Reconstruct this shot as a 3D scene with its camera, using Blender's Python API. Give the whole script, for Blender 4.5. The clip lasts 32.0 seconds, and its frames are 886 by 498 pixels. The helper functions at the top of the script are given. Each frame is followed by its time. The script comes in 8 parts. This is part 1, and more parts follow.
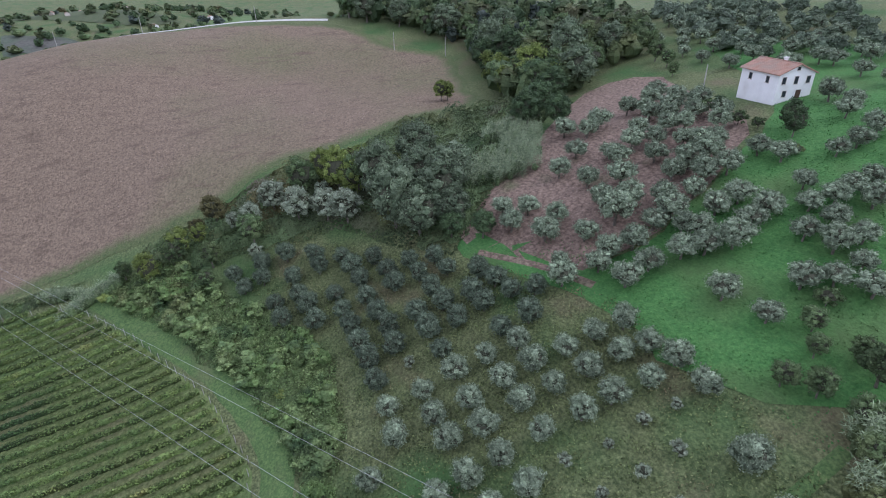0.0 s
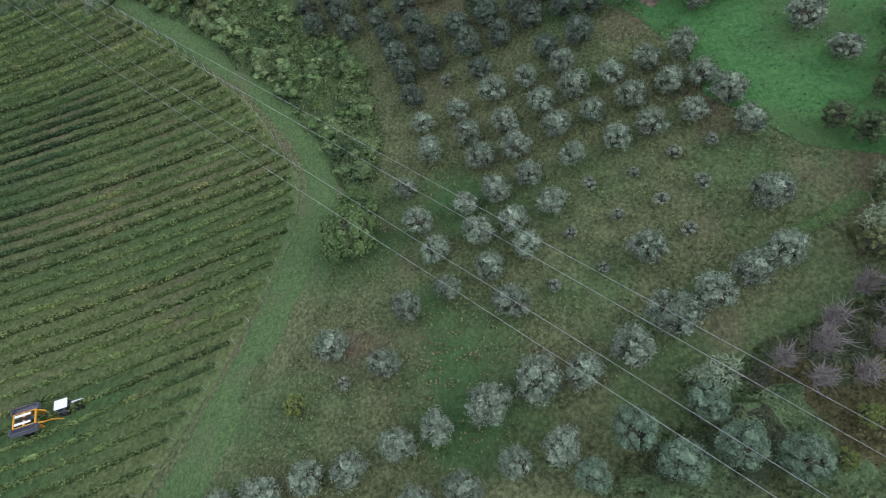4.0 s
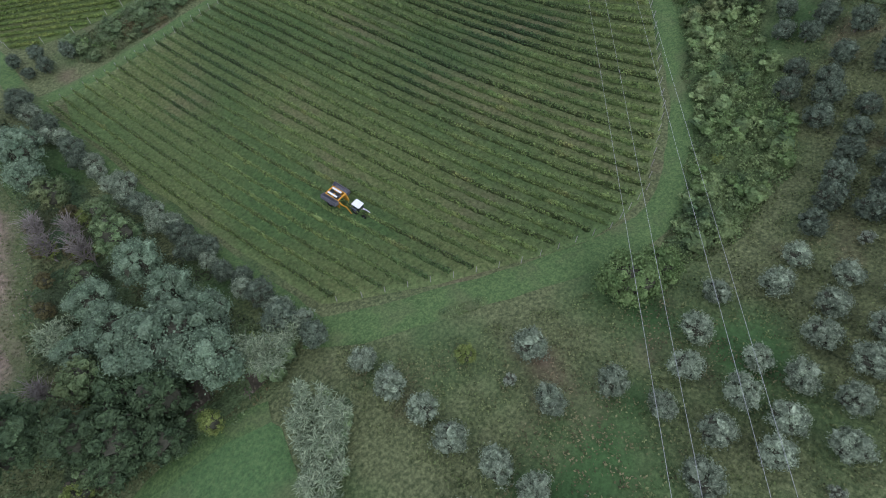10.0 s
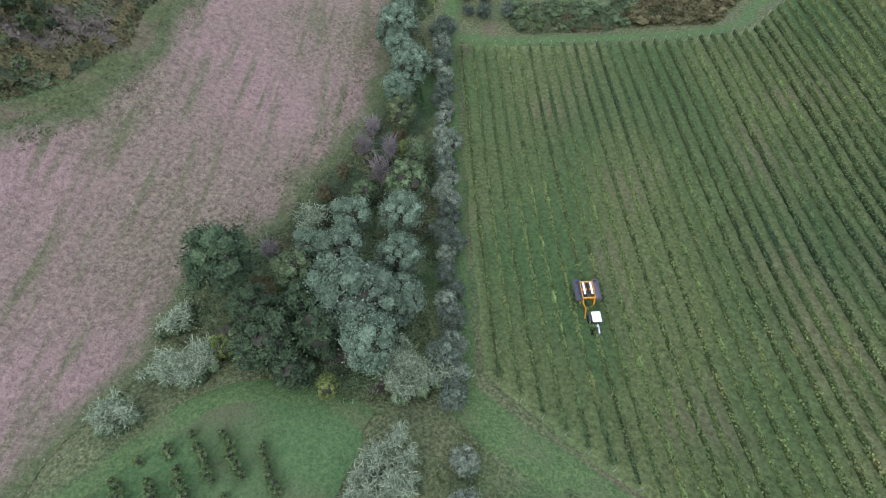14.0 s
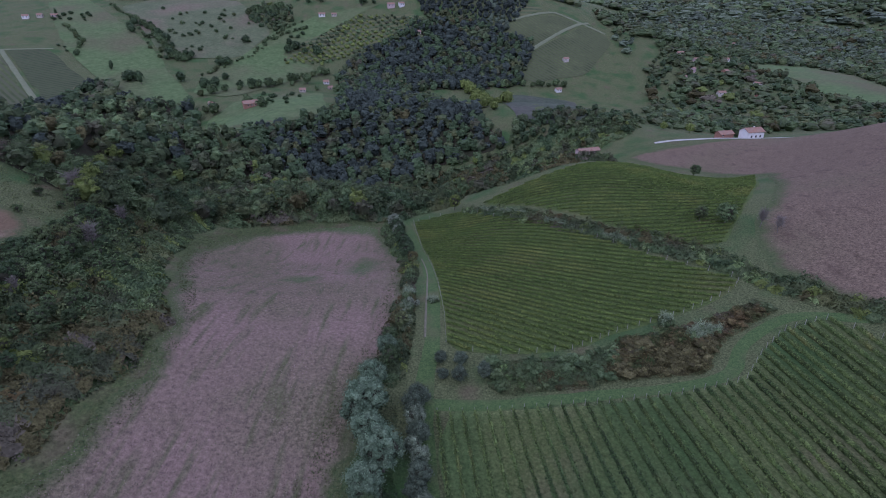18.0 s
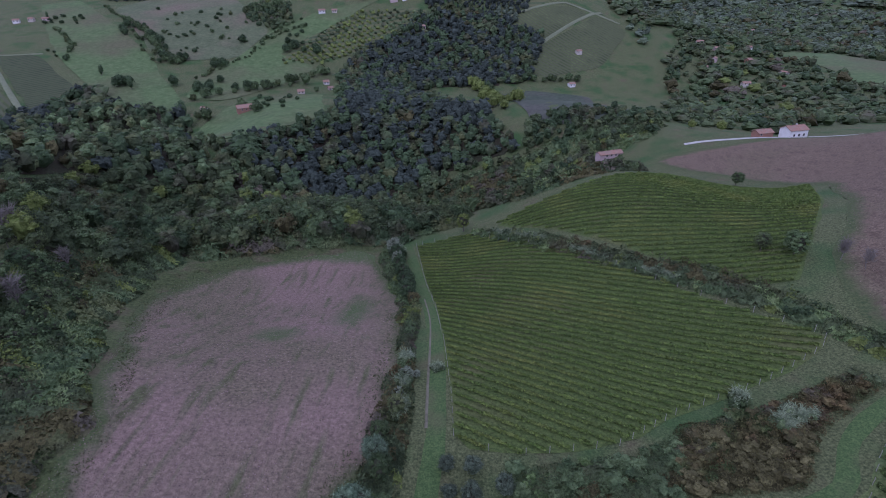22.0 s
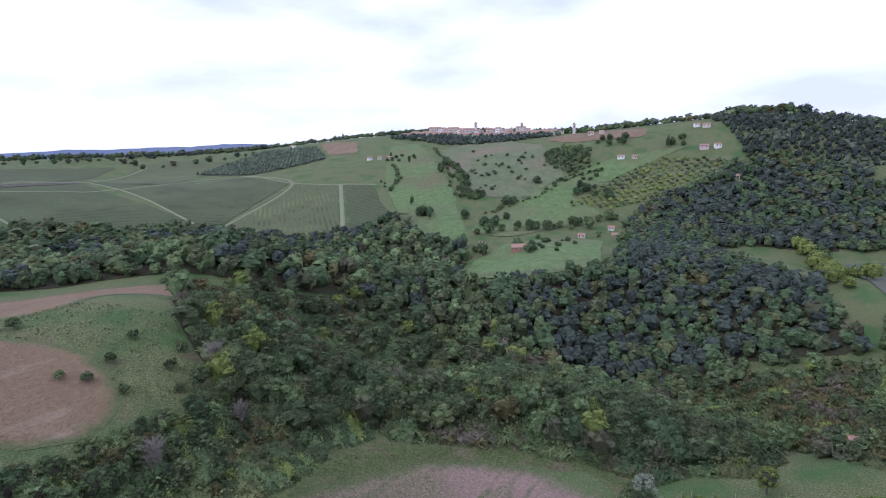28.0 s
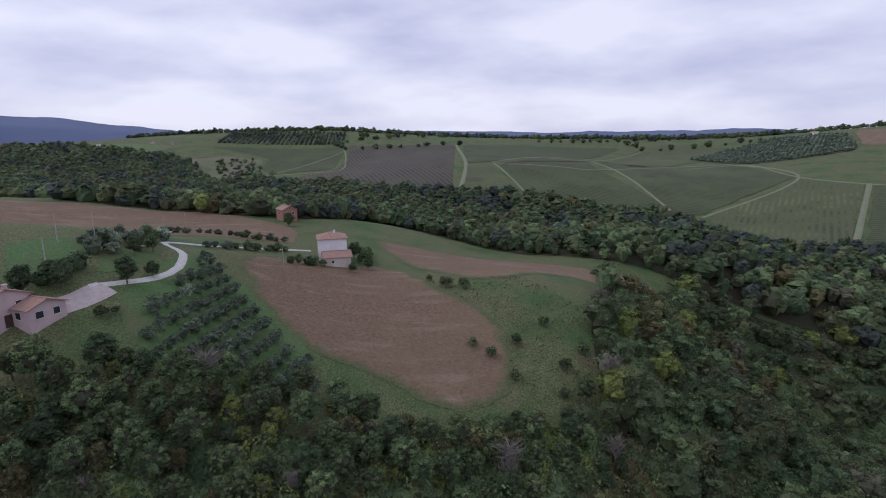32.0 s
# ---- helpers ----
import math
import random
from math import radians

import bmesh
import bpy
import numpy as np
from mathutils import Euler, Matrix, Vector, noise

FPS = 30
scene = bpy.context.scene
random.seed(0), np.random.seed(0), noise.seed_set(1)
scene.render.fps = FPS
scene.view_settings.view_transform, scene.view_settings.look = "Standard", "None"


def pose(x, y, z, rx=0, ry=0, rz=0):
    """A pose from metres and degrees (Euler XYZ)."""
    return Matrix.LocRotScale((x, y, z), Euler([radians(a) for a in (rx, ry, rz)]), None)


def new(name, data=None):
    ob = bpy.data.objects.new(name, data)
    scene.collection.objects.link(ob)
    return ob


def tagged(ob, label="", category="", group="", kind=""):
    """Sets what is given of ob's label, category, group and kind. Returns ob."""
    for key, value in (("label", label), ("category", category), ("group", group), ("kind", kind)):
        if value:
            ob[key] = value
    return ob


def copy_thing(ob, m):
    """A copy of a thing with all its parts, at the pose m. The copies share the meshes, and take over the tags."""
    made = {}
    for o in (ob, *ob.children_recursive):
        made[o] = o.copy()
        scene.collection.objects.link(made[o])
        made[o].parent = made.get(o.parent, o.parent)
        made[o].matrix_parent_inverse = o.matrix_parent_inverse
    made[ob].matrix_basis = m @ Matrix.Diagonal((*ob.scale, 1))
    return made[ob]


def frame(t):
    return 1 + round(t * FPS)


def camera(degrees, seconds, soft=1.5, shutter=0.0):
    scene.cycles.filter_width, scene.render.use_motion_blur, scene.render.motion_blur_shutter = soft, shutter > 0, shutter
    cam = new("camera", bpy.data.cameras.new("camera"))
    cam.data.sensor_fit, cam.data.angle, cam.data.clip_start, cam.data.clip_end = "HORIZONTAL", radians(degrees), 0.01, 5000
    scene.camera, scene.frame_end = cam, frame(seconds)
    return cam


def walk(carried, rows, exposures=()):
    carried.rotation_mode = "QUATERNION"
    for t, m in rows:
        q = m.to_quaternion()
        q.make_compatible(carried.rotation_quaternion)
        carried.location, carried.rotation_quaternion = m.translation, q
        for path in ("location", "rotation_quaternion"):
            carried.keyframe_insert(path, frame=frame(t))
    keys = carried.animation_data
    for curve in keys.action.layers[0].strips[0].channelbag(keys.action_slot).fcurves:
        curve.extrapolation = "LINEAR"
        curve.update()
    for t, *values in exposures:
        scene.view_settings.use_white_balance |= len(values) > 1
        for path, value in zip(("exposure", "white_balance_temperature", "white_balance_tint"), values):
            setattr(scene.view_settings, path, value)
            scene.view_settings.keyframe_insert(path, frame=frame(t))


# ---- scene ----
# ---- camera and its flight ----
cam = camera(79.52, 32.0, 1.0)
PATH = [
    (0, pose(-10.18, -7.58, 65.98, 62.30, 1.31, -107.28)),
    (0.5, pose(-9.97, -6.30, 66.26, 58.39, 0.98, -108.56)),
    (1, pose(-10.04, -6.15, 66.17, 54.41, 0.66, -108.37)),
    (1.5, pose(-10.14, -6.28, 66.14, 50.40, 0.58, -108.21)),
    (2, pose(-10.15, -6.41, 66.07, 46.43, 0.57, -108.13)),
    (2.5, pose(-10.10, -6.47, 66.05, 42.41, 0.58, -108.08)),
    (3, pose(-10.23, -6.63, 66.07, 38.48, 0.55, -107.58)),
    (3.5, pose(-10.31, -6.86, 66.05, 34.75, 0.53, -105.79)),
    (5.5, pose(-10.98, -8.33, 65.92, 33.22, 0.53, -86.23)),
    (6, pose(-10.87, -8.57, 66.01, 33.14, 0.48, -80.64)),
    (6.5, pose(-10.58, -8.77, 66.18, 32.86, 0.45, -75.22)),
    (7, pose(-10.55, -8.97, 66.15, 32.83, 0.36, -70.19)),
    (7.5, pose(-10.55, -9.17, 66.16, 32.84, 0.32, -65.05)),
    (8, pose(-10.43, -9.37, 66.14, 32.76, 0.29, -59.43)),
    (8.5, pose(-10.24, -9.39, 66.07, 32.75, 0.25, -56.42)),
    (9, pose(-9.74, -8.96, 66.21, 32.72, 0.28, -55.59)),
    (9.5, pose(-8.77, -8.40, 66.47, 32.49, 0.27, -52.30)),
    (10, pose(-7.52, -7.71, 66.58, 32.37, 0.23, -46.89)),
    (10.5, pose(-6.16, -6.95, 66.62, 32.32, 0.17, -39.32)),
    (11, pose(-4.75, -5.90, 66.79, 32.21, 0.14, -33.65)),
    (11.5, pose(-3.39, -4.67, 66.92, 32.15, 0.01, -24.23)),
    (12, pose(-2.16, -3.20, 66.94, 32.23, -0.03, -19.32)),
    (12.5, pose(-0.90, -1.70, 67.04, 32.23, -0.32, -6.54)),
    (13, pose(-0.00, 0.00, 67.00, 32.32, -0.51, 2.35)),
    (13.5, pose(0.57, 1.96, 67.12, 32.44, -0.57, 3.94)),
    (15.5, pose(0.94, 12.08, 68.09, 31.80, -0.57, 5.40)),
    (16, pose(0.67, 14.81, 68.04, 45.03, -0.35, 4.65)),
    (16.5, pose(0.62, 16.96, 67.71, 59.68, -0.20, 4.37)),
    (17, pose(0.76, 19.15, 67.23, 64.18, 0.03, 4.48)),
    (17.5, pose(0.73, 21.90, 67.09, 64.21, 0.15, 3.42)),
    (18, pose(0.60, 24.98, 67.05, 64.23, 0.38, 0.60)),
    (18.5, pose(0.44, 28.35, 66.96, 64.16, 0.51, -0.18)),
    (19, pose(0.43, 32.00, 66.92, 64.06, 0.72, -0.35)),
    (19.5, pose(0.45, 35.77, 66.80, 63.99, 0.93, -0.30)),
    (20, pose(0.40, 39.76, 66.57, 63.91, 1.05, -0.27)),
    (20.5, pose(0.52, 43.98, 66.36, 63.79, 1.17, 0.03)),
    (21, pose(0.84, 48.34, 66.01, 63.71, 1.35, 0.48)),
    (21.5, pose(1.21, 52.78, 65.69, 63.67, 1.54, 0.85)),
    (22, pose(1.54, 57.32, 65.62, 63.65, 1.77, 1.17)),
    (22.5, pose(1.86, 61.93, 65.79, 63.64, 2.06, 1.98)),
    (23, pose(2.10, 66.63, 65.78, 63.64, 2.19, 2.66)),
    (23.5, pose(1.93, 71.45, 65.19, 63.81, 2.08, 7.41)),
    (24, pose(1.84, 76.43, 64.59, 63.96, 1.90, 13.89)),
    (24.5, pose(1.88, 81.06, 64.46, 64.18, 1.87, 19.24)),
    (25, pose(1.94, 85.63, 64.48, 74.37, 1.86, 21.56)),
    (25.5, pose(1.90, 89.83, 64.41, 79.05, 1.86, 22.93)),
    (27.5, pose(0.00, 105.76, 65.34, 78.65, 1.65, 26.98)),
    (28, pose(-1.05, 109.75, 65.34, 78.58, 1.48, 31.94)),
    (28.5, pose(-2.19, 113.66, 65.33, 78.51, 1.42, 35.39)),
    (29, pose(-3.35, 117.19, 65.31, 78.48, 1.42, 38.24)),
    (29.5, pose(-4.48, 120.64, 65.62, 78.37, 1.16, 45.57)),
    (30, pose(-5.73, 123.84, 66.11, 78.23, 0.86, 54.95)),
    (30.5, pose(-7.29, 126.90, 66.49, 78.04, 0.62, 62.71)),
    (31, pose(-9.31, 129.58, 66.68, 77.79, 0.36, 69.63)),
    (31.5, pose(-11.45, 132.05, 66.57, 77.68, 0.28, 76.14)),
    (32, pose(-13.66, 134.38, 66.21, 77.71, 0.31, 82.14)),
]
EXPOSURE = [(0, 0.66, 5700, 12), (3, 0.58, 5850, 10), (6, 0.46, 5850, 10), (9, 0.46, 5800, 11), (11, 0.42, 5800, 11), (13, 0.82, 5750, 14), (15.5, 0.70, 5650, 16), (16, 0.36, 5850, 19), (16.5, 0.02, 5350, 25), (19, -0.24, 5160, 28), (23.5, -0.20, 5220, 31), (25, 0.74, 5500, 21), (28, 0.46, 5600, 18), (29, 0.46, 5600, 18), (30, 0.04, 5950, 19), (31, -0.29, 5850, 18), (32, -0.26, 5900, 19)]
walk(cam, PATH, EXPOSURE)

# ---- sky and sun: an overcast autumn day ----
SUN_ELEVATION, SUN_TURN = radians(48), radians(200)
world = bpy.data.worlds.new("overcast_sky")
scene.world = world
world.use_nodes = True
wn, wl = world.node_tree.nodes, world.node_tree.links
wn.clear()
sky = wn.new("ShaderNodeTexSky")
sky.sky_type, sky.sun_disc = "NISHITA", False
sky.sun_elevation, sky.sun_rotation = SUN_ELEVATION, SUN_TURN
sky_strength = wn.new("ShaderNodeBackground")
sky_strength.inputs["Strength"].default_value = 0.10
wl.new(sky.outputs["Color"], sky_strength.inputs["Color"])
coord = wn.new("ShaderNodeTexCoord")
stretch = wn.new("ShaderNodeMapping")
stretch.inputs["Scale"].default_value = (1.0, 1.0, 3.4)
wl.new(coord.outputs["Generated"], stretch.inputs["Vector"])
cloud = wn.new("ShaderNodeTexNoise")
cloud.inputs["Scale"].default_value, cloud.inputs["Detail"].default_value = 2.1, 5.0
cloud.inputs["Roughness"].default_value = 0.5
wl.new(stretch.outputs["Vector"], cloud.inputs["Vector"])
ramp = wn.new("ShaderNodeValToRGB")
ramp.color_ramp.elements[0].position, ramp.color_ramp.elements[0].color = 0.36, (0.62, 0.64, 0.82, 1)
ramp.color_ramp.elements[1].position, ramp.color_ramp.elements[1].color = 0.60, (1.06, 1.06, 1.10, 1)
wl.new(cloud.outputs["Fac"], ramp.inputs["Fac"])
cloud_strength = wn.new("ShaderNodeBackground")
cloud_strength.inputs["Strength"].default_value = 1.0
wl.new(ramp.outputs["Color"], cloud_strength.inputs["Color"])
cover = wn.new("ShaderNodeMixShader")
cover.inputs["Fac"].default_value = 0.88
wl.new(sky_strength.outputs["Background"], cover.inputs[1])
wl.new(cloud_strength.outputs["Background"], cover.inputs[2])
world_out = wn.new("ShaderNodeOutputWorld")
wl.new(cover.outputs["Shader"], world_out.inputs["Surface"])

sun_data = bpy.data.lights.new("sun", "SUN")
sun_data.energy, sun_data.angle, sun_data.color = 0.8, radians(25), (1.0, 0.98, 0.95)
sun = new("sun", sun_data)
sun.rotation_euler = (radians(90) - SUN_ELEVATION, 0, -SUN_TURN + radians(180))

# ---- materials ----
def material(name, low, high, scale=1.0, rough=0.9, bump=0.3, fine=8.0, third=None, third_scale=0.05,
             per_object=0.0, per_island=0.0, stretch_to=(1, 1, 1), spec=0.2, metal=0.0, translucent=0.0, bump_size=0.05, third_at=0.5, fourth=None, fourth_scale=0.1, fourth_at=0.55, streak=(1, 1, 1), speck=0.0, speck_scale=3.0):
    """Two colours mixed by noise at two scales, a third one in broad stains, and fine relief."""
    m = bpy.data.materials.new(name)
    m.use_nodes = True
    nt = m.node_tree
    nodes, links = nt.nodes, nt.links
    shader = nodes["Principled BSDF"]
    shader.inputs["Roughness"].default_value = rough
    shader.inputs["Specular IOR Level"].default_value = spec
    shader.inputs["Metallic"].default_value = metal
    geo = nodes.new("ShaderNodeNewGeometry")
    mapping = nodes.new("ShaderNodeMapping")
    mapping.inputs["Scale"].default_value = stretch_to
    links.new(geo.outputs["Position"], mapping.inputs["Vector"])
    grain = nodes.new("ShaderNodeTexNoise")
    grain.inputs["Scale"].default_value, grain.inputs["Detail"].default_value = scale, 6.0
    grain.inputs["Roughness"].default_value = 0.65
    links.new(mapping.outputs["Vector"], grain.inputs["Vector"])
    spread = nodes.new("ShaderNodeMapRange")
    spread.inputs["From Min"].default_value, spread.inputs["From Max"].default_value = 0.3, 0.7
    links.new(grain.outputs["Fac"], spread.inputs["Value"])
    mix = nodes.new("ShaderNodeMix")
    mix.data_type = "RGBA"
    mix.inputs["A"].default_value, mix.inputs["B"].default_value = (*low, 1), (*high, 1)
    links.new(spread.outputs["Result"], mix.inputs["Factor"])
    colour = mix.outputs["Result"]
    if third:
        stain = nodes.new("ShaderNodeTexNoise")
        stain.inputs["Scale"].default_value, stain.inputs["Detail"].default_value = third_scale, 4.0
        links.new(mapping.outputs["Vector"], stain.inputs["Vector"])
        edge = nodes.new("ShaderNodeMapRange")
        edge.inputs["From Min"].default_value, edge.inputs["From Max"].default_value = third_at - 0.06, third_at + 0.16
        links.new(stain.outputs["Fac"], edge.inputs["Value"])
        mix3 = nodes.new("ShaderNodeMix")
        mix3.data_type = "RGBA"
        mix3.inputs["B"].default_value = (*third, 1)
        links.new(edge.outputs["Result"], mix3.inputs["Factor"])
        links.new(colour, mix3.inputs["A"])
        colour = mix3.outputs["Result"]
    if fourth:
        run = nodes.new("ShaderNodeMapping")
        run.inputs["Scale"].default_value = streak
        run.inputs["Location"].default_value = (31.0, 17.0, 5.0)
        links.new(geo.outputs["Position"], run.inputs["Vector"])
        patch = nodes.new("ShaderNodeTexNoise")
        patch.inputs["Scale"].default_value, patch.inputs["Detail"].default_value = fourth_scale, 5.0
        links.new(run.outputs["Vector"], patch.inputs["Vector"])
        edge4 = nodes.new("ShaderNodeMapRange")
        edge4.inputs["From Min"].default_value, edge4.inputs["From Max"].default_value = fourth_at - 0.07, fourth_at + 0.13
        links.new(patch.outputs["Fac"], edge4.inputs["Value"])
        mix4 = nodes.new("ShaderNodeMix")
        mix4.data_type = "RGBA"
        mix4.inputs["B"].default_value = (*fourth, 1)
        links.new(edge4.outputs["Result"], mix4.inputs["Factor"])
        links.new(colour, mix4.inputs["A"])
        colour = mix4.outputs["Result"]
    if speck:
        mottle = nodes.new("ShaderNodeTexNoise")
        mottle.inputs["Scale"].default_value, mottle.inputs["Detail"].default_value = speck_scale, 6.0
        mottle.inputs["Roughness"].default_value = 0.7
        links.new(mapping.outputs["Vector"], mottle.inputs["Vector"])
        reach = nodes.new("ShaderNodeMapRange")
        reach.inputs["From Min"].default_value, reach.inputs["From Max"].default_value = 0.3, 0.7
        reach.inputs["To Min"].default_value, reach.inputs["To Max"].default_value = 1 - speck, 1 + speck
        links.new(mottle.outputs["Fac"], reach.inputs["Value"])
        value = nodes.new("ShaderNodeHueSaturation")
        links.new(reach.outputs["Result"], value.inputs["Value"])
        links.new(colour, value.inputs["Color"])
        colour = value.outputs["Color"]
    for amount, node, socket in ((per_object, "ShaderNodeObjectInfo", "Random"), (per_island, "ShaderNodeNewGeometry", "Random Per Island")):
        if amount:
            info = nodes.new(node)
            span = nodes.new("ShaderNodeMapRange")
            span.inputs["To Min"].default_value, span.inputs["To Max"].default_value = 1 - amount, 1 + amount
            links.new(info.outputs[socket], span.inputs["Value"])
            hsv = nodes.new("ShaderNodeHueSaturation")
            links.new(span.outputs["Result"], hsv.inputs["Value"])
            links.new(colour, hsv.inputs["Color"])
            colour = hsv.outputs["Color"]
    links.new(colour, shader.inputs["Base Color"])
    if bump:
        relief = nodes.new("ShaderNodeTexNoise")
        relief.inputs["Scale"].default_value, relief.inputs["Detail"].default_value = fine, 5.0
        links.new(mapping.outputs["Vector"], relief.inputs["Vector"])
        bumper = nodes.new("ShaderNodeBump")
        bumper.inputs["Strength"].default_value, bumper.inputs["Distance"].default_value = bump, bump_size
        links.new(relief.outputs["Fac"], bumper.inputs["Height"])
        links.new(bumper.outputs["Normal"], shader.inputs["Normal"])
    return m


def striped(name, low, high, gap_colour, spacing, turn, mottled=0.02, share=0.55):
    """Far vineyard or orchard: rows of plants, spacing metres apart, seen as stripes over grass."""
    m = material(name, low, high, scale=0.35, bump=0.0, third=tuple(1.25 * c for c in high), third_scale=0.014, third_at=0.52, fourth=tuple(0.8 * c for c in low), fourth_scale=0.03, fourth_at=0.57, speck=0.3, speck_scale=0.25)
    nt = m.node_tree
    nodes, links = nt.nodes, nt.links
    shader = nodes["Principled BSDF"]
    colour = shader.inputs["Base Color"].links[0].from_socket
    geo = nodes.new("ShaderNodeNewGeometry")
    mapping = nodes.new("ShaderNodeMapping")
    mapping.inputs["Rotation"].default_value = (0, 0, radians(turn))
    links.new(geo.outputs["Position"], mapping.inputs["Vector"])
    wave = nodes.new("ShaderNodeTexWave")
    wave.inputs["Scale"].default_value = math.pi * 2 / 20 / spacing
    wave.inputs["Distortion"].default_value, wave.inputs["Detail"].default_value = 0.6, 2.0
    wave.inputs["Detail Scale"].default_value = 1.5
    links.new(mapping.outputs["Vector"], wave.inputs["Vector"])
    edge = nodes.new("ShaderNodeMapRange")
    edge.inputs["From Min"].default_value, edge.inputs["From Max"].default_value = share - 0.25, share + 0.25
    links.new(wave.outputs["Fac"], edge.inputs["Value"])
    mix = nodes.new("ShaderNodeMix")
    mix.data_type = "RGBA"
    mix.inputs["A"].default_value = (*gap_colour, 1)
    links.new(edge.outputs["Result"], mix.inputs["Factor"])
    links.new(colour, mix.inputs["B"])
    links.new(mix.outputs["Result"], shader.inputs["Base Color"])
    return m


M_GRASS = material("meadow", (0.052, 0.072, 0.028), (0.160, 0.174, 0.082), scale=2.2, third=(0.138, 0.108, 0.070), third_scale=0.09, bump=1.0, fine=3.0, bump_size=0.3, third_at=0.64, fourth=(0.056, 0.108, 0.036), fourth_scale=0.05, fourth_at=0.55, speck=0.30, speck_scale=2.2)
M_LAWN = material("lush_grass", (0.040, 0.118, 0.032), (0.088, 0.195, 0.058), scale=1.6, third=(0.080, 0.125, 0.046), third_scale=0.07, bump=0.9, fine=3.0, bump_size=0.2, third_at=0.54, speck=0.28, speck_scale=3.0)
M_CLEARING = material("clearing_grass", (0.050, 0.104, 0.036), (0.104, 0.168, 0.062), scale=1.6, third=(0.100, 0.112, 0.054), third_scale=0.08, bump=0.9, fine=3.0, bump_size=0.2, third_at=0.52, speck=0.30, speck_scale=3.0)
M_VINE_FLOOR = material("vineyard_sward", (0.082, 0.120, 0.040), (0.180, 0.208, 0.084), scale=2.0, third=(0.180, 0.165, 0.092), third_scale=0.06, bump=0.8, fine=3.0, bump_size=0.2, third_at=0.58, fourth=(0.080, 0.136, 0.048), fourth_scale=0.045, fourth_at=0.52, streak=(1.0, 0.35, 1.0), speck=0.48, speck_scale=1.6)
M_STUBBLE = material("harrowed_stubble", (0.096, 0.084, 0.052), (0.262, 0.214, 0.151), scale=1.8, third=(0.250, 0.178, 0.151), third_scale=0.03, bump=1.0, fine=3.0, bump_size=0.4, third_at=0.47, fourth=(0.118, 0.124, 0.063), fourth_scale=0.45, fourth_at=0.58, streak=(1.0, 0.10, 1.0), speck=0.42, speck_scale=1.3)
M_PLOUGHED = material("ploughed_clay", (0.096, 0.068, 0.048), (0.268, 0.200, 0.147), scale=2.2, third=(0.148, 0.132, 0.077), third_scale=0.014, bump=0.9, fine=3.0, bump_size=0.45, third_at=0.58, fourth=(0.135, 0.098, 0.072), fourth_scale=0.35, fourth_at=0.60, streak=(1.0, 0.3, 1.0), speck=0.42, speck_scale=1.2)
M_TILLED = material("tilled_soil", (0.115, 0.075, 0.048), (0.235, 0.165, 0.110), scale=1.6, third=(0.190, 0.135, 0.085), third_scale=0.03, bump=1.0, fine=2.2, bump_size=0.5, stretch_to=(1.0, 0.7, 1.0), fourth=(0.250, 0.190, 0.135), fourth_scale=0.25, fourth_at=0.60, streak=(1.0, 0.2, 1.0), speck=0.20, speck_scale=1.4)
M_TRACK = material("mown_lane", (0.048, 0.092, 0.030), (0.104, 0.152, 0.054), scale=1.6, third=(0.105, 0.118, 0.056), third_scale=0.12, bump=0.6, fine=4.0, third_at=0.58, speck=0.30, speck_scale=3.2)
M_SOIL = material("bare_soil", (0.118, 0.082, 0.063), (0.238, 0.172, 0.140), scale=1.4, third=(0.085, 0.105, 0.048), third_scale=0.09, bump=0.9, fine=2.0, bump_size=0.25, third_at=0.66, speck=0.36, speck_scale=1.4)
M_GRAVEL = material("white_gravel", (0.40, 0.39, 0.37), (0.56, 0.54, 0.52), scale=1.5, bump=0.4, fine=6.0)
M_DUST = material("dusty_track", (0.13, 0.125, 0.082), (0.215, 0.20, 0.145), scale=0.9, bump=0.4, fine=4.0)
M_MARGIN = material("weedy_margin", (0.050, 0.074, 0.026), (0.116, 0.136, 0.056), scale=1.6, third=(0.130, 0.110, 0.068), third_scale=0.12, bump=1.0, fine=3.0, bump_size=0.25, third_at=0.54, speck=0.4, speck_scale=1.2)


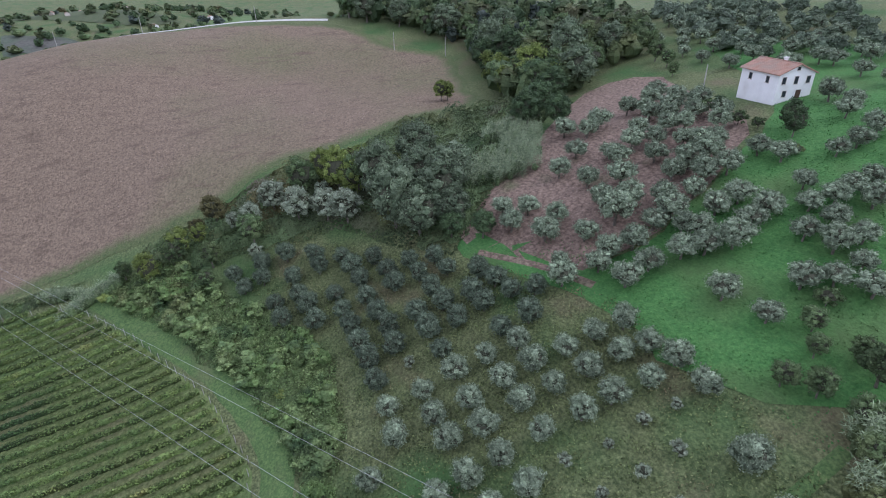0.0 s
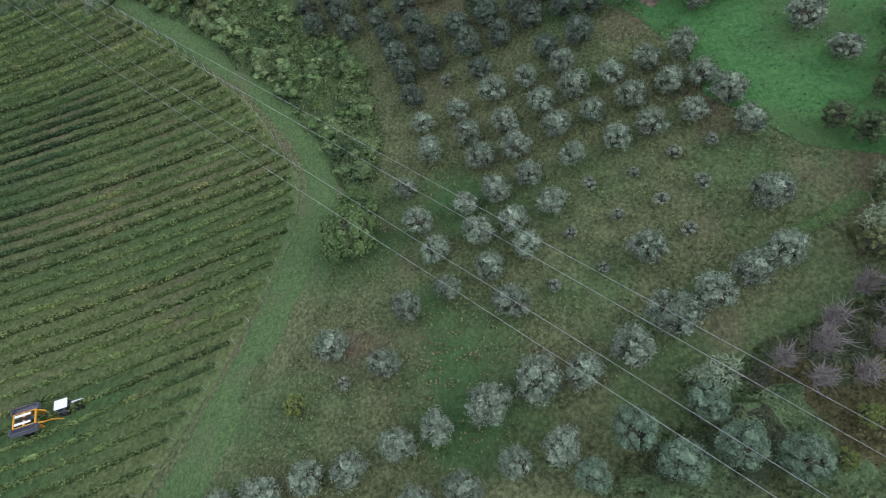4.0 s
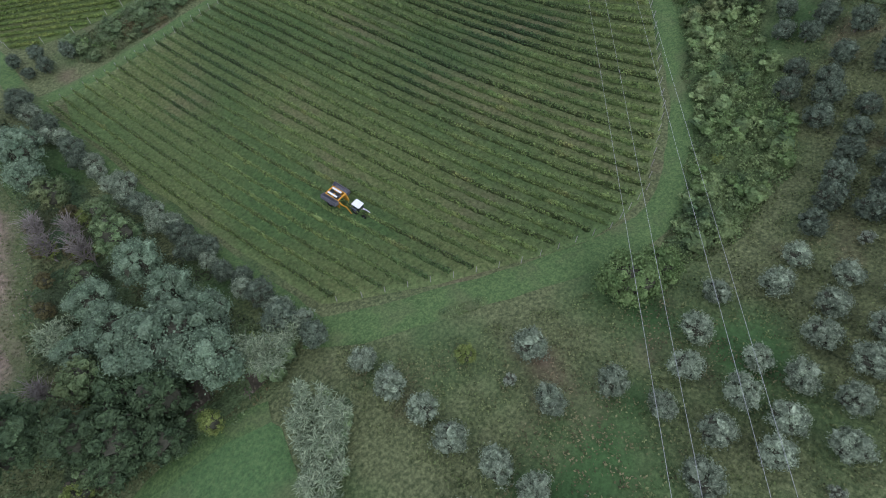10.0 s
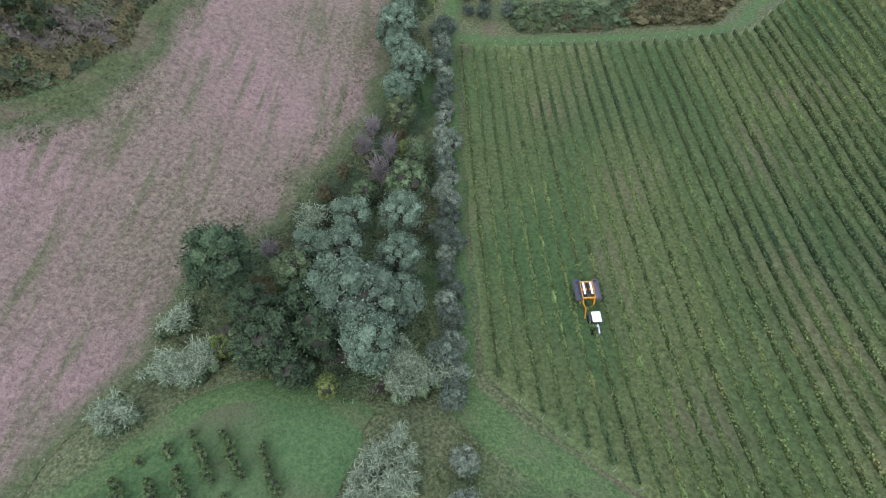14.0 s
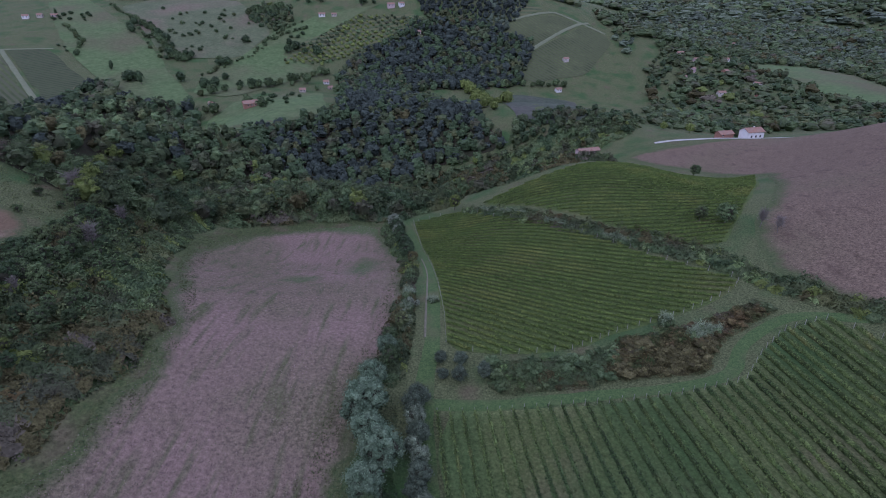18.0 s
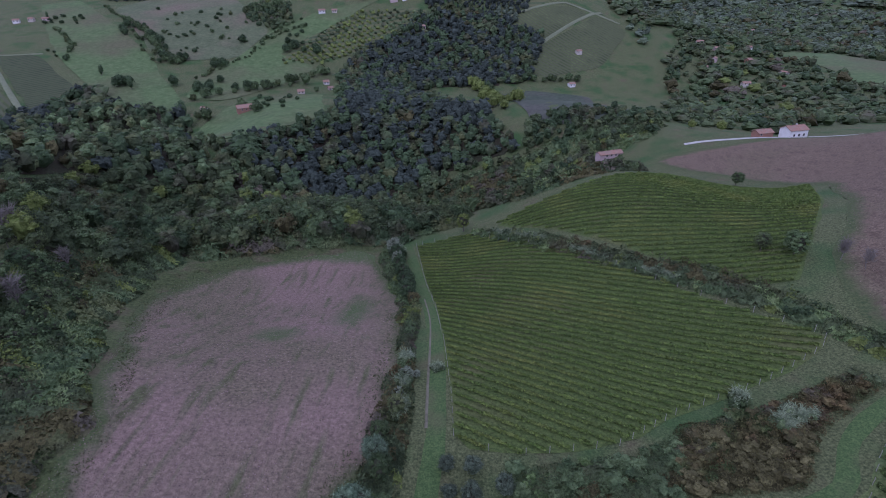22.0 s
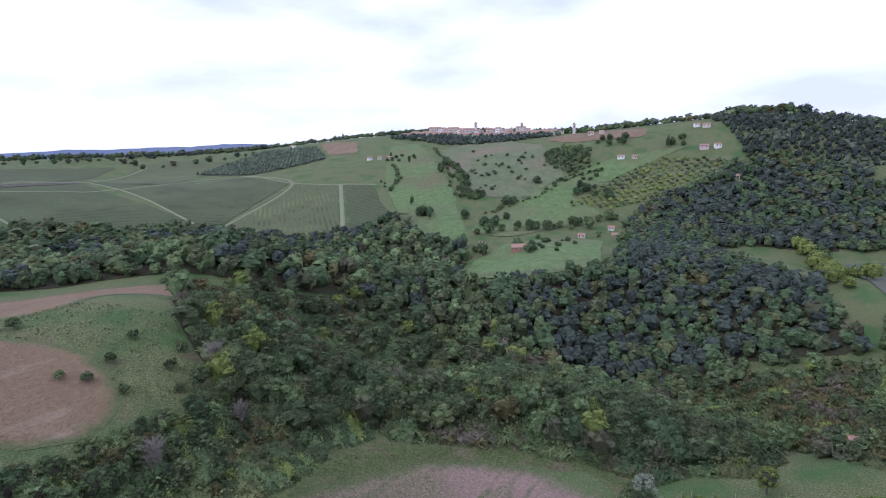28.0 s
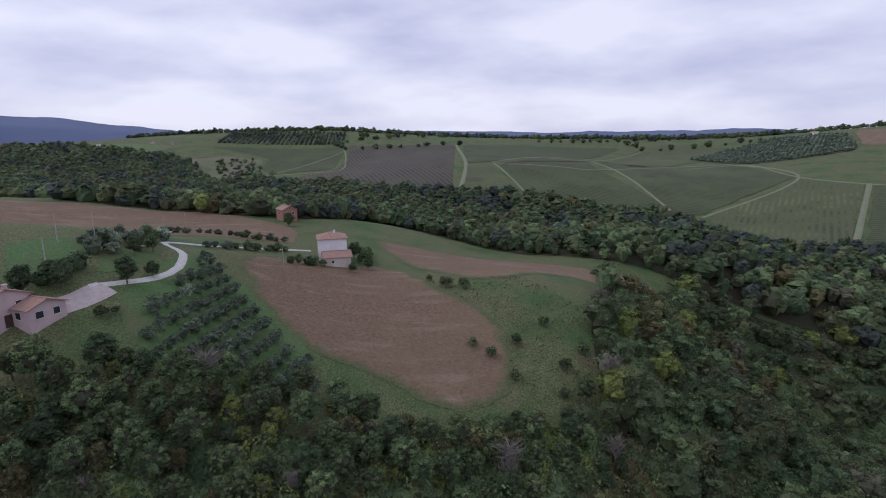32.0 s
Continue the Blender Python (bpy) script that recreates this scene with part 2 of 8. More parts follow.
def overgrown(m, key, low, high, scale, spread=0.5):
    """Weeds that have crept over a ground material where the mesh attribute says so, in ragged patches."""
    nodes, links = m.node_tree.nodes, m.node_tree.links
    shader = nodes["Principled BSDF"]
    colour = shader.inputs["Base Color"].links[0].from_socket
    attr = nodes.new("ShaderNodeAttribute")
    attr.attribute_name = key
    geo = nodes.new("ShaderNodeNewGeometry")
    noise_tex = nodes.new("ShaderNodeTexNoise")
    noise_tex.inputs["Scale"].default_value, noise_tex.inputs["Detail"].default_value = scale, 6.0
    noise_tex.inputs["Roughness"].default_value = 0.7
    links.new(geo.outputs["Position"], noise_tex.inputs["Vector"])
    total = nodes.new("ShaderNodeMath")
    total.operation = "ADD"
    links.new(attr.outputs["Fac"], total.inputs[0])
    links.new(noise_tex.outputs["Fac"], total.inputs[1])
    edge = nodes.new("ShaderNodeMapRange")
    edge.inputs["From Min"].default_value, edge.inputs["From Max"].default_value = 0.80, 0.80 + spread
    links.new(total.outputs["Value"], edge.inputs["Value"])
    tone = nodes.new("ShaderNodeMix")
    tone.data_type = "RGBA"
    tone.inputs["A"].default_value, tone.inputs["B"].default_value = (*low, 1), (*high, 1)
    fine = nodes.new("ShaderNodeTexNoise")
    fine.inputs["Scale"].default_value, fine.inputs["Detail"].default_value = 1.8, 6.0
    links.new(geo.outputs["Position"], fine.inputs["Vector"])
    span = nodes.new("ShaderNodeMapRange")
    span.inputs["From Min"].default_value, span.inputs["From Max"].default_value = 0.3, 0.7
    links.new(fine.outputs["Fac"], span.inputs["Value"])
    links.new(span.outputs["Result"], tone.inputs["Factor"])
    mix = nodes.new("ShaderNodeMix")
    mix.data_type = "RGBA"
    links.new(edge.outputs["Result"], mix.inputs["Factor"])
    links.new(colour, mix.inputs["A"])
    links.new(tone.outputs["Result"], mix.inputs["B"])
    links.new(mix.outputs["Result"], shader.inputs["Base Color"])


overgrown(M_STUBBLE, "weedy", (0.056, 0.084, 0.032), (0.128, 0.146, 0.066), 0.25)
overgrown(M_STUBBLE, "lush", (0.066, 0.106, 0.040), (0.122, 0.160, 0.068), 0.16, 0.7)
overgrown(M_PLOUGHED, "weedy", (0.056, 0.084, 0.032), (0.128, 0.146, 0.066), 0.3)
overgrown(M_TILLED, "weedy", (0.066, 0.090, 0.038), (0.128, 0.140, 0.066), 0.3)

# ---- the lie of the land: broad swellings on two lattices, and gentle unevenness ----
NEAR_HILLS = [
    [-13.1, -1.8, -30.4, 3.2, -20.6, -1.2, -2.5, -3.8],
    [-2.2, -32.0, 0.2, -52.3, 4.4, -37.2, -4.6, 6.1],
    [-28.8, 8.9, -71.3, -1.8, -76.3, 12.7, -42.8, 9.1],
    [-17.6, -5.2, -27.6, -76.2, -19.1, -73.6, 11.3, -9.9],
    [-6.8, -50.9, -34.5, -36.8, -66.8, -19.8, -42.5, -7.4],
    [-36.4, 36.8, -84.9, -49.5, -54.7, -39.1, -10.7, -12.9],
    [28.3, -118.5, 20.6, -84.7, 6.9, -79.0, -0.8, -20.5],
    [-5.6, 11.6, -73.7, -27.5, -80.5, -3.9, -30.3, -7.3],
    [-42.7, 5.4, -27.7, -41.5, 0.2, -20.5, -13.3, -6.2],
]
FAR_HILLS = [
    [10.1, 5.6, -5.2, -1.5, 9.7, 24.5, 3.9, -2.0, 0.4, -5.8],
    [9.7, 12.7, 24.5, 2.6, -10.0, -18.9, 21.6, -0.1, -7.6, -2.0],
    [26.0, 29.9, -50.0, -13.2, 25.8, 52.1, -24.1, -3.9, -7.2, -20.5],
    [23.9, -2.8, 27.8, 52.5, -152.3, 246.0, -24.1, -46.1, 69.2, -29.5],
    [-49.7, 53.7, -43.1, -29.0, 66.7, -215.3, -50.0, 23.3, -60.6, -5.1],
    [11.0, 7.3, 14.2, 53.5, -54.4, 197.5, 22.1, -48.9, -4.9, -43.4],
    [5.5, -6.3, 26.2, -3.8, 57.3, -101.3, -42.6, -5.7, -4.0, 28.6],
    [1.2, 10.6, 10.6, 35.9, 3.2, 50.5, 55.0, -52.3, 42.2, -170.4],
]

NEAR_X, NEAR_Y = np.arange(-220, 281, 70.0), np.arange(-140, 421, 70.0)
FAR_X, FAR_Y = np.arange(-1500, 1201, 300.0), np.arange(-600, 1501, 300.0)


def height(x, y):
    """Height of the ground at x, y (numbers or arrays)."""
    x, y = np.asarray(x, float), np.asarray(y, float)
    z = np.full(np.broadcast(x, y).shape, 20.0)
    for xs, ys, table, radius in ((NEAR_X, NEAR_Y, NEAR_HILLS, 75.0), (FAR_X, FAR_Y, FAR_HILLS, 330.0)):
        gx = np.exp(-((x[..., None] - xs) / radius) ** 2)
        gy = np.exp(-((y[..., None] - ys) / radius) ** 2)
        z = z + np.einsum("...j,...i,ji->...", gy, gx, np.array(table))
    return z + 0.12 * np.sin(x / 5.3 + 1.0) * np.sin(y / 6.1) + 0.2 * np.sin(x / 13.0) * np.sin(y / 11.0 + 2.0)


def level(x, y):
    return float(height(x, y))


def array_mesh(name, verts, faces, material=None, smooth=False, slots=None):
    """A mesh from an (n, 3) array of places and an (m, 3) or (m, 4) array of corners; slots picks one of several materials for each face."""
    me = bpy.data.meshes.new(name)
    verts, faces = np.asarray(verts, np.float32), np.asarray(faces, np.int32)
    k = faces.shape[1]
    me.vertices.add(len(verts))
    me.vertices.foreach_set("co", verts.ravel())
    me.loops.add(faces.size)
    me.loops.foreach_set("vertex_index", faces.ravel())
    me.polygons.add(len(faces))
    me.polygons.foreach_set("loop_start", np.arange(0, faces.size, k, dtype=np.int32))
    me.polygons.foreach_set("use_smooth", np.full(len(faces), smooth))
    for m in material if isinstance(material, list) else [material]:
        if m:
            me.materials.append(m)
    if slots is not None:
        me.polygons.foreach_set("material_index", np.asarray(slots, np.int32))
    me.update(calc_edges=True)
    return me


def grown(first, last, step, limit):
    """Even steps from first to last, then wider ones out to the limit on both sides."""
    inner = list(np.arange(first, last + 0.1, step))
    out, s = [last], step
    while out[-1] < limit:
        s = min(s * 1.13, 26.0) if abs(out[-1]) < 1550 else s * 1.2
        out.append(out[-1] + s)
    back, s = [first], step
    while back[-1] > -limit:
        s = min(s * 1.13, 26.0) if abs(back[-1]) < 1550 else s * 1.2
        back.append(back[-1] - s)
    return np.array(back[:0:-1] + inner + out[1:])


def sheet(xs, ys):
    gx, gy = np.meshgrid(xs, ys)
    v = np.stack([gx.ravel(), gy.ravel(), height(gx, gy).ravel()], 1)
    i = np.arange(len(xs) * len(ys)).reshape(len(ys), len(xs))
    f = np.stack([i[:-1, :-1].ravel(), i[:-1, 1:].ravel(), i[1:, 1:].ravel(), i[1:, :-1].ravel()], 1)
    return v, f


v, f = sheet(grown(-260, 320, 4.0, 4700), grown(-200, 460, 4.0, 4700))
ground = tagged(new("ground", array_mesh("ground", v, f, M_GRASS, True)), "rolling grassy hill country of a valley", "ground", kind="structure")


def clip_half(poly, axis, bound, keep_above):
    out = []
    for (a, b) in zip(poly, poly[1:] + poly[:1]):
        ia, ib = (a[axis] >= bound) == keep_above, (b[axis] >= bound) == keep_above
        if ia:
            out.append(a)
        if ia != ib:
            t = (bound - a[axis]) / (b[axis] - a[axis])
            out.append((a[0] + t * (b[0] - a[0]), a[1] + t * (b[1] - a[1])))
    return out


def wavy(poly, step=4.0, amount=0.5, corner=7.0):
    """The outline cut into short lengths that wander a little, as field edges do."""
    soft = []
    for p, q, r in zip(poly[-1:] + poly[:-1], poly, poly[1:] + poly[:1]):
        for other in (p, r):
            t = min(0.25, corner / max(math.dist(q, other), 0.1))
            soft.append((q[0] + t * (other[0] - q[0]), q[1] + t * (other[1] - q[1])))
    out, poly = [], soft
    for (a, b) in zip(poly, poly[1:] + poly[:1]):
        n = max(1, int(math.dist(a, b) / step))
        for i in range(n):
            t = i / n
            x, y = a[0] + t * (b[0] - a[0]), a[1] + t * (b[1] - a[1])
            d = noise.noise_vector(Vector((x * 0.11, y * 0.11, 3.0)))
            out.append((x + d.x * amount * 2, y + d.y * amount * 2))
    return out


def field(name, poly, material, label, category, lift=0.08, step=4.0, amount=0.5, grain=0.0, soft=0.0, patches=()):
    """A field of its own ground cover, laid over the land. soft: the width over which weeds creep in from its edge; patches: weedy spots (x, y, rx, ry)."""
    outline = wavy(poly, max(step, 2.0), amount)
    xs = [p[0] for p in outline]
    bm = bmesh.new()
    corner = {}
    rng = random.Random(len(name) + len(poly))

    def vert(x, y):
        key = (round(x, 3), round(y, 3))
        if key not in corner:
            corner[key] = bm.verts.new((x, y, level(x, y) + lift + (rng.uniform(-grain, grain) if grain else 0)))
        return corner[key]
    x = math.floor(min(xs) / step) * step
    while x < max(xs):
        strip = clip_half(clip_half(outline, 0, x, True), 0, x + step, False)
        if len(strip) > 2:
            ys = [p[1] for p in strip]
            y = math.floor(min(ys) / step) * step
            while y < max(ys):
                cell = clip_half(clip_half(strip, 1, y, True), 1, y + step, False)
                if len(cell) > 2:
                    ring = []
                    for p in cell:
                        w = vert(*p)
                        if w not in ring:
                            ring.append(w)
                    if len(ring) > 2:
                        try:
                            bm.faces.new(ring)
                        except ValueError:
                            pass
                y += step
        x += step
    for fc in bm.faces:
        fc.smooth = not grain
    bmesh.ops.recalc_face_normals(bm, faces=bm.faces)
    me = bpy.data.meshes.new(name)
    bm.to_mesh(me)
    bm.free()
    if me.polygons and sum(p.normal.z for p in me.polygons) < 0:
        me.flip_normals()
    me.materials.append(material)
    if soft:
        at = np.array([q.co[:2] for q in me.vertices])
        best = np.full(len(at), 1e9)
        for (x1, y1), (x2, y2) in zip(outline, outline[1:] + outline[:1]):
            dx, dy = x2 - x1, y2 - y1
            t = np.clip(((at[:, 0] - x1) * dx + (at[:, 1] - y1) * dy) / (dx * dx + dy * dy + 1e-9), 0, 1)
            best = np.minimum(best, np.hypot(at[:, 0] - x1 - t * dx, at[:, 1] - y1 - t * dy))
        weedy = np.clip(1 - best / soft, 0, 1)
        lush = np.zeros(len(at))
        for px, py, rx, ry in patches:
            lush = np.maximum(lush, np.exp(-((at[:, 0] - px) / rx) ** 2 - ((at[:, 1] - py) / ry) ** 2))
        for key, amounts in (("weedy", weedy), ("lush", lush)):
            me.attributes.new(key, "FLOAT", "POINT").data.foreach_set("value", amounts.astype(np.float32))
    return tagged(new(name, me), label, category, kind="structure")


def ribbon(name, points, width, material, label, category, lift=0.15, step=3.0):
    """A lane or road of even width laid along the points."""
    pts = [Vector((*p, 0)) for p in points]
    line = []
    for i in range(len(pts) - 1):
        p0, p1, p2, p3 = pts[max(i - 1, 0)], pts[i], pts[i + 1], pts[min(i + 2, len(pts) - 1)]
        n = max(2, int((p2 - p1).length / step))
        for k in range(n):
            t = k / n
            line.append(0.5 * ((2 * p1) + (p2 - p0) * t + (2 * p0 - 5 * p1 + 4 * p2 - p3) * t * t + (3 * p1 - p0 - 3 * p2 + p3) * t ** 3))
    line.append(pts[-1])
    vs, fs = [], []
    for i, p in enumerate(line):
        d = (line[min(i + 1, len(line) - 1)] - line[max(i - 1, 0)]).normalized()
        w = width * (1 + 0.18 * noise.noise(Vector((p.x * 0.2, p.y * 0.2, 1.0))))
        for k in range(5):
            off = (k - 2) / 4 * w
            x, y = p.x - d.y * off, p.y + d.x * off
            vs.append((x, y, level(x, y) + (lift if 0 < k < 4 else lift * 0.3)))
    for i in range(len(line) - 1):
        for k in range(4):
            a = i * 5 + k
            fs.append((a, a + 5, a + 6, a + 1))
    me = array_mesh(name, vs, fs, material, True)
    if sum(q.normal.z for q in me.polygons) < 0:
        me.flip_normals()
    return tagged(new(name, me), label, category, kind="structure")


VINEYARD = [(5, 30), (9, 26), (16, 21), (30, 11), (43, 5), (53, 5), (69, 12), (88, 26), (103, 40), (108, 58), (104, 90), (97, 118), (88, 131), (78, 129), (70, 122.5), (62, 113.5), (47, 110.3), (30, 109), (10, 107), (-2, 106)]
VINEYARD_NORTH = [(-16, 246), (3, 247), (18, 224), (43, 199), (80, 153), (77, 149), (60, 141), (43, 135), (30, 127), (12, 124.5), (-0.5, 126), (-1, 139), (-3, 160), (-6, 183), (-10, 206)]
VINEYARD_FAR = [(14, 246), (43, 250), (70, 258), (142, 262), (118, 219), (95, 186), (82, 170), (47, 208), (22, 233)]
field("vineyard_floor", VINEYARD, M_VINE_FLOOR, "mown green sward between the rows of a vineyard", "vineyard floor")
M_DARK_SWARD = material("dark_vineyard_sward", (0.056, 0.090, 0.026), (0.121, 0.155, 0.048), scale=2.0, third=(0.134, 0.130, 0.060), third_scale=0.05, bump=0.8, fine=3.0, bump_size=0.2, third_at=0.60, speck=0.45, speck_scale=1.6)
field("vineyard_floor", VINEYARD_NORTH, M_DARK_SWARD, "dark green sward under a second vineyard", "vineyard floor")
field("vineyard_floor", VINEYARD_FAR, M_DARK_SWARD, "green sward under a small hillside vineyard", "vineyard floor")
STUBBLE = [(-48, 4), (-42, 20), (-39, 30), (-37, 45), (-26, 56), (-20, 77), (-17, 90), (-17, 110), (-12, 126), (-11, 146), (-11.5, 165), (-14, 188), (-20, 208), (-30, 238), (-39, 243), (-59, 233), (-77, 214), (-84, 196), (-83, 182), (-78, 160), (-69, 140), (-60, 122), (-58, 96), (-62, 70), (-73, 58), (-90, 40), (-92, 10)]
field("grass_margin", [(-26, 247), (-40, 250), (-70, 236), (-86, 214), (-90, 196), (-87, 181), (-82, 158), (-70, 137), (-63, 120), (-61, 96), (-66, 72), (-77, 60), (-94, 42), (-60, 20), (-50, 60), (-40, 100), (-40, 180), (-16, 200), (-15, 220)], M_MARGIN, "green weedy grass margin round a stubble field", "grass", lift=0.05, amount=1.5)
field("stubble_field", STUBBLE, M_STUBBLE, "pinkish harrowed stubble field with green weeds", "field", lift=0.12, amount=1.6, step=3.0, soft=6.0, patches=[(-29, 186, 6, 20), (-45, 167, 7, 7), (-40, 238, 30, 7)])


field("ploughed_field", [(104, 346), (135, 346), (183, 345), (240, 240), (275, 160), (273, 103), (272, 50), (270, 9), (255, -40), (217, -57), (200, -74), (142, -66), (138, -49), (126, -27), (124, -3), (117, 10), (116, 34), (114, 58), (110, 85), (101, 125), (90, 146), (89, 161), (98, 182), (118, 207), (142, 254), (139, 270)], M_PLOUGHED, "large brown ploughed clay field on a hillside", "field", amount=1.2, soft=7.0)
field("tilled_field", [(-180, 92), (-192, 106), (-194, 128), (-198, 141), (-170, 153), (-143, 166), (-126, 167), (-117, 162), (-114, 148), (-122, 133), (-126, 121), (-142, 108)], M_TILLED, "brown tilled field below a farmhouse", "field", amount=1.4, soft=4.0)
field("tilled_field", [(-249, 133), (-237, 189), (-215, 245), (-207, 252), (-166, 168), (-199, 146)], M_TILLED, "brown tilled field sloping to a wood", "field", soft=6.0)
field("tilled_field", [(-305, -60), (-306, -15), (-290, 64), (-248, 104), (-216, 104), (-262, -30), (-280, -60)], M_TILLED, "broad brown tilled field beyond a road", "field")
ribbon("mown_lane", [(1, 27), (7, 21.5), (17, 15.5), (30, 8), (43, 2), (54, 1.5), (71, 9), (89, 23), (106, 37)], 5.4, M_TRACK, "bright mown grass lane round a vineyard", "grass lane", 0.14)
ribbon("mown_lane", [(2.5, 27), (-0.5, 60), (-4.6, 108), (-3.5, 128), (-4, 150), (-6, 174), (-9.5, 195), (-14, 220), (-19, 246)], 3.8, M_TRACK, "straight mown grass lane along an olive hedge", "grass lane", 0.18)
ribbon("mown_lane", [(-4, 108.3), (10, 108.8), (32, 111.4), (49, 112.8), (60.5, 116.3), (68, 126), (82, 133.5), (96, 128)], 3.0, M_TRACK, "mown grass lane between two vineyards", "grass lane", 0.16)
ribbon("mown_lane", [(-9, 21), (-18, 24), (-30, 22), (-42, 8), (-52, -4)], 3.2, M_TRACK, "worn grass track curving round a clearing", "grass lane", 0.18)
ribbon("dirt_track", [(8, -30), (12, -40), (16, -60)], 1.6, M_TRACK, "faint wheel track beside olive trees", "track", 0.1)
ribbon("dirt_path", [(72, -39), (62, -46), (52, -51)], 1.4, M_SOIL, "reddish dirt path along a grass slope", "path", 0.2)
ribbon("track", [(-5.3, 130), (-5.6, 144), (-5.8, 157), (-6.6, 173), (-9.2, 191)], 0.6, M_DUST, "pale dusty wheel track beside a lane", "track", 0.24)
field("lawn", [(75, -35), (64, -42), (51, -49), (31, -52), (22, -60), (16, -72), (10, -90), (16, -130), (60, -152), (112, -150), (128, -132), (100, -122), (84, -112), (70, -100), (60, -80), (52, -54), (64, -47), (80, -40)], M_LAWN, "bright green grass slope below a farmhouse", "grass", amount=1.0)
field("lawn", [(-33, 21), (-28, 25), (-18, 23), (-10, 21), (-9, 17), (-14, 4), (-30, -4), (-44, 3)], M_CLEARING, "bright green clearing beside a small wood", "grass")
field("bare_ground", [(76, -36), (64, -46), (53, -53), (60, -80), (72, -98), (96, -104), (125, -112), (130, -96), (112, -76), (92, -58), (86, -44)], M_SOIL, "reddish bare soil under an olive grove", "bare ground", amount=1.0)
field("lawn", [(-110, 98), (-122, 84), (-134, 80), (-165, 84), (-170, 88), (-150, 104), (-126, 122), (-114, 118)], M_CLEARING, "green grass under a young olive grove", "grass")


# ---- plants ----
from mathutils import kdtree


def part(name, mesh, parent, label=""):
    ob = new(name, mesh)
    ob.parent = parent
    if label:
        tagged(ob, label)
    return ob


def base(name, x=0.0, y=0.0, label="", category="", group="", z=None):
    """An Empty on the ground that carries the parts of one thing."""
    ob = new(name)
    ob.empty_display_size = 0.3
    ob.location = (x, y, level(x, y) if z is None else z)
    return tagged(ob, label, category, group)


def leaf_cards(rng, centre, normal, size, aspect=0.5, tangle=0.7):
    """Small four-cornered leaf sprays: one at each centre, roughly facing along the normal."""
    n = len(centre)
    nrm = normal + rng.normal(0, tangle, (n, 3))
    nrm /= np.linalg.norm(nrm, axis=1)[:, None] + 1e-9
    side = np.cross(nrm, rng.normal(0, 1, (n, 3)))
    side /= np.linalg.norm(side, axis=1)[:, None] + 1e-9
    up = np.cross(nrm, side)
    s = (size * rng.uniform(0.6, 1.35, n))[:, None]
    a, b = side * s * 0.5, up * s * 0.5 * aspect
    fold = nrm * s * 0.12
    v = np.stack([centre - a - b * 0.4, centre + a * 0.1 - b + fold, centre + a + b * 0.3, centre - a * 0.2 + b + fold], 1).reshape(-1, 3)
    return v, np.arange(4 * n).reshape(n, 4)


def ball_points(rng, blobs, n, inner=0.75, lift=0.15, outer=1.32):
    blobs = np.asarray(blobs, float)
    area = blobs[:, 3] * blobs[:, 4] + blobs[:, 3] * blobs[:, 5]
    pick = rng.choice(len(blobs), n, p=area / area.sum())
    d = rng.normal(0, 1, (n, 3))
    d[:, 2] += lift * 2
    d /= np.linalg.norm(d, axis=1)[:, None]
    c = blobs[pick, :3] + d * blobs[pick, 3:6] * rng.uniform(inner, outer, n)[:, None]
    return c, d


def ball_grid(n):
    """A round ball of quads: a cube of n by n faces a side, blown up."""
    at, verts, faces = {}, [], []
    for axis in range(3):
        for side in (-1, 1):
            for i in range(n):
                for j in range(n):
                    ring = []
                    for a, b in ((i, j), (i + 1, j), (i + 1, j + 1), (i, j + 1)):
                        p = [0.0, 0.0, 0.0]
                        p[axis], p[(axis + 1) % 3], p[(axis + 2) % 3] = side, math.tan((a / n - 0.5) * math.pi / 2), math.tan((b / n - 0.5) * math.pi / 2)
                        key = tuple(round(c, 4) for c in p)
                        if key not in at:
                            at[key] = len(verts)
                            verts.append(np.array(p) / np.linalg.norm(p))
                        ring.append(at[key])
                    faces.append(ring if side > 0 else ring[::-1])
    return np.array(verts), np.array(faces)


BALLS = {n: ball_grid(n) for n in (2, 3)}
DOME = (BALLS[2][0], BALLS[2][1][BALLS[2][0][BALLS[2][1]][:, :, 2].max(1) > 0.1])


def cores(blobs, share=0.55, n=2, rough=0.16, rng=None, ball=None):
    """The leafy body of each clump, or the dark-painted middle of a crown: an uneven ball."""
    rng = rng or np.random.RandomState(len(blobs))
    blobs = np.asarray(blobs, float)
    tv, tf = ball or BALLS[n]
    turn = rng.uniform(0, 6.28, len(blobs))
    ca, sa = np.cos(turn)[:, None], np.sin(turn)[:, None]
    unit = np.stack([tv[:, 0] * ca - tv[:, 1] * sa, tv[:, 0] * sa + tv[:, 1] * ca, np.broadcast_to(tv[:, 2], (len(blobs), len(tv)))], 2)
    swell = share * (1 + rng.normal(0, rough, (len(blobs), len(tv))))
    v = blobs[:, None, :3] + unit * blobs[:, None, 3:6] * swell[..., None]
    f = tf[None] + (np.arange(len(blobs)) * len(tv))[:, None, None]
    return v.reshape(-1, 3), f.reshape(-1, 4)


def join_arrays(*pairs):
    vs, fs, k = [], [], 0
    for v, f in pairs:
        vs.append(v)
        fs.append(np.asarray(f) + k)
        k += len(v)
    return np.concatenate(vs), np.concatenate(fs)


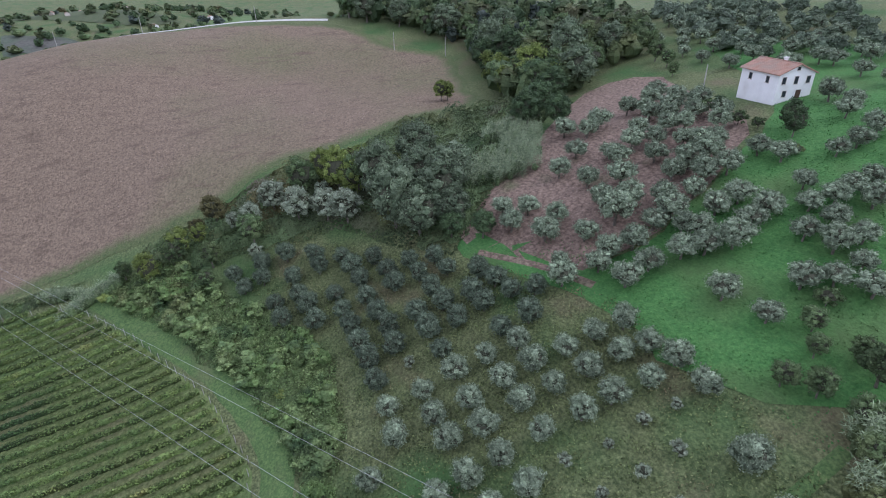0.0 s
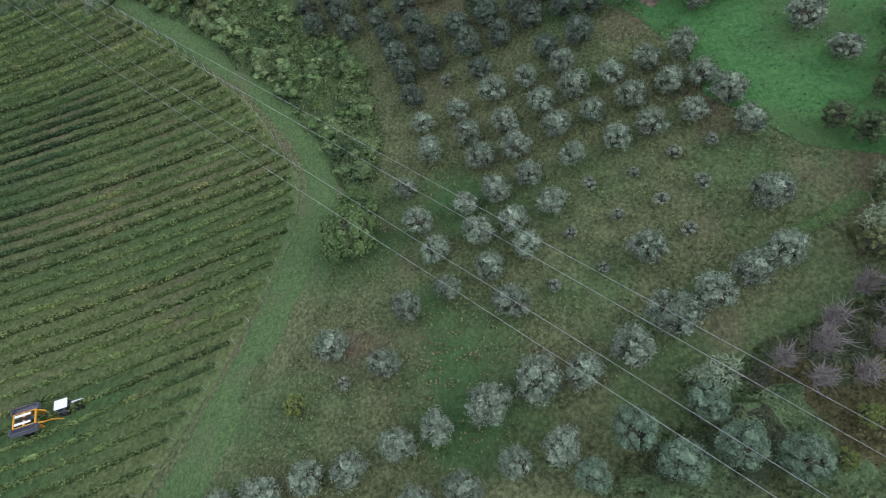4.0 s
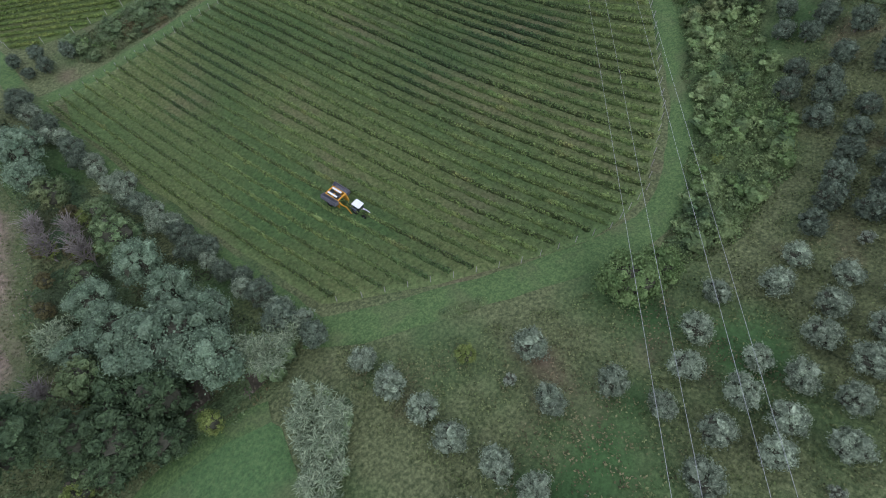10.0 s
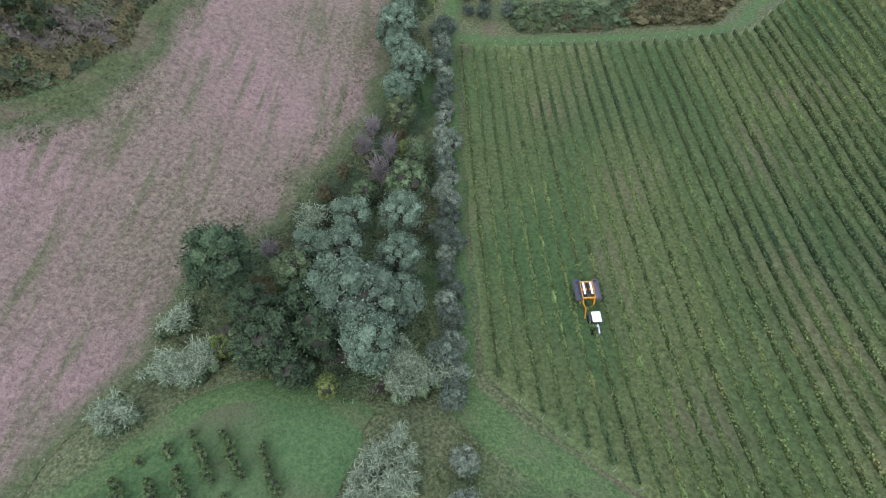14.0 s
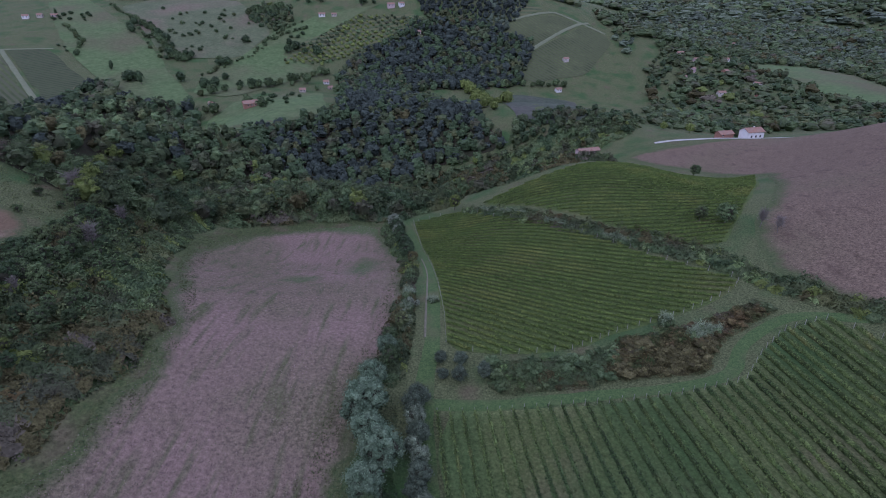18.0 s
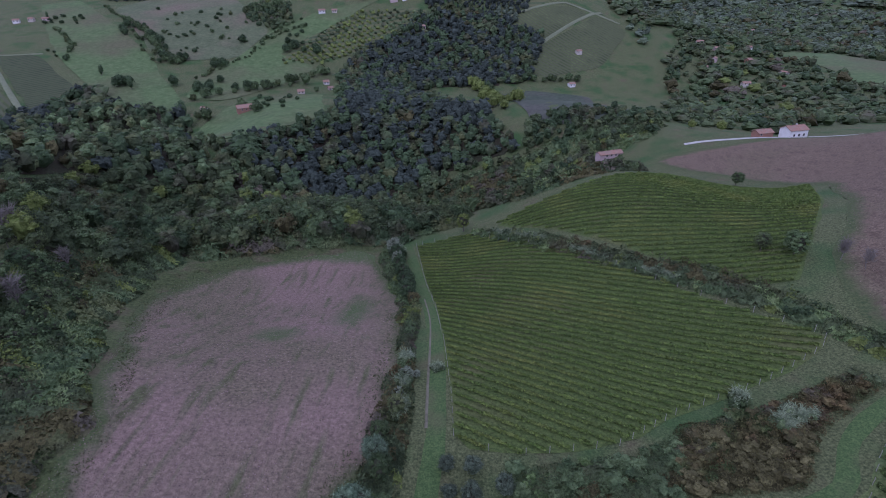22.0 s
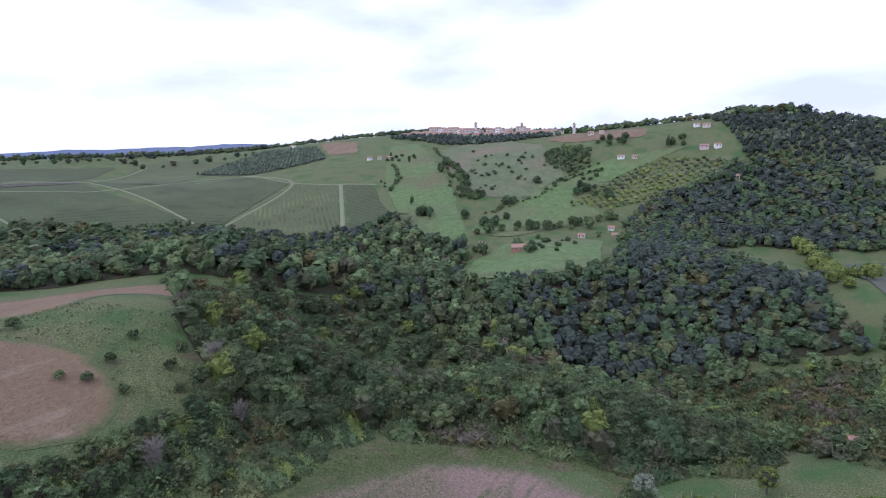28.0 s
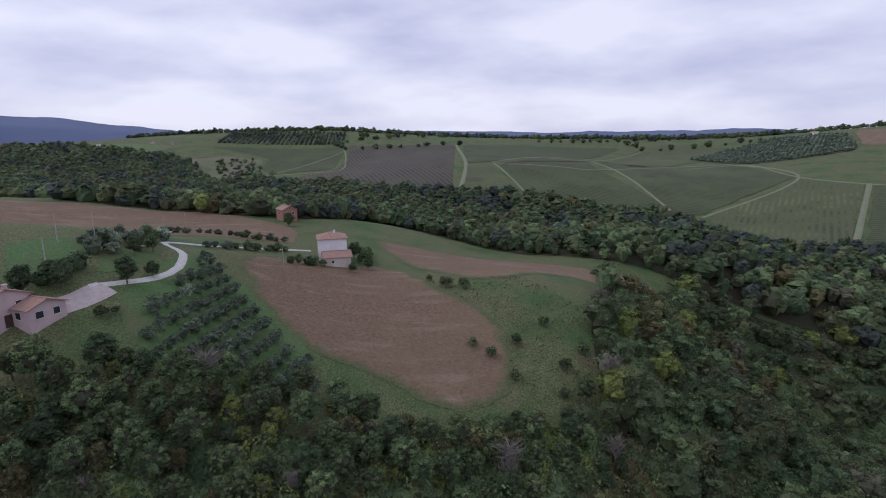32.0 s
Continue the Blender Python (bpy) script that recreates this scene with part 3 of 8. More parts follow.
def tube(points, radii, sides=6):
    """A tapered round limb along the points."""
    pts = np.asarray(points, float)
    vs, fs = [], []
    for i, p in enumerate(pts):
        d = pts[min(i + 1, len(pts) - 1)] - pts[max(i - 1, 0)]
        d /= np.linalg.norm(d) + 1e-9
        s = np.cross(d, (0.31, 0.95, 0.1))
        s /= np.linalg.norm(s) + 1e-9
        t = np.cross(d, s)
        for j in range(sides):
            a = 2 * math.pi * j / sides
            vs.append(p + radii[i] * (math.cos(a) * s + math.sin(a) * t))
    for i in range(len(pts) - 1):
        for j in range(sides):
            a, b = i * sides + j, i * sides + (j + 1) % sides
            fs.append((a, b, b + sides, a + sides))
    return np.array(vs), np.array(fs)


def limbs(rng, tall, spread, trunk_r, count=5, fork=0.45):
    """A trunk with forking limbs."""
    lean = rng.normal(0, 0.06 * tall, 2)
    top = np.array([lean[0], lean[1], tall * fork])
    pieces = [tube([(0, 0, -0.3), (lean[0] * 0.4, lean[1] * 0.4, tall * fork * 0.5), top], [trunk_r * 1.25, trunk_r, trunk_r * 0.8], 7)]
    for i in range(count):
        a = 2 * math.pi * (i + rng.uniform(-0.3, 0.3)) / count
        end = top + np.array([math.cos(a) * spread * rng.uniform(0.5, 0.85), math.sin(a) * spread * rng.uniform(0.5, 0.85), tall * (1 - fork) * rng.uniform(0.4, 0.85)])
        mid = (top + end) / 2 + rng.normal(0, 0.06 * tall, 3)
        pieces.append(tube([top, mid, end], [trunk_r * 0.6, trunk_r * 0.4, trunk_r * 0.12], 5))
    return join_arrays(*pieces)


LEAFY = dict(bump=1.0, fine=2.6, bump_size=0.5, speck=0.42, speck_scale=2.4)
M_BARK = material("bark", (0.10, 0.085, 0.07), (0.20, 0.175, 0.15), scale=3.0, bump=0.8, fine=14.0)
# dark colour that stands in for the shade inside a crown
M_CROWN_SHADE = material("crown_inside_shade", (0.040, 0.042, 0.028), (0.080, 0.080, 0.054), scale=2.5, bump=0.8, fine=5.0)
M_DEADWOOD = material("weathered_wood", (0.158, 0.140, 0.124), (0.275, 0.248, 0.226), scale=2.0, bump=0.4, per_object=0.15)
M_OLIVE = material("olive_leaves", (0.120, 0.156, 0.100), (0.284, 0.333, 0.231), scale=1.2, per_object=0.18, per_island=0.42, rough=0.6, spec=0.12, **LEAFY)
M_OLIVE_DARK = material("dark_olive_leaves", (0.068, 0.095, 0.064), (0.140, 0.170, 0.116), scale=1.2, per_object=0.2, per_island=0.42, rough=0.6, spec=0.12, **LEAFY)
M_OAK = material("oak_leaves", (0.043, 0.071, 0.035), (0.090, 0.131, 0.061), scale=0.5, per_object=0.2, per_island=0.3, rough=0.6, spec=0.12, **LEAFY)
M_BROAD = material("broad_leaves", (0.067, 0.106, 0.048), (0.140, 0.186, 0.084), scale=0.4, per_object=0.3, per_island=0.4, rough=0.65, spec=0.12, third=(0.142, 0.154, 0.067), third_scale=0.05, third_at=0.58, **LEAFY)
# dark oak leaves with the blue of distance haze mixed into the colour
M_HAZE_OAK = material("haze_blue_oak_leaves", (0.034, 0.046, 0.040), (0.074, 0.092, 0.074), scale=0.5, rough=0.65, spec=0.12, per_object=0.2, per_island=0.3, **LEAFY)
M_YELLOWING = material("yellowing_leaves", (0.119, 0.161, 0.042), (0.196, 0.231, 0.070), scale=0.5, per_object=0.2, per_island=0.25, rough=0.65, spec=0.12, **LEAFY)
M_ACACIA = material("acacia_leaves", (0.100, 0.152, 0.092), (0.195, 0.258, 0.165), scale=0.5, per_object=0.15, per_island=0.4, rough=0.65, spec=0.12, **LEAFY)
M_CANE = material("cane_leaves", (0.108, 0.150, 0.082), (0.270, 0.315, 0.195), scale=0.8, bump=0, per_object=0.12, per_island=0.5, rough=0.7, spec=0.15)
M_SILVER = material("silver_leaves", (0.175, 0.210, 0.145), (0.310, 0.345, 0.255), scale=0.8, per_object=0.12, per_island=0.35, rough=0.6, spec=0.12, **LEAFY)
M_RUST = material("rusty_leaves", (0.101, 0.075, 0.038), (0.168, 0.126, 0.058), scale=0.5, per_island=0.4, rough=0.75, third=(0.064, 0.095, 0.035), third_scale=0.14, third_at=0.46, fourth=(0.082, 0.077, 0.062), fourth_scale=0.2, fourth_at=0.6, spec=0.12, **LEAFY)
M_BRAMBLE = material("bramble_leaves", (0.088, 0.139, 0.053), (0.213, 0.267, 0.110), scale=0.35, per_island=0.5, rough=0.7, third=(0.200, 0.200, 0.091), third_scale=0.09, third_at=0.59, fourth=(0.069, 0.112, 0.051), fourth_scale=0.2, fourth_at=0.57, spec=0.12, **LEAFY)
M_VINE = material("vine_leaves", (0.066, 0.109, 0.034), (0.177, 0.227, 0.072), scale=0.6, bump=1.0, fine=4.0, bump_size=0.3, speck=0.35, speck_scale=3.0, per_island=0.6, rough=0.6, third=(0.271, 0.255, 0.090), third_scale=0.16, third_at=0.66, fourth=(0.052, 0.090, 0.034), fourth_scale=0.022, fourth_at=0.52)
M_VINE_DARK = material("dark_vine_leaves", (0.061, 0.102, 0.023), (0.134, 0.178, 0.042), scale=0.6, bump=0, per_island=0.4, rough=0.6, third=(0.165, 0.183, 0.048), third_scale=0.06, third_at=0.58, speck=0.3, speck_scale=2.0)
M_GREEN = material("green_shrub_leaves", (0.080, 0.138, 0.046), (0.175, 0.240, 0.090), scale=0.5, per_island=0.4, rough=0.65, spec=0.12, **LEAFY)
M_WOODS = material("mixed_wood_leaves", (0.047, 0.069, 0.034), (0.109, 0.139, 0.066), scale=0.13, per_island=0.4, rough=0.7, third=(0.118, 0.121, 0.051), third_scale=0.07, third_at=0.57, fourth=(0.094, 0.086, 0.061), fourth_scale=0.05, fourth_at=0.60, spec=0.12, **LEAFY)
M_POPLAR = material("poplar_leaves", (0.068, 0.096, 0.056), (0.165, 0.200, 0.128), scale=0.5, per_object=0.2, per_island=0.5, rough=0.6, spec=0.12, **LEAFY)
M_BROWNING = material("browning_leaves", (0.072, 0.068, 0.032), (0.126, 0.115, 0.052), scale=0.4, per_object=0.25, per_island=0.4, rough=0.75, spec=0.12, **LEAFY)
M_TWIGS = material("bare_twigs", (0.090, 0.080, 0.058), (0.150, 0.132, 0.098), scale=0.5, bump=0, per_island=0.35, rough=0.85)


def inside(x, y, poly):
    hit_count = False
    for (x1, y1), (x2, y2) in zip(poly, poly[1:] + poly[:1]):
        if (y1 > y) != (y2 > y) and x < (x2 - x1) * (y - y1) / (y2 - y1) + x1:
            hit_count = not hit_count
    return hit_count


def tree_proto(name, seed, label, category, crown_material, tall, spread, blobs, cards, size, low=0.35, aspect=0.55, trunk=0.18, narrow=1.0, tangle=0.62, full=1.0):
    """One tree: a trunk with limbs, a solid middle painted dark as shade, and a crown of leafy clumps with gaps between
    them.
    """
    rng = np.random.RandomState(seed)
    root = base(name, label=label, category=category, z=0.0)
    mid, half = tall * (0.93 + low) / 2, tall * (0.93 - low) / 2
    wide = spread * narrow
    lumps = []
    n = int(blobs * 1.7)
    for i in range(n):
        up = 1 - 1.9 * (i + 0.5) / n + rng.uniform(-0.12, 0.12)
        a = i * 2.4 + rng.uniform(-0.5, 0.5)
        out = math.sqrt(max(0.03, 1 - min(1, abs(up)) ** 2))
        q = rng.uniform(0.50, 0.74)
        r = spread * full * rng.uniform(0.19, 0.34)
        lumps.append((wide * q * out * math.cos(a), wide * q * out * math.sin(a), mid + half * (q + 0.12) * up, r, r, r * rng.uniform(0.62, 0.85)))
    c, d = ball_points(rng, lumps, cards, 0.62, 0.28, 1.34)
    away = (c - np.array([0, 0, mid])) / np.array([wide, wide, half])
    keep = (away * d).sum(1) > -0.12
    c, d = c[keep], d[keep]
    leaves = leaf_cards(rng, c, d, size, aspect, tangle)
    clumps = cores(lumps, 0.70, 2, 0.24, rng)
    # solid inner ball: puts painted shade behind the gaps between clumps
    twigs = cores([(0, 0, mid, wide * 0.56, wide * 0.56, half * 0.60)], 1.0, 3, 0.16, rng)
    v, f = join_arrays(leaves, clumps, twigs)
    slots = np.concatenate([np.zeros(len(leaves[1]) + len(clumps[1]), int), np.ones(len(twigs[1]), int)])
    part("crown", array_mesh("crown", v, f, [crown_material, M_CROWN_SHADE], slots=slots), root)
    v, f = limbs(rng, tall * 0.8, spread * 0.7, trunk)
    part("trunk", array_mesh("trunk", v, f, M_BARK, True), root)
    return root


def bare_proto(name, seed, label, tall, spread, twigs=220):
    """A leafless tree: trunk, limbs and fine twigs."""
    rng = np.random.RandomState(seed)
    root = base(name, label=label, category="dead tree", z=0.0)
    v, f = limbs(rng, tall * 0.75, spread * 0.7, 0.14, 7, 0.35)
    part("trunk", array_mesh("trunk", v, f, M_DEADWOOD, True), root)
    pieces = []
    for i in range(twigs):
        a, r, t = rng.uniform(0, 6.28), rng.uniform(0.2, 0.7), rng.uniform(0.35, 0.8)
        p = np.array([math.cos(a) * spread * r * 0.6, math.sin(a) * spread * r * 0.6, tall * t])
        d = rng.normal(0, 1, 3) * np.array([0.26, 0.26, 0.14]) * spread + np.array([math.cos(a) * 0.3, math.sin(a) * 0.3, tall * 0.13])
        pieces.append(tube([p, p + d * 0.55 + rng.normal(0, 0.1, 3), p + d], [0.06, 0.045, 0.02], 3))
    v, f = join_arrays(*pieces)
    tagged(part("brushwood", array_mesh("brushwood", v, f, M_DEADWOOD), root), kind="stuff")
    return root


def plant(protos, spots, seed=1, low=0.85, high=1.15, group="", sink=0.0):
    """Set out trees: the first stands of each kind are the originals, the rest copies of them, turned and scaled."""
    rng = random.Random(seed)
    for i, spot in enumerate(spots):
        x, y = spot[0], spot[1]
        s = (spot[2] if len(spot) > 2 else 1.0) * rng.uniform(low, high)
        m = Matrix.LocRotScale((x, y, level(x, y) - sink), Euler((rng.uniform(-0.05, 0.05), rng.uniform(-0.05, 0.05), rng.uniform(0, 6.28))), (s * rng.uniform(0.93, 1.07), s, s * rng.uniform(0.9, 1.1)))
        ob = protos[rng.randrange(len(protos))]
        if group:
            tagged(ob, group=group)
        if not ob.get("stands"):
            ob["stands"] = 1
            ob.matrix_basis = m
        else:
            loc, rot, sc = m.decompose()
            twin = copy_thing(ob, Matrix.Identity(4))
            twin.matrix_basis = m


# a working set of trees
OLIVES = [tree_proto("olive_tree", 10 + k, "silver-grey olive tree with a bushy round crown", "olive tree", M_OLIVE, 3.5, 1.95, 16, 2200, 0.23, low=0.14, aspect=0.45, trunk=0.13, tangle=0.7, full=1.15) for k in range(4)]
OLIVES_DARK = [tree_proto("olive_tree", 20 + k, "dark grey-green olive tree in dense grove", "olive tree", M_OLIVE_DARK, 3.7, 1.85, 17, 2100, 0.25, low=0.10, aspect=0.45, trunk=0.13, tangle=0.6, full=1.3) for k in range(3)]
OLIVES_BIG = [tree_proto("olive_tree", 30 + k, "wide grey-green olive tree on bare or grassy slope", "olive tree", M_OLIVE, 4.3, 2.7, 17, 1500, 0.32, low=0.25, aspect=0.45, trunk=0.17) for k in range(3)]
SAPLINGS = [tree_proto("olive_sapling", 40 + k, "small pale young olive tree in rough grass", "olive tree", M_SILVER, 2.0, 1.0, 7, 420, 0.24, low=0.2, aspect=0.4, trunk=0.05) for k in range(2)]
OAKS = [tree_proto("oak_tree", 50 + k, "dark green oak tree with a dense rounded crown", "oak tree", M_OAK, 11.0, 5.2, 30, 4200, 0.42, low=0.18, trunk=0.35) for k in range(2)]
BROADLEAVES = [tree_proto("broadleaf_tree", 60 + k, "mid-green broadleaf tree of a mixed wood", "tree", M_BROAD, 9.5, 3.9, 20, 1700, 0.44, low=0.15, trunk=0.2) for k in range(4)]
DARK_TREES = [tree_proto("broadleaf_tree", 70 + k, "dark green broadleaf tree at a wood's edge", "tree", M_OAK, 9.0, 3.7, 20, 1700, 0.44, low=0.12, trunk=0.2) for k in range(3)]
YELLOW_TREES = [tree_proto("broadleaf_tree", 80 + k, "yellow-green broadleaf tree turning in autumn", "tree", M_YELLOWING, 7.0, 2.7, 14, 1300, 0.40, low=0.12, trunk=0.16) for k in range(2)]
ACACIAS = [tree_proto("acacia_tree", 90 + k, "blue-green acacia tree with feathery layered clumps", "acacia tree", M_ACACIA, 9.5, 4.1, 26, 4800, 0.30, low=0.2, aspect=0.6, trunk=0.2, tangle=0.5) for k in range(3)]
POPLARS = [tree_proto("poplar_tree", 95 + k, "grey-green poplar tree with a broad loose crown", "poplar tree", M_POPLAR, 12.0, 5.6, 30, 3000, 0.50, low=0.1, trunk=0.28) for k in range(2)]
WILLOWS = [tree_proto("willow_tree", 130 + k, "pale silver willow tree at field edge", "willow tree", M_SILVER, 8.5, 3.8, 20, 1700, 0.42, low=0.12, trunk=0.2) for k in range(2)]
BROWN_TREES = [tree_proto("broadleaf_tree", 140 + k, "olive-brown broadleaf tree in autumn colour", "tree", M_BROWNING, 7.5, 3.2, 15, 1300, 0.42, low=0.12, trunk=0.18) for k in range(2)]
BUSHES = [tree_proto("bush", 100 + k, "low rounded dark green bush", "bush", M_BROAD, 2.4, 1.5, 7, 380, 0.40, low=0.15, trunk=0.06) for k in range(3)]
SILVER_BUSHES = [tree_proto("bush", 110 + k, "pale silvery bush standing in brambles", "bush", M_SILVER, 3.2, 1.7, 8, 520, 0.44, low=0.12, trunk=0.06) for k in range(2)]
BARE_TREES = [bare_proto("bare_tree", 120 + k, "leafless grey tree with many fine twigs", 7.5, 2.8) for k in range(2)]

OLIVE_GROVE = [(39, -11.3), (32.2, -12), (26.9, -13.2), (20.9, -13.6), (20, -8.1), (18.1, 2), (13.6, -4.2), (16.1, -20, 1.2), (21.8, -18.9), (32.6, -18.5), (32.7, -22.7), (27.6, -23.6), (27.2, -18.8), (23.3, -24.1), (33.2, -27.2), (39, -22.3), (43.8, -16), (49.5, -16), (49.3, -21.4), (44.2, -21.7), (43.6, -26.9), (38.5, -27.1), (27.8, -28.7), (33.5, -33.2), (39.1, -32.9), (44.1, -32.3), (49.5, -26.7), (49.2, -31.7), (43.9, -36.8), (39.1, -37.7), (33.3, -38.6), (38.8, -42.5), (43.6, -41.5), (33.3, -42.9), (33, -48), (38.6, -47.2), (43.4, -46.1), (42.5, -50.2), (37.6, -50.7), (33.8, -52.2), (28.7, -52.7), (48.7, -36.4), (18.8, -50.4, 1.25), (17.6, -36.2, 1.25)]
UPPER_GROVE = [(64.4, -14.3), (60, -15.2), (55.2, -15.4), (60.4, -19.6), (54.7, -26.1), (59.9, -25.5), (64.6, -19.7), (64.6, -24.6), (69.1, -18.6), (69, -13.7), (73.8, -7.9), (77.2, -1.9), (77.9, -6.8), (82, -1), (81.2, -5.6), (73.8, -12.9), (73.6, -17.6), (78, -12.3), (78.4, -17.3), (73.2, -22.8), (72.5, -27.5), (77.3, -22.5), (82.3, -16.3), (85.8, -10.3), (86, -5), (89.1, 0.8), (88.8, 4.7), (92.9, 6.5), (92.8, 0.7), (92.3, -4.4), (88.9, -9.9), (86, -15), (82, -20.9), (77.1, -26.9), (68, -28.5), (63.6, -29.4), (62.3, -34), (58.9, -35), (58.7, -30.2), (52.6, -35.5), (52, -39.9), (62.5, -38.4), (58.4, -39.7), (56.3, -43), (70.5, -32.3), (74.9, -31.2), (66.2, -36.8)]
TRACK_ROW = [(3.1, 16.6), (3.1, 11.3), (3.4, 6.3), (3.1, 1.6), (4.1, -4.1), (4.7, -8.8, 0.9), (5.3, -14.5, 1.2), (6.4, -20, 1.25), (6, -24.8), (6.7, -30.4, 1.3), (8.9, -35.1, 1.35), (10.2, -40.3, 1.25), (11.2, -45, 1.2), (12.4, -48.5, 1.2), (-2.1, -5), (-2, -10.1), (-0.8, -15.6), (-0.7, -20.5)]
SOIL_GROVE = [(59.3, -48.7, 0.7), (48.8, -54.4), (54, -52.8), (49.5, -58.7), (54.7, -59.2), (61.8, -60.4, 1.3), (67.4, -61), (61.7, -54.6), (66.5, -49.6), (72.8, -45.8), (78.4, -46.4), (74.9, -50.2), (69, -53), (47.2, -66.6), (45.7, -70.2), (57.3, -68), (59.1, -73.5), (53.3, -73.2), (53.3, -77.4), (48.1, -78), (47.6, -74.6), (65.8, -74), (72.8, -75.5), (70.8, -67), (74.6, -62.3), (80.4, -70.6), (70.3, -83.3), (66.7, -78.2), (60.6, -81.3), (80.1, -75.4), (85.8, -66.1), (96.9, -69.3), (95, -76.8), (97.7, -85.8), (89.9, -86.2), (81.5, -84.2), (79.9, -87), (50.7, -68.2), (52.8, -66.8), (78.7, -79.6), (81.4, -59.9), (92.7, -72.6), (84.9, -80)]
LAWN_OLIVES = [(38.8, -62.9), (34.7, -71.6), (32.8, -75), (33.1, -79.6), (41.3, -78.2), (37.2, -79.3), (36.6, -83.3), (40.9, -83), (45.6, -83.2), (44.5, -86.6), (49.9, -86.3), (44.6, -89.7), (40.9, -89.8), (44.7, -93.9), (62, -88.8), (57.8, -89.6), (53.6, -96.5), (53.6, -100.6), (54.5, -105.6), (70.8, -113.4), (65.8, -113.1), (62.6, -108.2), (29.1, -77), (32.8, -64.7)]
plant(OLIVES, OLIVE_GROVE, 1, 1.0, 1.25, group="olive trees of the lower grove")
plant(OLIVES_DARK, UPPER_GROVE, 2, 1.02, 1.25, group="olive trees of the upper grove")
plant(OLIVES, TRACK_ROW, 3, 1.0, 1.25, group="olive trees along the track")
SOIL_ROWS = [(55 + 4.4 * i - 3.6 * j, -47 - 4.6 * i - 4.0 * j) for i in range(14) for j in range(10)]
SOIL_PLOT = [(54, -46), (70, -42), (80, -50), (90, -66), (118, -88), (122, -98), (96, -102), (76, -95), (60, -84), (45, -68), (48, -54)]
plant(OLIVES_BIG, SOIL_GROVE + [p for p in SOIL_ROWS if inside(*p, SOIL_PLOT) and min(math.dist(p, q[:2]) for q in SOIL_GROVE) > 3.2], 4, 0.95, 1.2, group="olive trees on bare soil")
plant(OLIVES_BIG, LAWN_OLIVES + [(26, -84), (30, -90), (35, -95), (40, -100), (33, -102), (47, -104), (28, -98), (38, -110), (48, -114), (22, -92), (60, -124), (52, -122), (70, -128), (64, -134), (78, -130), (88, -134), (95, -130), (84, -140), (100, -140), (74, -142)], 5, 0.8, 1.1, group="olive trees on the green slope")
plant(SAPLINGS, [(12.9, 0.9), (28.9, -44.3), (23.5, -45.4), (23.3, -40.6), (23.2, -35.4), (28.8, -34), (18.5, -41.6), (17.4, -31.6), (16.9, -25.6), (28.6, -48.7), (28.2, -39.3), (23.2, -29.7), (56, -21.1)], 6, group="young olive trees")
plant(YELLOW_TREES, [(12, 7, 0.6)], 7)
plant([tree_proto("bush", 105 + k, "broad rounded bright green bush at a lane corner", "bush", M_GREEN, 4.6, 3.6, 20, 4200, 0.32, low=0.12, trunk=0.1) for k in range(2)], [(34, -2.2, 1.45), (39, -4.0, 0.9)], 8, 0.95, 1.1)
# the olive hedge beside the vineyard lane
plant(OLIVES + OLIVES_DARK, [(1.4 - 0.093 * i * 3.0 + 0.8 * math.sin(i * 2.3), 24.5 + i * 3.0 + 0.6 * math.sin(i * 1.7), 1.15) for i in range(29)], 9, 0.85, 1.3, group="olive trees beside the vineyard")
# olives round the upper farmhouse, in loose rows
rng_band = random.Random(3)
plant(OLIVES_BIG, [(100 + 9 * i + rng_band.uniform(-2, 2) - 4 * j, -120 - 7 * j - 4 * i * 0.5 + rng_band.uniform(-2, 2), 0.95) for i in range(8) for j in range(5) if not (i < 1 and j < 1)], 10, group="olive trees behind the farmhouse")
# young olives on the western slope

# small wood beside the lane
plant(OAKS, [(-33, 41, 1.05)], 20)
plant(ACACIAS, [(-17, 46, 1.15), (-8.5, 46, 1.1), (-12, 36, 1.3), (-10, 30, 1.1), (-14, 97, 1.1), (-9, 55, 1.1), (-13, 86, 1.0), (-17, 54, 1.1), (-11, 92, 1.1), (-16, 39, 1.2), (-7, 38, 1.0), (-15, 103, 1.1), (-22, 47, 0.9)], 21)
plant(DARK_TREES, [(-22, 29, 1.1), (-26, 34, 1.05), (-17, 31), (-19, 26, 0.9), (-25, 28, 0.9), (-21, 35)], 22)
plant(BROADLEAVES, [(-23, 41, 0.9), (-27, 30, 0.8), (-9, 62, 0.9), (-12, 80, 0.8), (-8, 71, 0.7), (-16, 60, 0.7)], 23)
plant(YELLOW_TREES, [(-14.5, 24.5, 0.65), (-24, 36, 0.8), (-30, 29, 0.6), (-10, 72, 0.8), (-14, 66, 0.7), (-18, 71, 0.6)], 24)
plant(BROWN_TREES, [(-19, 72, 0.6), (-15, 67, 0.6), (-21, 66, 0.5), (-12, 76, 0.6), (-18, 78, 0.5), (-23, 60, 0.5)], 25)
plant(BARE_TREES, [(-18, 70, 1.0), (-14, 64, 1.0), (-17, 76, 0.9), (-28, 46, 0.8), (-13, 71)], 25)
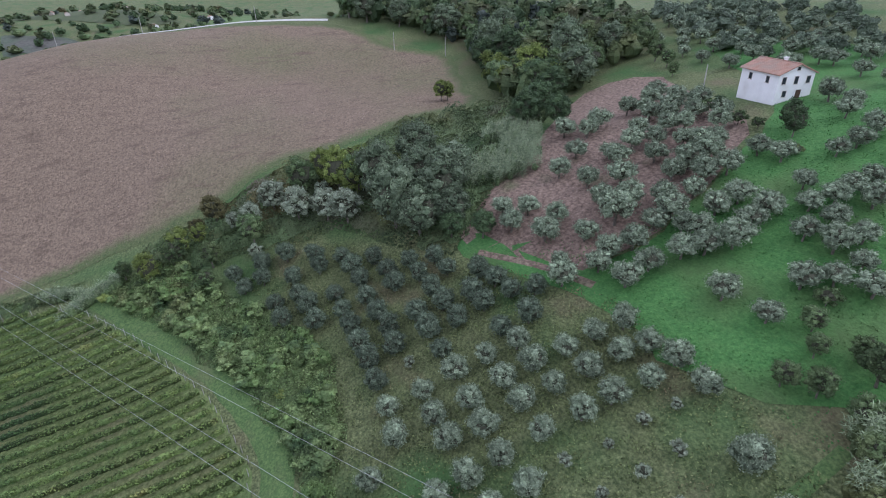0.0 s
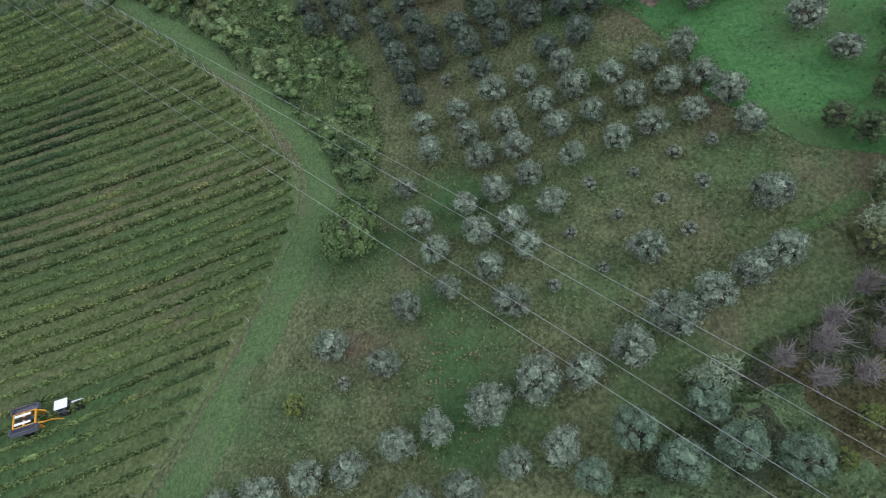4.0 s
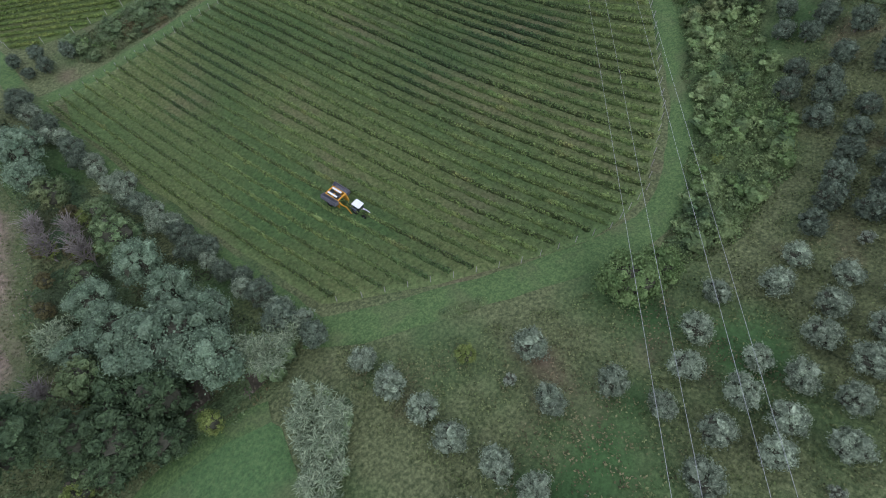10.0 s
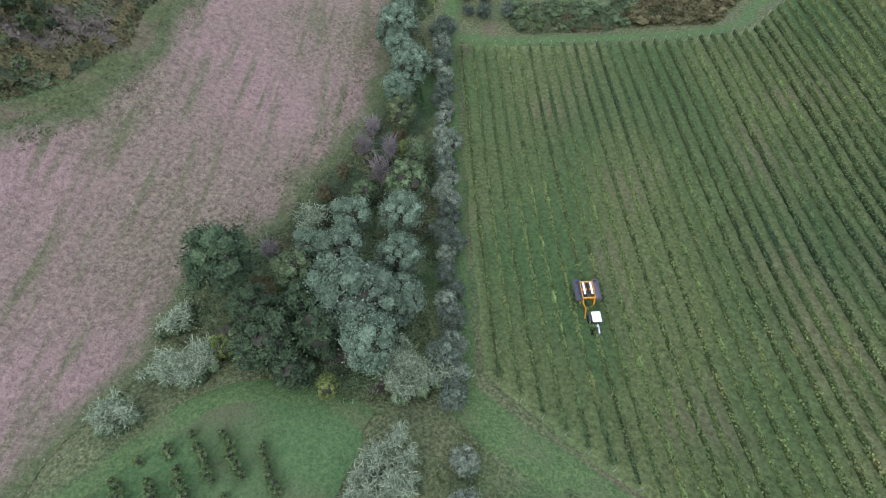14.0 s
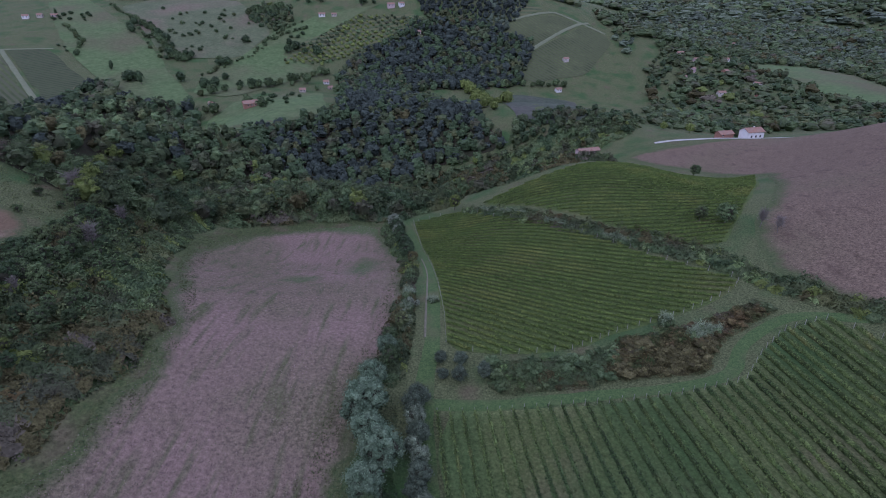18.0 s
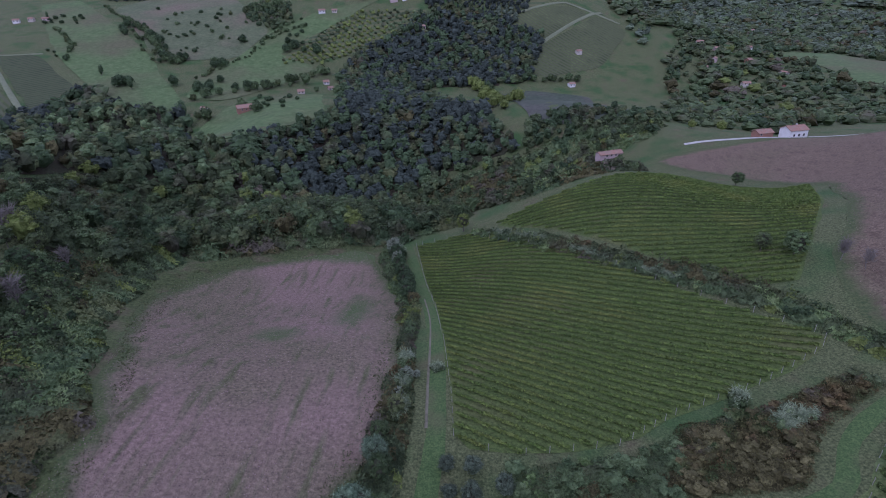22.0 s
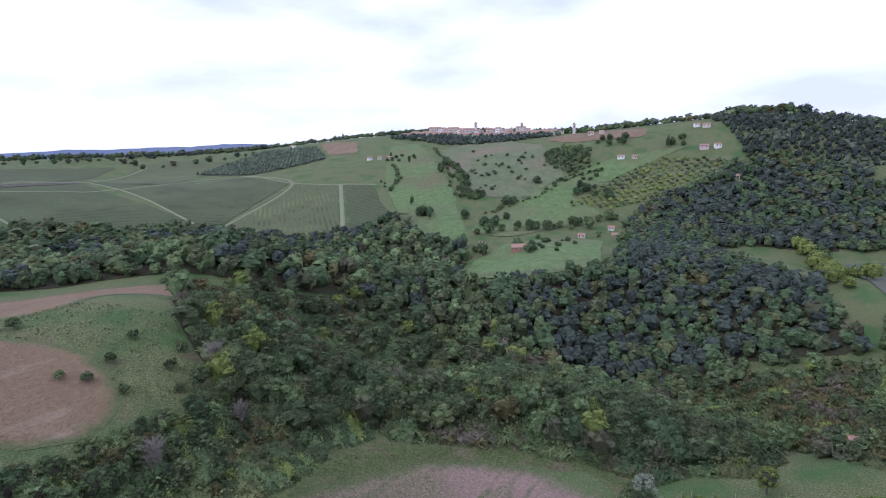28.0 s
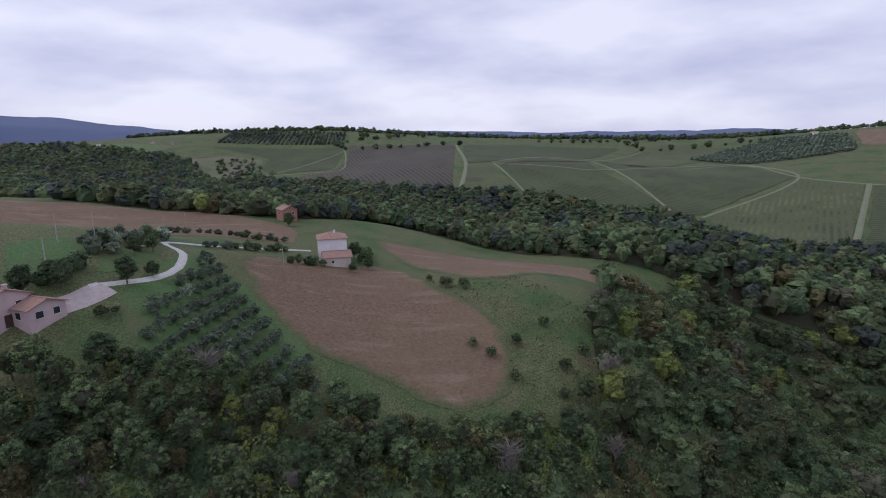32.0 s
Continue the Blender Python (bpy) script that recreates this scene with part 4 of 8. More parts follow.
# lane north of the vineyard
plant(BROADLEAVES, [(-12, 118, 0.6), (-13, 126, 0.6), (-11, 133, 0.5), (-16, 106, 0.7)], 26)
plant(ACACIAS, [(-15, 110, 0.8), (-17, 101, 0.9), (-13, 121, 0.6)], 27)
plant(SILVER_BUSHES, [(-11, 138), (-10, 145), (-10, 152, 0.8), (-8, 145, 0.6)], 28)
plant(DARK_TREES, [(-14, 192, 0.8), (-15, 199, 0.95), (-16, 206, 0.9), (-18, 213, 0.8), (-20, 222, 0.8), (-22, 232, 0.9)], 29)
plant(WILLOWS, [(-24, 240, 0.9), (-21, 228, 0.7)], 30)
plant(BROWN_TREES, [(-12, 186, 0.7)], 30)
plant(OLIVES_DARK, [(-1, 116, 0.9), (2.5, 115.5), (8, 117), (-1.5, 121, 0.9), (3, 121, 0.9)], 31, group="olive trees beyond the vineyard")
plant(YELLOW_TREES, [(3, 250, 1.35)], 32)
plant(BROADLEAVES, [(120, 276, 0.75), (89, 184, 0.95), (84, 190, 0.6)], 34)
plant(BARE_TREES, [(97, 178, 0.8), (99, 172, 0.7)], 35)
# tree belt between the upper grove and the ploughed field
plant(BROADLEAVES, [(103, 19, 0.8), (99, 11, 0.75), (100, 2, 0.8), (104, -22, 1.2), (94, 12, 0.5), (109, -10, 1.0), (106, 30, 0.5)], 36)
plant(YELLOW_TREES, [(105, 18, 1.1), (102, 24, 1.1), (107, 14, 0.9), (150, -56, 0.9), (106, -18, 1.5), (110, -15, 1.6), (103, -20, 1.2)], 37)
plant(BROWN_TREES, [(111, 10, 1.0), (109, 14, 0.7)], 37)
plant(WILLOWS, [(108, -3, 0.9), (105, 2, 0.8), (99, -14, 1.05), (102, -8, 0.9), (96, -18, 0.95), (107, 6, 0.6)], 37)
plant(POPLARS, [(84, -31, 0.95), (89, -27, 1.1), (94, -28, 1.15), (88, -36, 1.1), (82, -37, 0.85), (96, -34, 1.1), (100, -26, 1.0), (93, -40, 1.0), (104, -36, 0.9)], 38)
plant(OAKS, [(79, -36, 0.6), (75, -41, 0.5), (110, -66, 1.05), (104, -71, 0.8), (116, -72, 0.9), (124, -80, 0.9), (134, -86, 1.0)], 39)
plant(SILVER_BUSHES, [(103, -12, 1.3), (106, -14, 1.3), (97, 2, 1.0)], 40)
plant(OAKS + POPLARS + BROADLEAVES, [(150, -82), (158, -88), (166, -85), (162, -96), (152, -100), (172, -78), (145, -92), (140, -86), (135, -80), (128, -78), (180, -84), (190, -82), (202, -84), (214, -78), (226, -72), (238, -64), (250, -52), (262, -46), (170, -96), (182, -98), (196, -96), (158, -110), (148, -112), (168, -108), (180, -112), (138, -100), (132, -92), (210, -94), (225, -88), (240, -78)], 41, 1.0, 1.35, group="tall trees above the bare ground")
plant(BROADLEAVES, [(132, -118, 0.7), (124, -116, 0.6), (116, -112, 0.5), (140, -122, 0.9), (152, -124), (164, -124)], 42)
plant(YELLOW_TREES, [(150, -58, 0.9), (160, -76, 1.5), (154, -78, 1.4), (148, -76, 1.3)], 42)
# round the upper farmhouse
plant(DARK_TREES, [(66, -99, 0.75), (63, -97, 0.6), (81, -96, 0.6)], 43)
plant(BUSHES, [(70, -96, 1.2), (74, -95, 1.3), (78, -95, 1.1), (84, -95, 1.5), (58, -93), (31, -72, 1.1)], 44)
plant(BROADLEAVES, [(29, -68, 0.5), (26, -65.5, 0.42), (23, -69, 0.45)], 44)
plant(BROADLEAVES[:1], [(22, -62, 0.6), (25, -60, 0.45)], 45)
plant(YELLOW_TREES, [(140, -80, 1.9), (148, -84, 2.0), (134, -86, 1.6), (152, -76, 1.8), (143, -74, 1.5)], 45)
plant(BROADLEAVES, [(17, -63, 0.6), (13, -60, 0.6), (20, -68, 0.7), (10, -56, 0.5)], 45)
plant(BARE_TREES, [(1.8, -46.6, 0.7), (0.8, -51.8, 0.75), (1.5, -42.8, 0.6), (-1.6, -48.8, 0.65), (4, -49, 0.7), (-1, -45, 0.6), (3, -54, 0.7), (-4, -51, 0.65), (0, -56, 0.7), (6, -53, 0.6)], 46)
plant(ACACIAS, [(-0.4, -34.6, 0.6), (-1.2, -27, 0.55), (-4.5, -35.4, 0.65), (4.6, -57, 0.6), (-5, -30, 0.6), (-7, -40, 0.6), (8, -60, 0.5), (-4, -22, 0.45)], 47)
plant(YELLOW_TREES, [(-5, -47.8, 0.5), (-8, -44, 0.5)], 48)
# western meadow and farm
plant(BUSHES, [(-167, 156, 1.5), (-164, 161, 1.6), (-134, 158, 1.0), (-134, 169, 1.3), (-123, 166, 1.2), (-126, 179, 1.3), (-131, 185, 1.4), (-175, 152, 0.9), (-130, 162), (-112, 163, 1.3), (-140, 178, 1.2), (-118, 176, 1.1)], 48)
plant(BARE_TREES, [(-120, 187, 1.7), (-108.4, 104, 1.2), (-98.5, 158, 1.2), (-104, 182, 1.0)], 49)
plant(DARK_TREES, [(-137, 80, 0.7), (-143, 83, 0.5), (-256, 98, 0.8), (-191, 133, 0.6), (-186, 128, 0.5), (-131, 70, 0.8), (-128, 64, 0.7), (-150, 70, 0.6)], 50)
plant(BROADLEAVES, [(-200, 132, 0.7), (-205, 128, 0.7), (-164, 76, 0.5), (-158, 78, 0.5), (-170, 72, 0.5), (-152, 76, 0.5)], 51)
plant(BUSHES, [(-124, 80, 1.0), (-126, 82, 0.8), (-122, 66, 0.9)], 52)


def scatter(poly, spacing, seed):
    """Places inside an outline, roughly evenly spaced and jittered."""
    rng = random.Random(seed)
    xs, ys = [p[0] for p in poly], [p[1] for p in poly]
    out, y, row = [], min(ys), 0
    while y < max(ys):
        x = min(xs) + (spacing / 2 if row % 2 else 0)
        while x < max(xs):
            px, py = x + rng.uniform(-0.42, 0.42) * spacing, y + rng.uniform(-0.42, 0.42) * spacing
            if inside(px, py, poly):
                out.append((px, py))
            x += spacing
        y += spacing * 0.87
        row += 1
    return out


WOOD_EDGE = [(-66, 72), (-63, 96), (-66, 118), (-79, 163), (-91, 197), (-74, 241), (-36, 255), (-15, 262), (0, 268), (10, 285), (-20, 330), (-100, 345), (-190, 320), (-212, 262), (-180, 215), (-150, 195), (-125, 188), (-112, 172), (-106, 150), (-108, 134), (-115, 121), (-112, 104), (-112, 88), (-108, 70), (-96, 45)]
near_wood = []
for x, y in scatter(WOOD_EDGE, 4.6, 5):
    depth = -x - 60 - 0.36 * max(0.0, y - 118)
    if y < 185 and depth > 12 and len(near_wood) < 300:
        near_wood.append((x, y, 0.5 + 0.5 * min(1.0, (depth - 12) / 24)))
plant(BROADLEAVES * 4 + DARK_TREES * 3 + YELLOW_TREES + BROWN_TREES * 2 + BARE_TREES[:1], near_wood, 60, 0.5, 1.0, group="trees of the western wood")


HILLTOP = [(-70, 935), (-20, 930), (30, 940), (24, 965), (-30, 970), (-60, 958)]


# in each mix the kinds stand from dark through light green to brown, so that neighbours are akin
WOOD_MIX = [(M_OAK, 3.0), (M_WOODS, 4.0), (M_BROAD, 3.0), (M_POPLAR, 0.12), (M_YELLOWING, 0.4), (M_WOODS, 2.0), (M_BROWNING, 1.4), (M_TWIGS, 0.5)]
DARK_MIX = [(M_HAZE_OAK, 4.0), (M_OAK, 2.0), (M_WOODS, 3.0), (M_BROAD, 2.0), (M_WOODS, 2.0), (M_YELLOWING, 0.2), (M_BROWNING, 0.6)]
HILL_MIX = [(M_HAZE_OAK, 6.0), (M_OAK, 2.0), (M_WOODS, 2.5), (M_HAZE_OAK, 2.0), (M_BROWNING, 0.4)]
# lighter, greyer kinds that stand in for haze over the farthest woods
HAZE_MIX = [(M_WOODS, 4.0), (M_BROAD, 2.0), (M_POPLAR, 3.0), (M_OLIVE_DARK, 2.0), (M_BROWNING, 1.0)]
SCRUB_MIX = [(M_OAK, 2.0), (M_BROAD, 2.5), (M_BRAMBLE, 0.7), (M_YELLOWING, 0.4), (M_WOODS, 3.0), (M_BROWNING, 2.2), (M_RUST, 0.6), (M_TWIGS, 0.5)]


def mixed(rng, mix, places):
    """For each place one of the mix's materials, in drifts rather than evenly."""
    weight = np.array([w for m, w in mix])
    edge = np.cumsum(weight / weight.sum())
    drift = np.array([noise.noise(Vector((x * 0.022, y * 0.022, 7.0))) + 0.6 * noise.noise(Vector((x * 0.09, y * 0.09, 3.0))) for x, y in places])
    return np.searchsorted(edge, np.clip(0.5 + 0.62 * drift + rng.uniform(-0.22, 0.22, len(places)), 0, 0.999))


def within(x, y, poly):
    ok = np.zeros(len(x), bool)
    for (x1, y1), (x2, y2) in zip(poly, poly[1:] + poly[:1]):
        ok ^= ((y1 > y) != (y2 > y)) & (x < (x2 - x1) * (y - y1) / (y2 - y1 + 1e-12) + x1)
    return ok


def canopy(name, poly, spacing, seed, leaf, size, tall, density, label, category="wood", low=0.55, high=1.25):
    """A closed canopy: crowns that grow into one another, covered with leaf sprays."""
    rng = np.random.RandomState(seed)
    poly = wavy(poly, spacing, spacing * 0.45, spacing)
    mix = leaf if isinstance(leaf, list) else [(leaf, 1.0)]
    trees = scatter(poly, spacing, seed)
    kind = mixed(rng, mix, trees)
    grow = rng.uniform(low, high, len(trees))
    reach = spacing * rng.uniform(0.56, 0.82, len(trees))
    tree_at = np.array(trees)
    finder = kdtree.KDTree(len(trees))
    for i, (x, y) in enumerate(trees):
        finder.insert((x, y, 0), i)
    finder.balance()

    def to_edge(x, y):
        best = np.full(len(x), 1e9)
        for (x1, y1), (x2, y2) in zip(poly, poly[1:] + poly[:1]):
            dx, dy = x2 - x1, y2 - y1
            t = np.clip(((x - x1) * dx + (y - y1) * dy) / (dx * dx + dy * dy + 1e-9), 0, 1)
            best = np.minimum(best, np.hypot(x - x1 - t * dx, y - y1 - t * dy))
        return best

    def top(x, y):
        near = np.array([finder.find((p, q, 0))[1] for p, q in zip(x, y)], int)
        away = np.stack([x, y], 1) - tree_at[near]
        dist = np.hypot(away[:, 0], away[:, 1]) / reach[near]
        dome = np.sqrt(np.clip(1 - dist ** 2, 0.02, 1))
        k = 5.5 / spacing
        lump = np.sin(x * k + 1.7 * np.sin(y * k * 0.8)) * np.sin(y * k * 1.1 + 1.3 * np.sin(x * k * 0.7))
        skirt = np.clip(to_edge(x, y) / (0.8 * spacing) + 0.12 * lump, 0.06, 1) ** 0.6
        return near, away / reach[near][:, None], tall * grow[near] * (0.10 + 0.82 * dome + 0.13 * lump) * skirt

    xs, ys = [p[0] for p in poly], [p[1] for p in poly]
    n = int((max(xs) - min(xs)) * (max(ys) - min(ys)) * density)
    x, y = rng.uniform(min(xs), max(xs), n), rng.uniform(min(ys), max(ys), n)
    ok = within(x, y, poly)
    x, y = x[ok], y[ok]
    near, slope, z = top(x, y)
    n = len(x)
    z = z * (1 - 0.7 * rng.uniform(0, 1, n) ** 2.2) + rng.uniform(-0.1, 0.22, n) * size
    nrm = np.stack([slope[:, 0] * 2.2, slope[:, 1] * 2.2, np.full(n, 0.8)], 1)
    cards = leaf_cards(rng, np.stack([x, y, height(x, y) + z], 1), nrm, size, 0.72, 0.34)
    step = max(1.2, spacing * 0.5)
    gx, gy = np.meshgrid(np.arange(min(xs), max(xs), step), np.arange(min(ys), max(ys), step))
    fx, fy = gx.ravel() + rng.uniform(-0.3, 0.3, gx.size) * step, gy.ravel() + rng.uniform(-0.3, 0.3, gx.size) * step
    hold = within(fx, fy, poly)
    near_g, _, zg = top(fx, fy)
    i = np.arange(gx.size).reshape(gx.shape)
    quads = np.stack([i[:-1, :-1].ravel(), i[:-1, 1:].ravel(), i[1:, 1:].ravel(), i[1:, :-1].ravel()], 1)
    quads = quads[hold[quads].all(1)]
    floor_v = np.stack([fx, fy, height(fx, fy) + zg * 0.42 - 0.25], 1)
    v, f = join_arrays(cards, (floor_v, quads)) if len(quads) else cards
    slots = np.concatenate([kind[near], kind[near_g][quads[:, 0]]]) if len(quads) else kind[near]
    return tagged(new(name, array_mesh(name, v, f, [m for m, w in mix], slots=slots)), label, category, kind="stuff")


def wood(name, spots, seed, size, cards, tall, spread, leaf, label, low=0.7, high=1.25, category="wood", sub=5, solid=0.84):
    """A wood too dense to count: many uneven crowns, each of several leafy clumps set with leaf sprays."""
    rng = np.random.RandomState(seed)
    mix = leaf if isinstance(leaf, list) else [(leaf, 1.0)]
    kind = mixed(rng, mix, spots)
    n = len(spots)
    x, y = np.array([p[0] for p in spots]), np.array([p[1] for p in spots])
    s = rng.uniform(low, high, n)
    r, t = spread * s * rng.uniform(0.8, 1.25, n), tall * s * rng.uniform(0.8, 1.2, n)
    z = height(x, y)
    bodies = np.stack([x, y, z + t * 0.44, r * 0.82, r * 0.82, t * 0.46], 1)
    clumps = []
    for k in range(sub):
        a = k * 2.4 + rng.uniform(0, 1.6, n)
        up = np.clip(0.92 - 1.1 * k / sub + rng.uniform(-0.1, 0.1, n), -0.4, 0.95)
        q = 0.66 * np.sqrt(1 - up ** 2)
        cr = r * rng.uniform(0.34, 0.52, n)
        clumps.append(np.stack([x + r * q * np.cos(a), y + r * q * np.sin(a), z + t * (0.44 + 0.40 * up), cr, cr, np.minimum(cr * 0.85, t * 0.22)], 1))
    clumps = np.stack(clumps, 1).reshape(-1, 6)
    clump_kind = np.repeat(kind, sub)
    pick = rng.randint(0, len(clumps), n * cards)
    d = rng.normal(0, 1, (n * cards, 3))
    d[:, 2] += 0.7
    d /= np.linalg.norm(d, axis=1)[:, None]
    c = clumps[pick, :3] + d * clumps[pick, 3:6] * rng.uniform(0.7, 1.3, n * cards)[:, None]
    crown = leaf_cards(rng, c, d, size, 0.7, 0.8)
    body, lump = cores(bodies, solid + 0.06, 2, 0.20, rng), cores(clumps, solid, 2, 0.24, rng, DOME)
    v, f = join_arrays(crown, body, lump)
    each = len(DOME[1])
    slots = np.concatenate([clump_kind[pick], np.repeat(kind, len(BALLS[2][1])), np.repeat(clump_kind, each)])
    return tagged(new(name, array_mesh(name, v, f, [m for m, w in mix], slots=slots)), label, category, kind="stuff")


VALLEY_SCRUB = [(10, 285), (22, 262), (43, 256), (78, 268), (104, 350), (86, 372), (119, 380), (140, 410), (100, 420), (29, 400), (-3, 405), (-30, 372), (-20, 335)]
WEST_WOOD = [(-89, 186), (-95, 200), (-90, 218), (-74, 239), (-36, 253), (-15, 262), (0, 268), (10, 285), (-20, 332), (-100, 347), (-190, 322), (-212, 262), (-180, 215), (-150, 195), (-125, 186)]
canopy("western_wood", WEST_WOOD, 6.2, 61, WOOD_MIX, 0.7, 4.5, 1.8, "undergrowth of a mixed broadleaf wood")
VALLEY_WOOD = [(-880, -400), (-905, -270), (-880, -130), (-740, -70), (-680, 60), (-600, 140), (-560, 300), (-480, 414), (-385, 428), (-341, 490), (-335, 548), (-272, 516), (-225, 507), (-167, 369), (-110, 350), (-190, 325), (-215, 262), (-262, 200), (-320, 140), (-276, 100), (-320, -30), (-420, -90), (-560, -240), (-700, -380)]
# very dark ground sheet that covers the grass beneath the woods
M_WOOD_GROUND = material("dark_wood_ground", (0.022, 0.026, 0.014), (0.060, 0.062, 0.034), scale=1.0, bump=1.0, fine=2.0, bump_size=0.4, third=(0.046, 0.036, 0.024), third_scale=0.1)
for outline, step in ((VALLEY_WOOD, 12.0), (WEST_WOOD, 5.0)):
    field("wood_floor", outline, M_WOOD_GROUND, "dark ground cover under trees", "wood floor", 0.3, step)
VALLEY_SPOTS = scatter(VALLEY_WOOD, 7.0, 62)
wood("valley_wood", [p for p in VALLEY_SPOTS if math.dist(p, (-60, 130)) < 430], 62, 0.85, 52, 9.5, 4.7, DARK_MIX, "dark mixed wood filling a valley", 0.5, 1.25, sub=4)
wood("valley_wood", [p for k, p in enumerate(VALLEY_SPOTS) if math.dist(p, (-60, 130)) >= 430 and k % 3], 59, 1.4, 12, 9.0, 6.0, DARK_MIX, "dark wood on a far valley side", 0.6, 1.2, sub=2)
wood("valley_wood", scatter([(-900, -420), (-1030, -480), (-990, -330), (-950, -190), (-885, -120), (-905, -270)], 13.0, 82), 82, 3.0, 8, 10.0, 8.0, DARK_MIX, "dark wood on a far slope", sub=2)
HILL_WOOD = [(-110, 690), (-40, 785), (40, 790), (110, 760), (80, 667), (30, 646), (-10, 640), (-45, 610), (-20, 540), (20, 480), (40, 410), (-13, 413), (-60, 370), (-110, 360), (-150, 380), (-100, 470), (-92, 545), (-110, 590), (-125, 640)]
field("wood_floor", HILL_WOOD, M_WOOD_GROUND, "dark ground cover under hillside trees", "wood floor", 0.35, 10.0)
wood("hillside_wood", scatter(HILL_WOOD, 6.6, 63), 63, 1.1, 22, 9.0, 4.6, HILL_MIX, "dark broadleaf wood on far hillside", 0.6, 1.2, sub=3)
wood("valley_wood", scatter([(-190, 319), (-100, 344), (-20, 328), (-30, 372), (-3, 405), (29, 400), (40, 412), (-13, 414), (-60, 372), (-110, 364), (-150, 387), (-167, 371)], 6.2, 64), 64, 0.75, 80, 8.0, 4.2, WOOD_MIX, "mixed wood in the valley beyond vineyards", 0.45, 1.2)
wood("valley_wood", scatter([(38, 408), (130, 408), (160, 440), (100, 446), (54, 434)], 6.0, 65), 65, 1.0, 26, 7.0, 3.6, WOOD_MIX, "narrow wood below a fallow field", 0.45, 1.2)
wood("western_wood", scatter(WEST_WOOD, 6.0, 21), 76, 0.50, 300, 8.4, 4.0, WOOD_MIX, "dense mixed broadleaf wood in autumn on slope", 0.55, 1.2, sub=7, solid=0.62)


wood("scrub_slope", scatter(VALLEY_SCRUB, 11.0, 25), 80, 1.1, 70, 5.5, 2.4, WOOD_MIX, "single bushes and small trees on a scrub slope", 0.4, 1.3, "scrub")
GREEN_STRIP = [(408, 800), (534, 860), (560, 800), (520, 640), (470, 590), (440, 660), (445, 741)]
FAR_EAST_WOOD = [(150, 420), (200, 560), (240, 700), (300, 850), (500, 1000), (800, 1100), (900, 800), (640, 600), (500, 520), (336, 500), (215, 410)]
wood("hillside_wood", [p for p in scatter(FAR_EAST_WOOD, 14.0, 10) if not inside(*p, GREEN_STRIP)], 65, 2.2, 7, 8.5, 7.5, WOOD_MIX, "distant dark wooded slope", 0.4, 1.2, sub=2)
RIDGE = [(-1150, 850), (-1030, 925), (-890, 985), (-760, 1015), (-640, 1030), (-540, 1050), (-430, 1050), (-330, 1010), (-240, 955), (-150, 935), (-60, 930), (40, 925), (110, 915), (200, 905), (200, 945), (60, 968), (-60, 975), (-180, 980), (-300, 1040), (-420, 1090), (-560, 1100), (-680, 1080), (-800, 1050), (-940, 1010), (-1060, 950), (-1170, 880)]
wood("ridge_wood", scatter(RIDGE, 10.0, 11), 66, 2.2, 8, 7.5, 5.6, DARK_MIX, "line of dark trees along a ridge", 0.4, 1.3, sub=2)
wood("hilltop_wood", scatter(HILLTOP, 8.0, 13), 68, 2.2, 50, 14.0, 6.0, DARK_MIX, "clump of tall dark trees on a hilltop", 0.7, 1.2)
wood("belt_wood", scatter([(136, -72), (150, -70), (176, -78), (205, -80), (235, -66), (262, -46), (285, -52), (270, -90), (235, -115), (195, -135), (160, -135), (138, -120), (140, -100), (126, -88)], 6.0, 14), 69, 1.1, 70, 9.5, 4.2, DARK_MIX, "belt of tall mixed trees above a field", 0.6, 1.25)
SKYLINE = [(-1350, -420), (-1250, -180), (-1290, 60), (-1240, 330), (-1180, 560), (-1060, 800), (-960, 930), (-1000, 960), (-1110, 830), (-1230, 580), (-1290, 330), (-1340, 60), (-1300, -180), (-1400, -420)]
wood("ridge_wood", scatter(SKYLINE, 13.0, 12), 67, 3.0, 8, 9.5, 8.0, DARK_MIX, "trees scattered along a far skyline", 0.3, 1.1, sub=2)


OUTER_EAST = [(230, 755), (262, 835), (340, 865), (420, 885), (540, 905), (660, 820), (900, 950), (1100, 1200), (1250, 1500), (800, 1600), (480, 1420), (300, 1100), (215, 900)]
wood("hillside_wood", [p for p in scatter(OUTER_EAST, 15.0, 15) if not inside(*p, GREEN_STRIP)], 70, 4.0, 4, 9.0, 9.5, HAZE_MIX, "distant wooded country beyond a valley", 0.4, 1.3, sub=1)
canopy("scrub_slope", VALLEY_SCRUB, 5.6, 71, SCRUB_MIX, 1.3, 3.8, 1.6, "brown and green scrub on valley slope", "scrub", 0.25, 1.4)
THICKET = [(-94, 46), (-80, 58), (-68, 70), (-63, 80), (-61, 100), (-60, 118), (-64, 132), (-72, 141), (-82, 166), (-87, 186), (-90, 200), (-87, 213), (-104, 222), (-112, 196), (-112, 160), (-106, 132), (-100, 100), (-104, 78), (-112, 56)]
canopy("thicket", THICKET, 3.4, 72, SCRUB_MIX, 0.62, 3.8, 7.0, "olive-brown and green thicket along a wood", "thicket", 0.4, 1.3)
TOP_HEDGE = [(-88, 212), (-70, 232), (-40, 247), (-24, 245), (-10, 258), (4, 260), (8, 276), (-10, 290), (-40, 280), (-84, 256), (-104, 228)]
canopy("thicket", TOP_HEDGE, 4.0, 73, WOOD_MIX, 0.8, 4.8, 4.5, "green thicket at the head of a stubble field", "thicket", 0.4, 1.3)
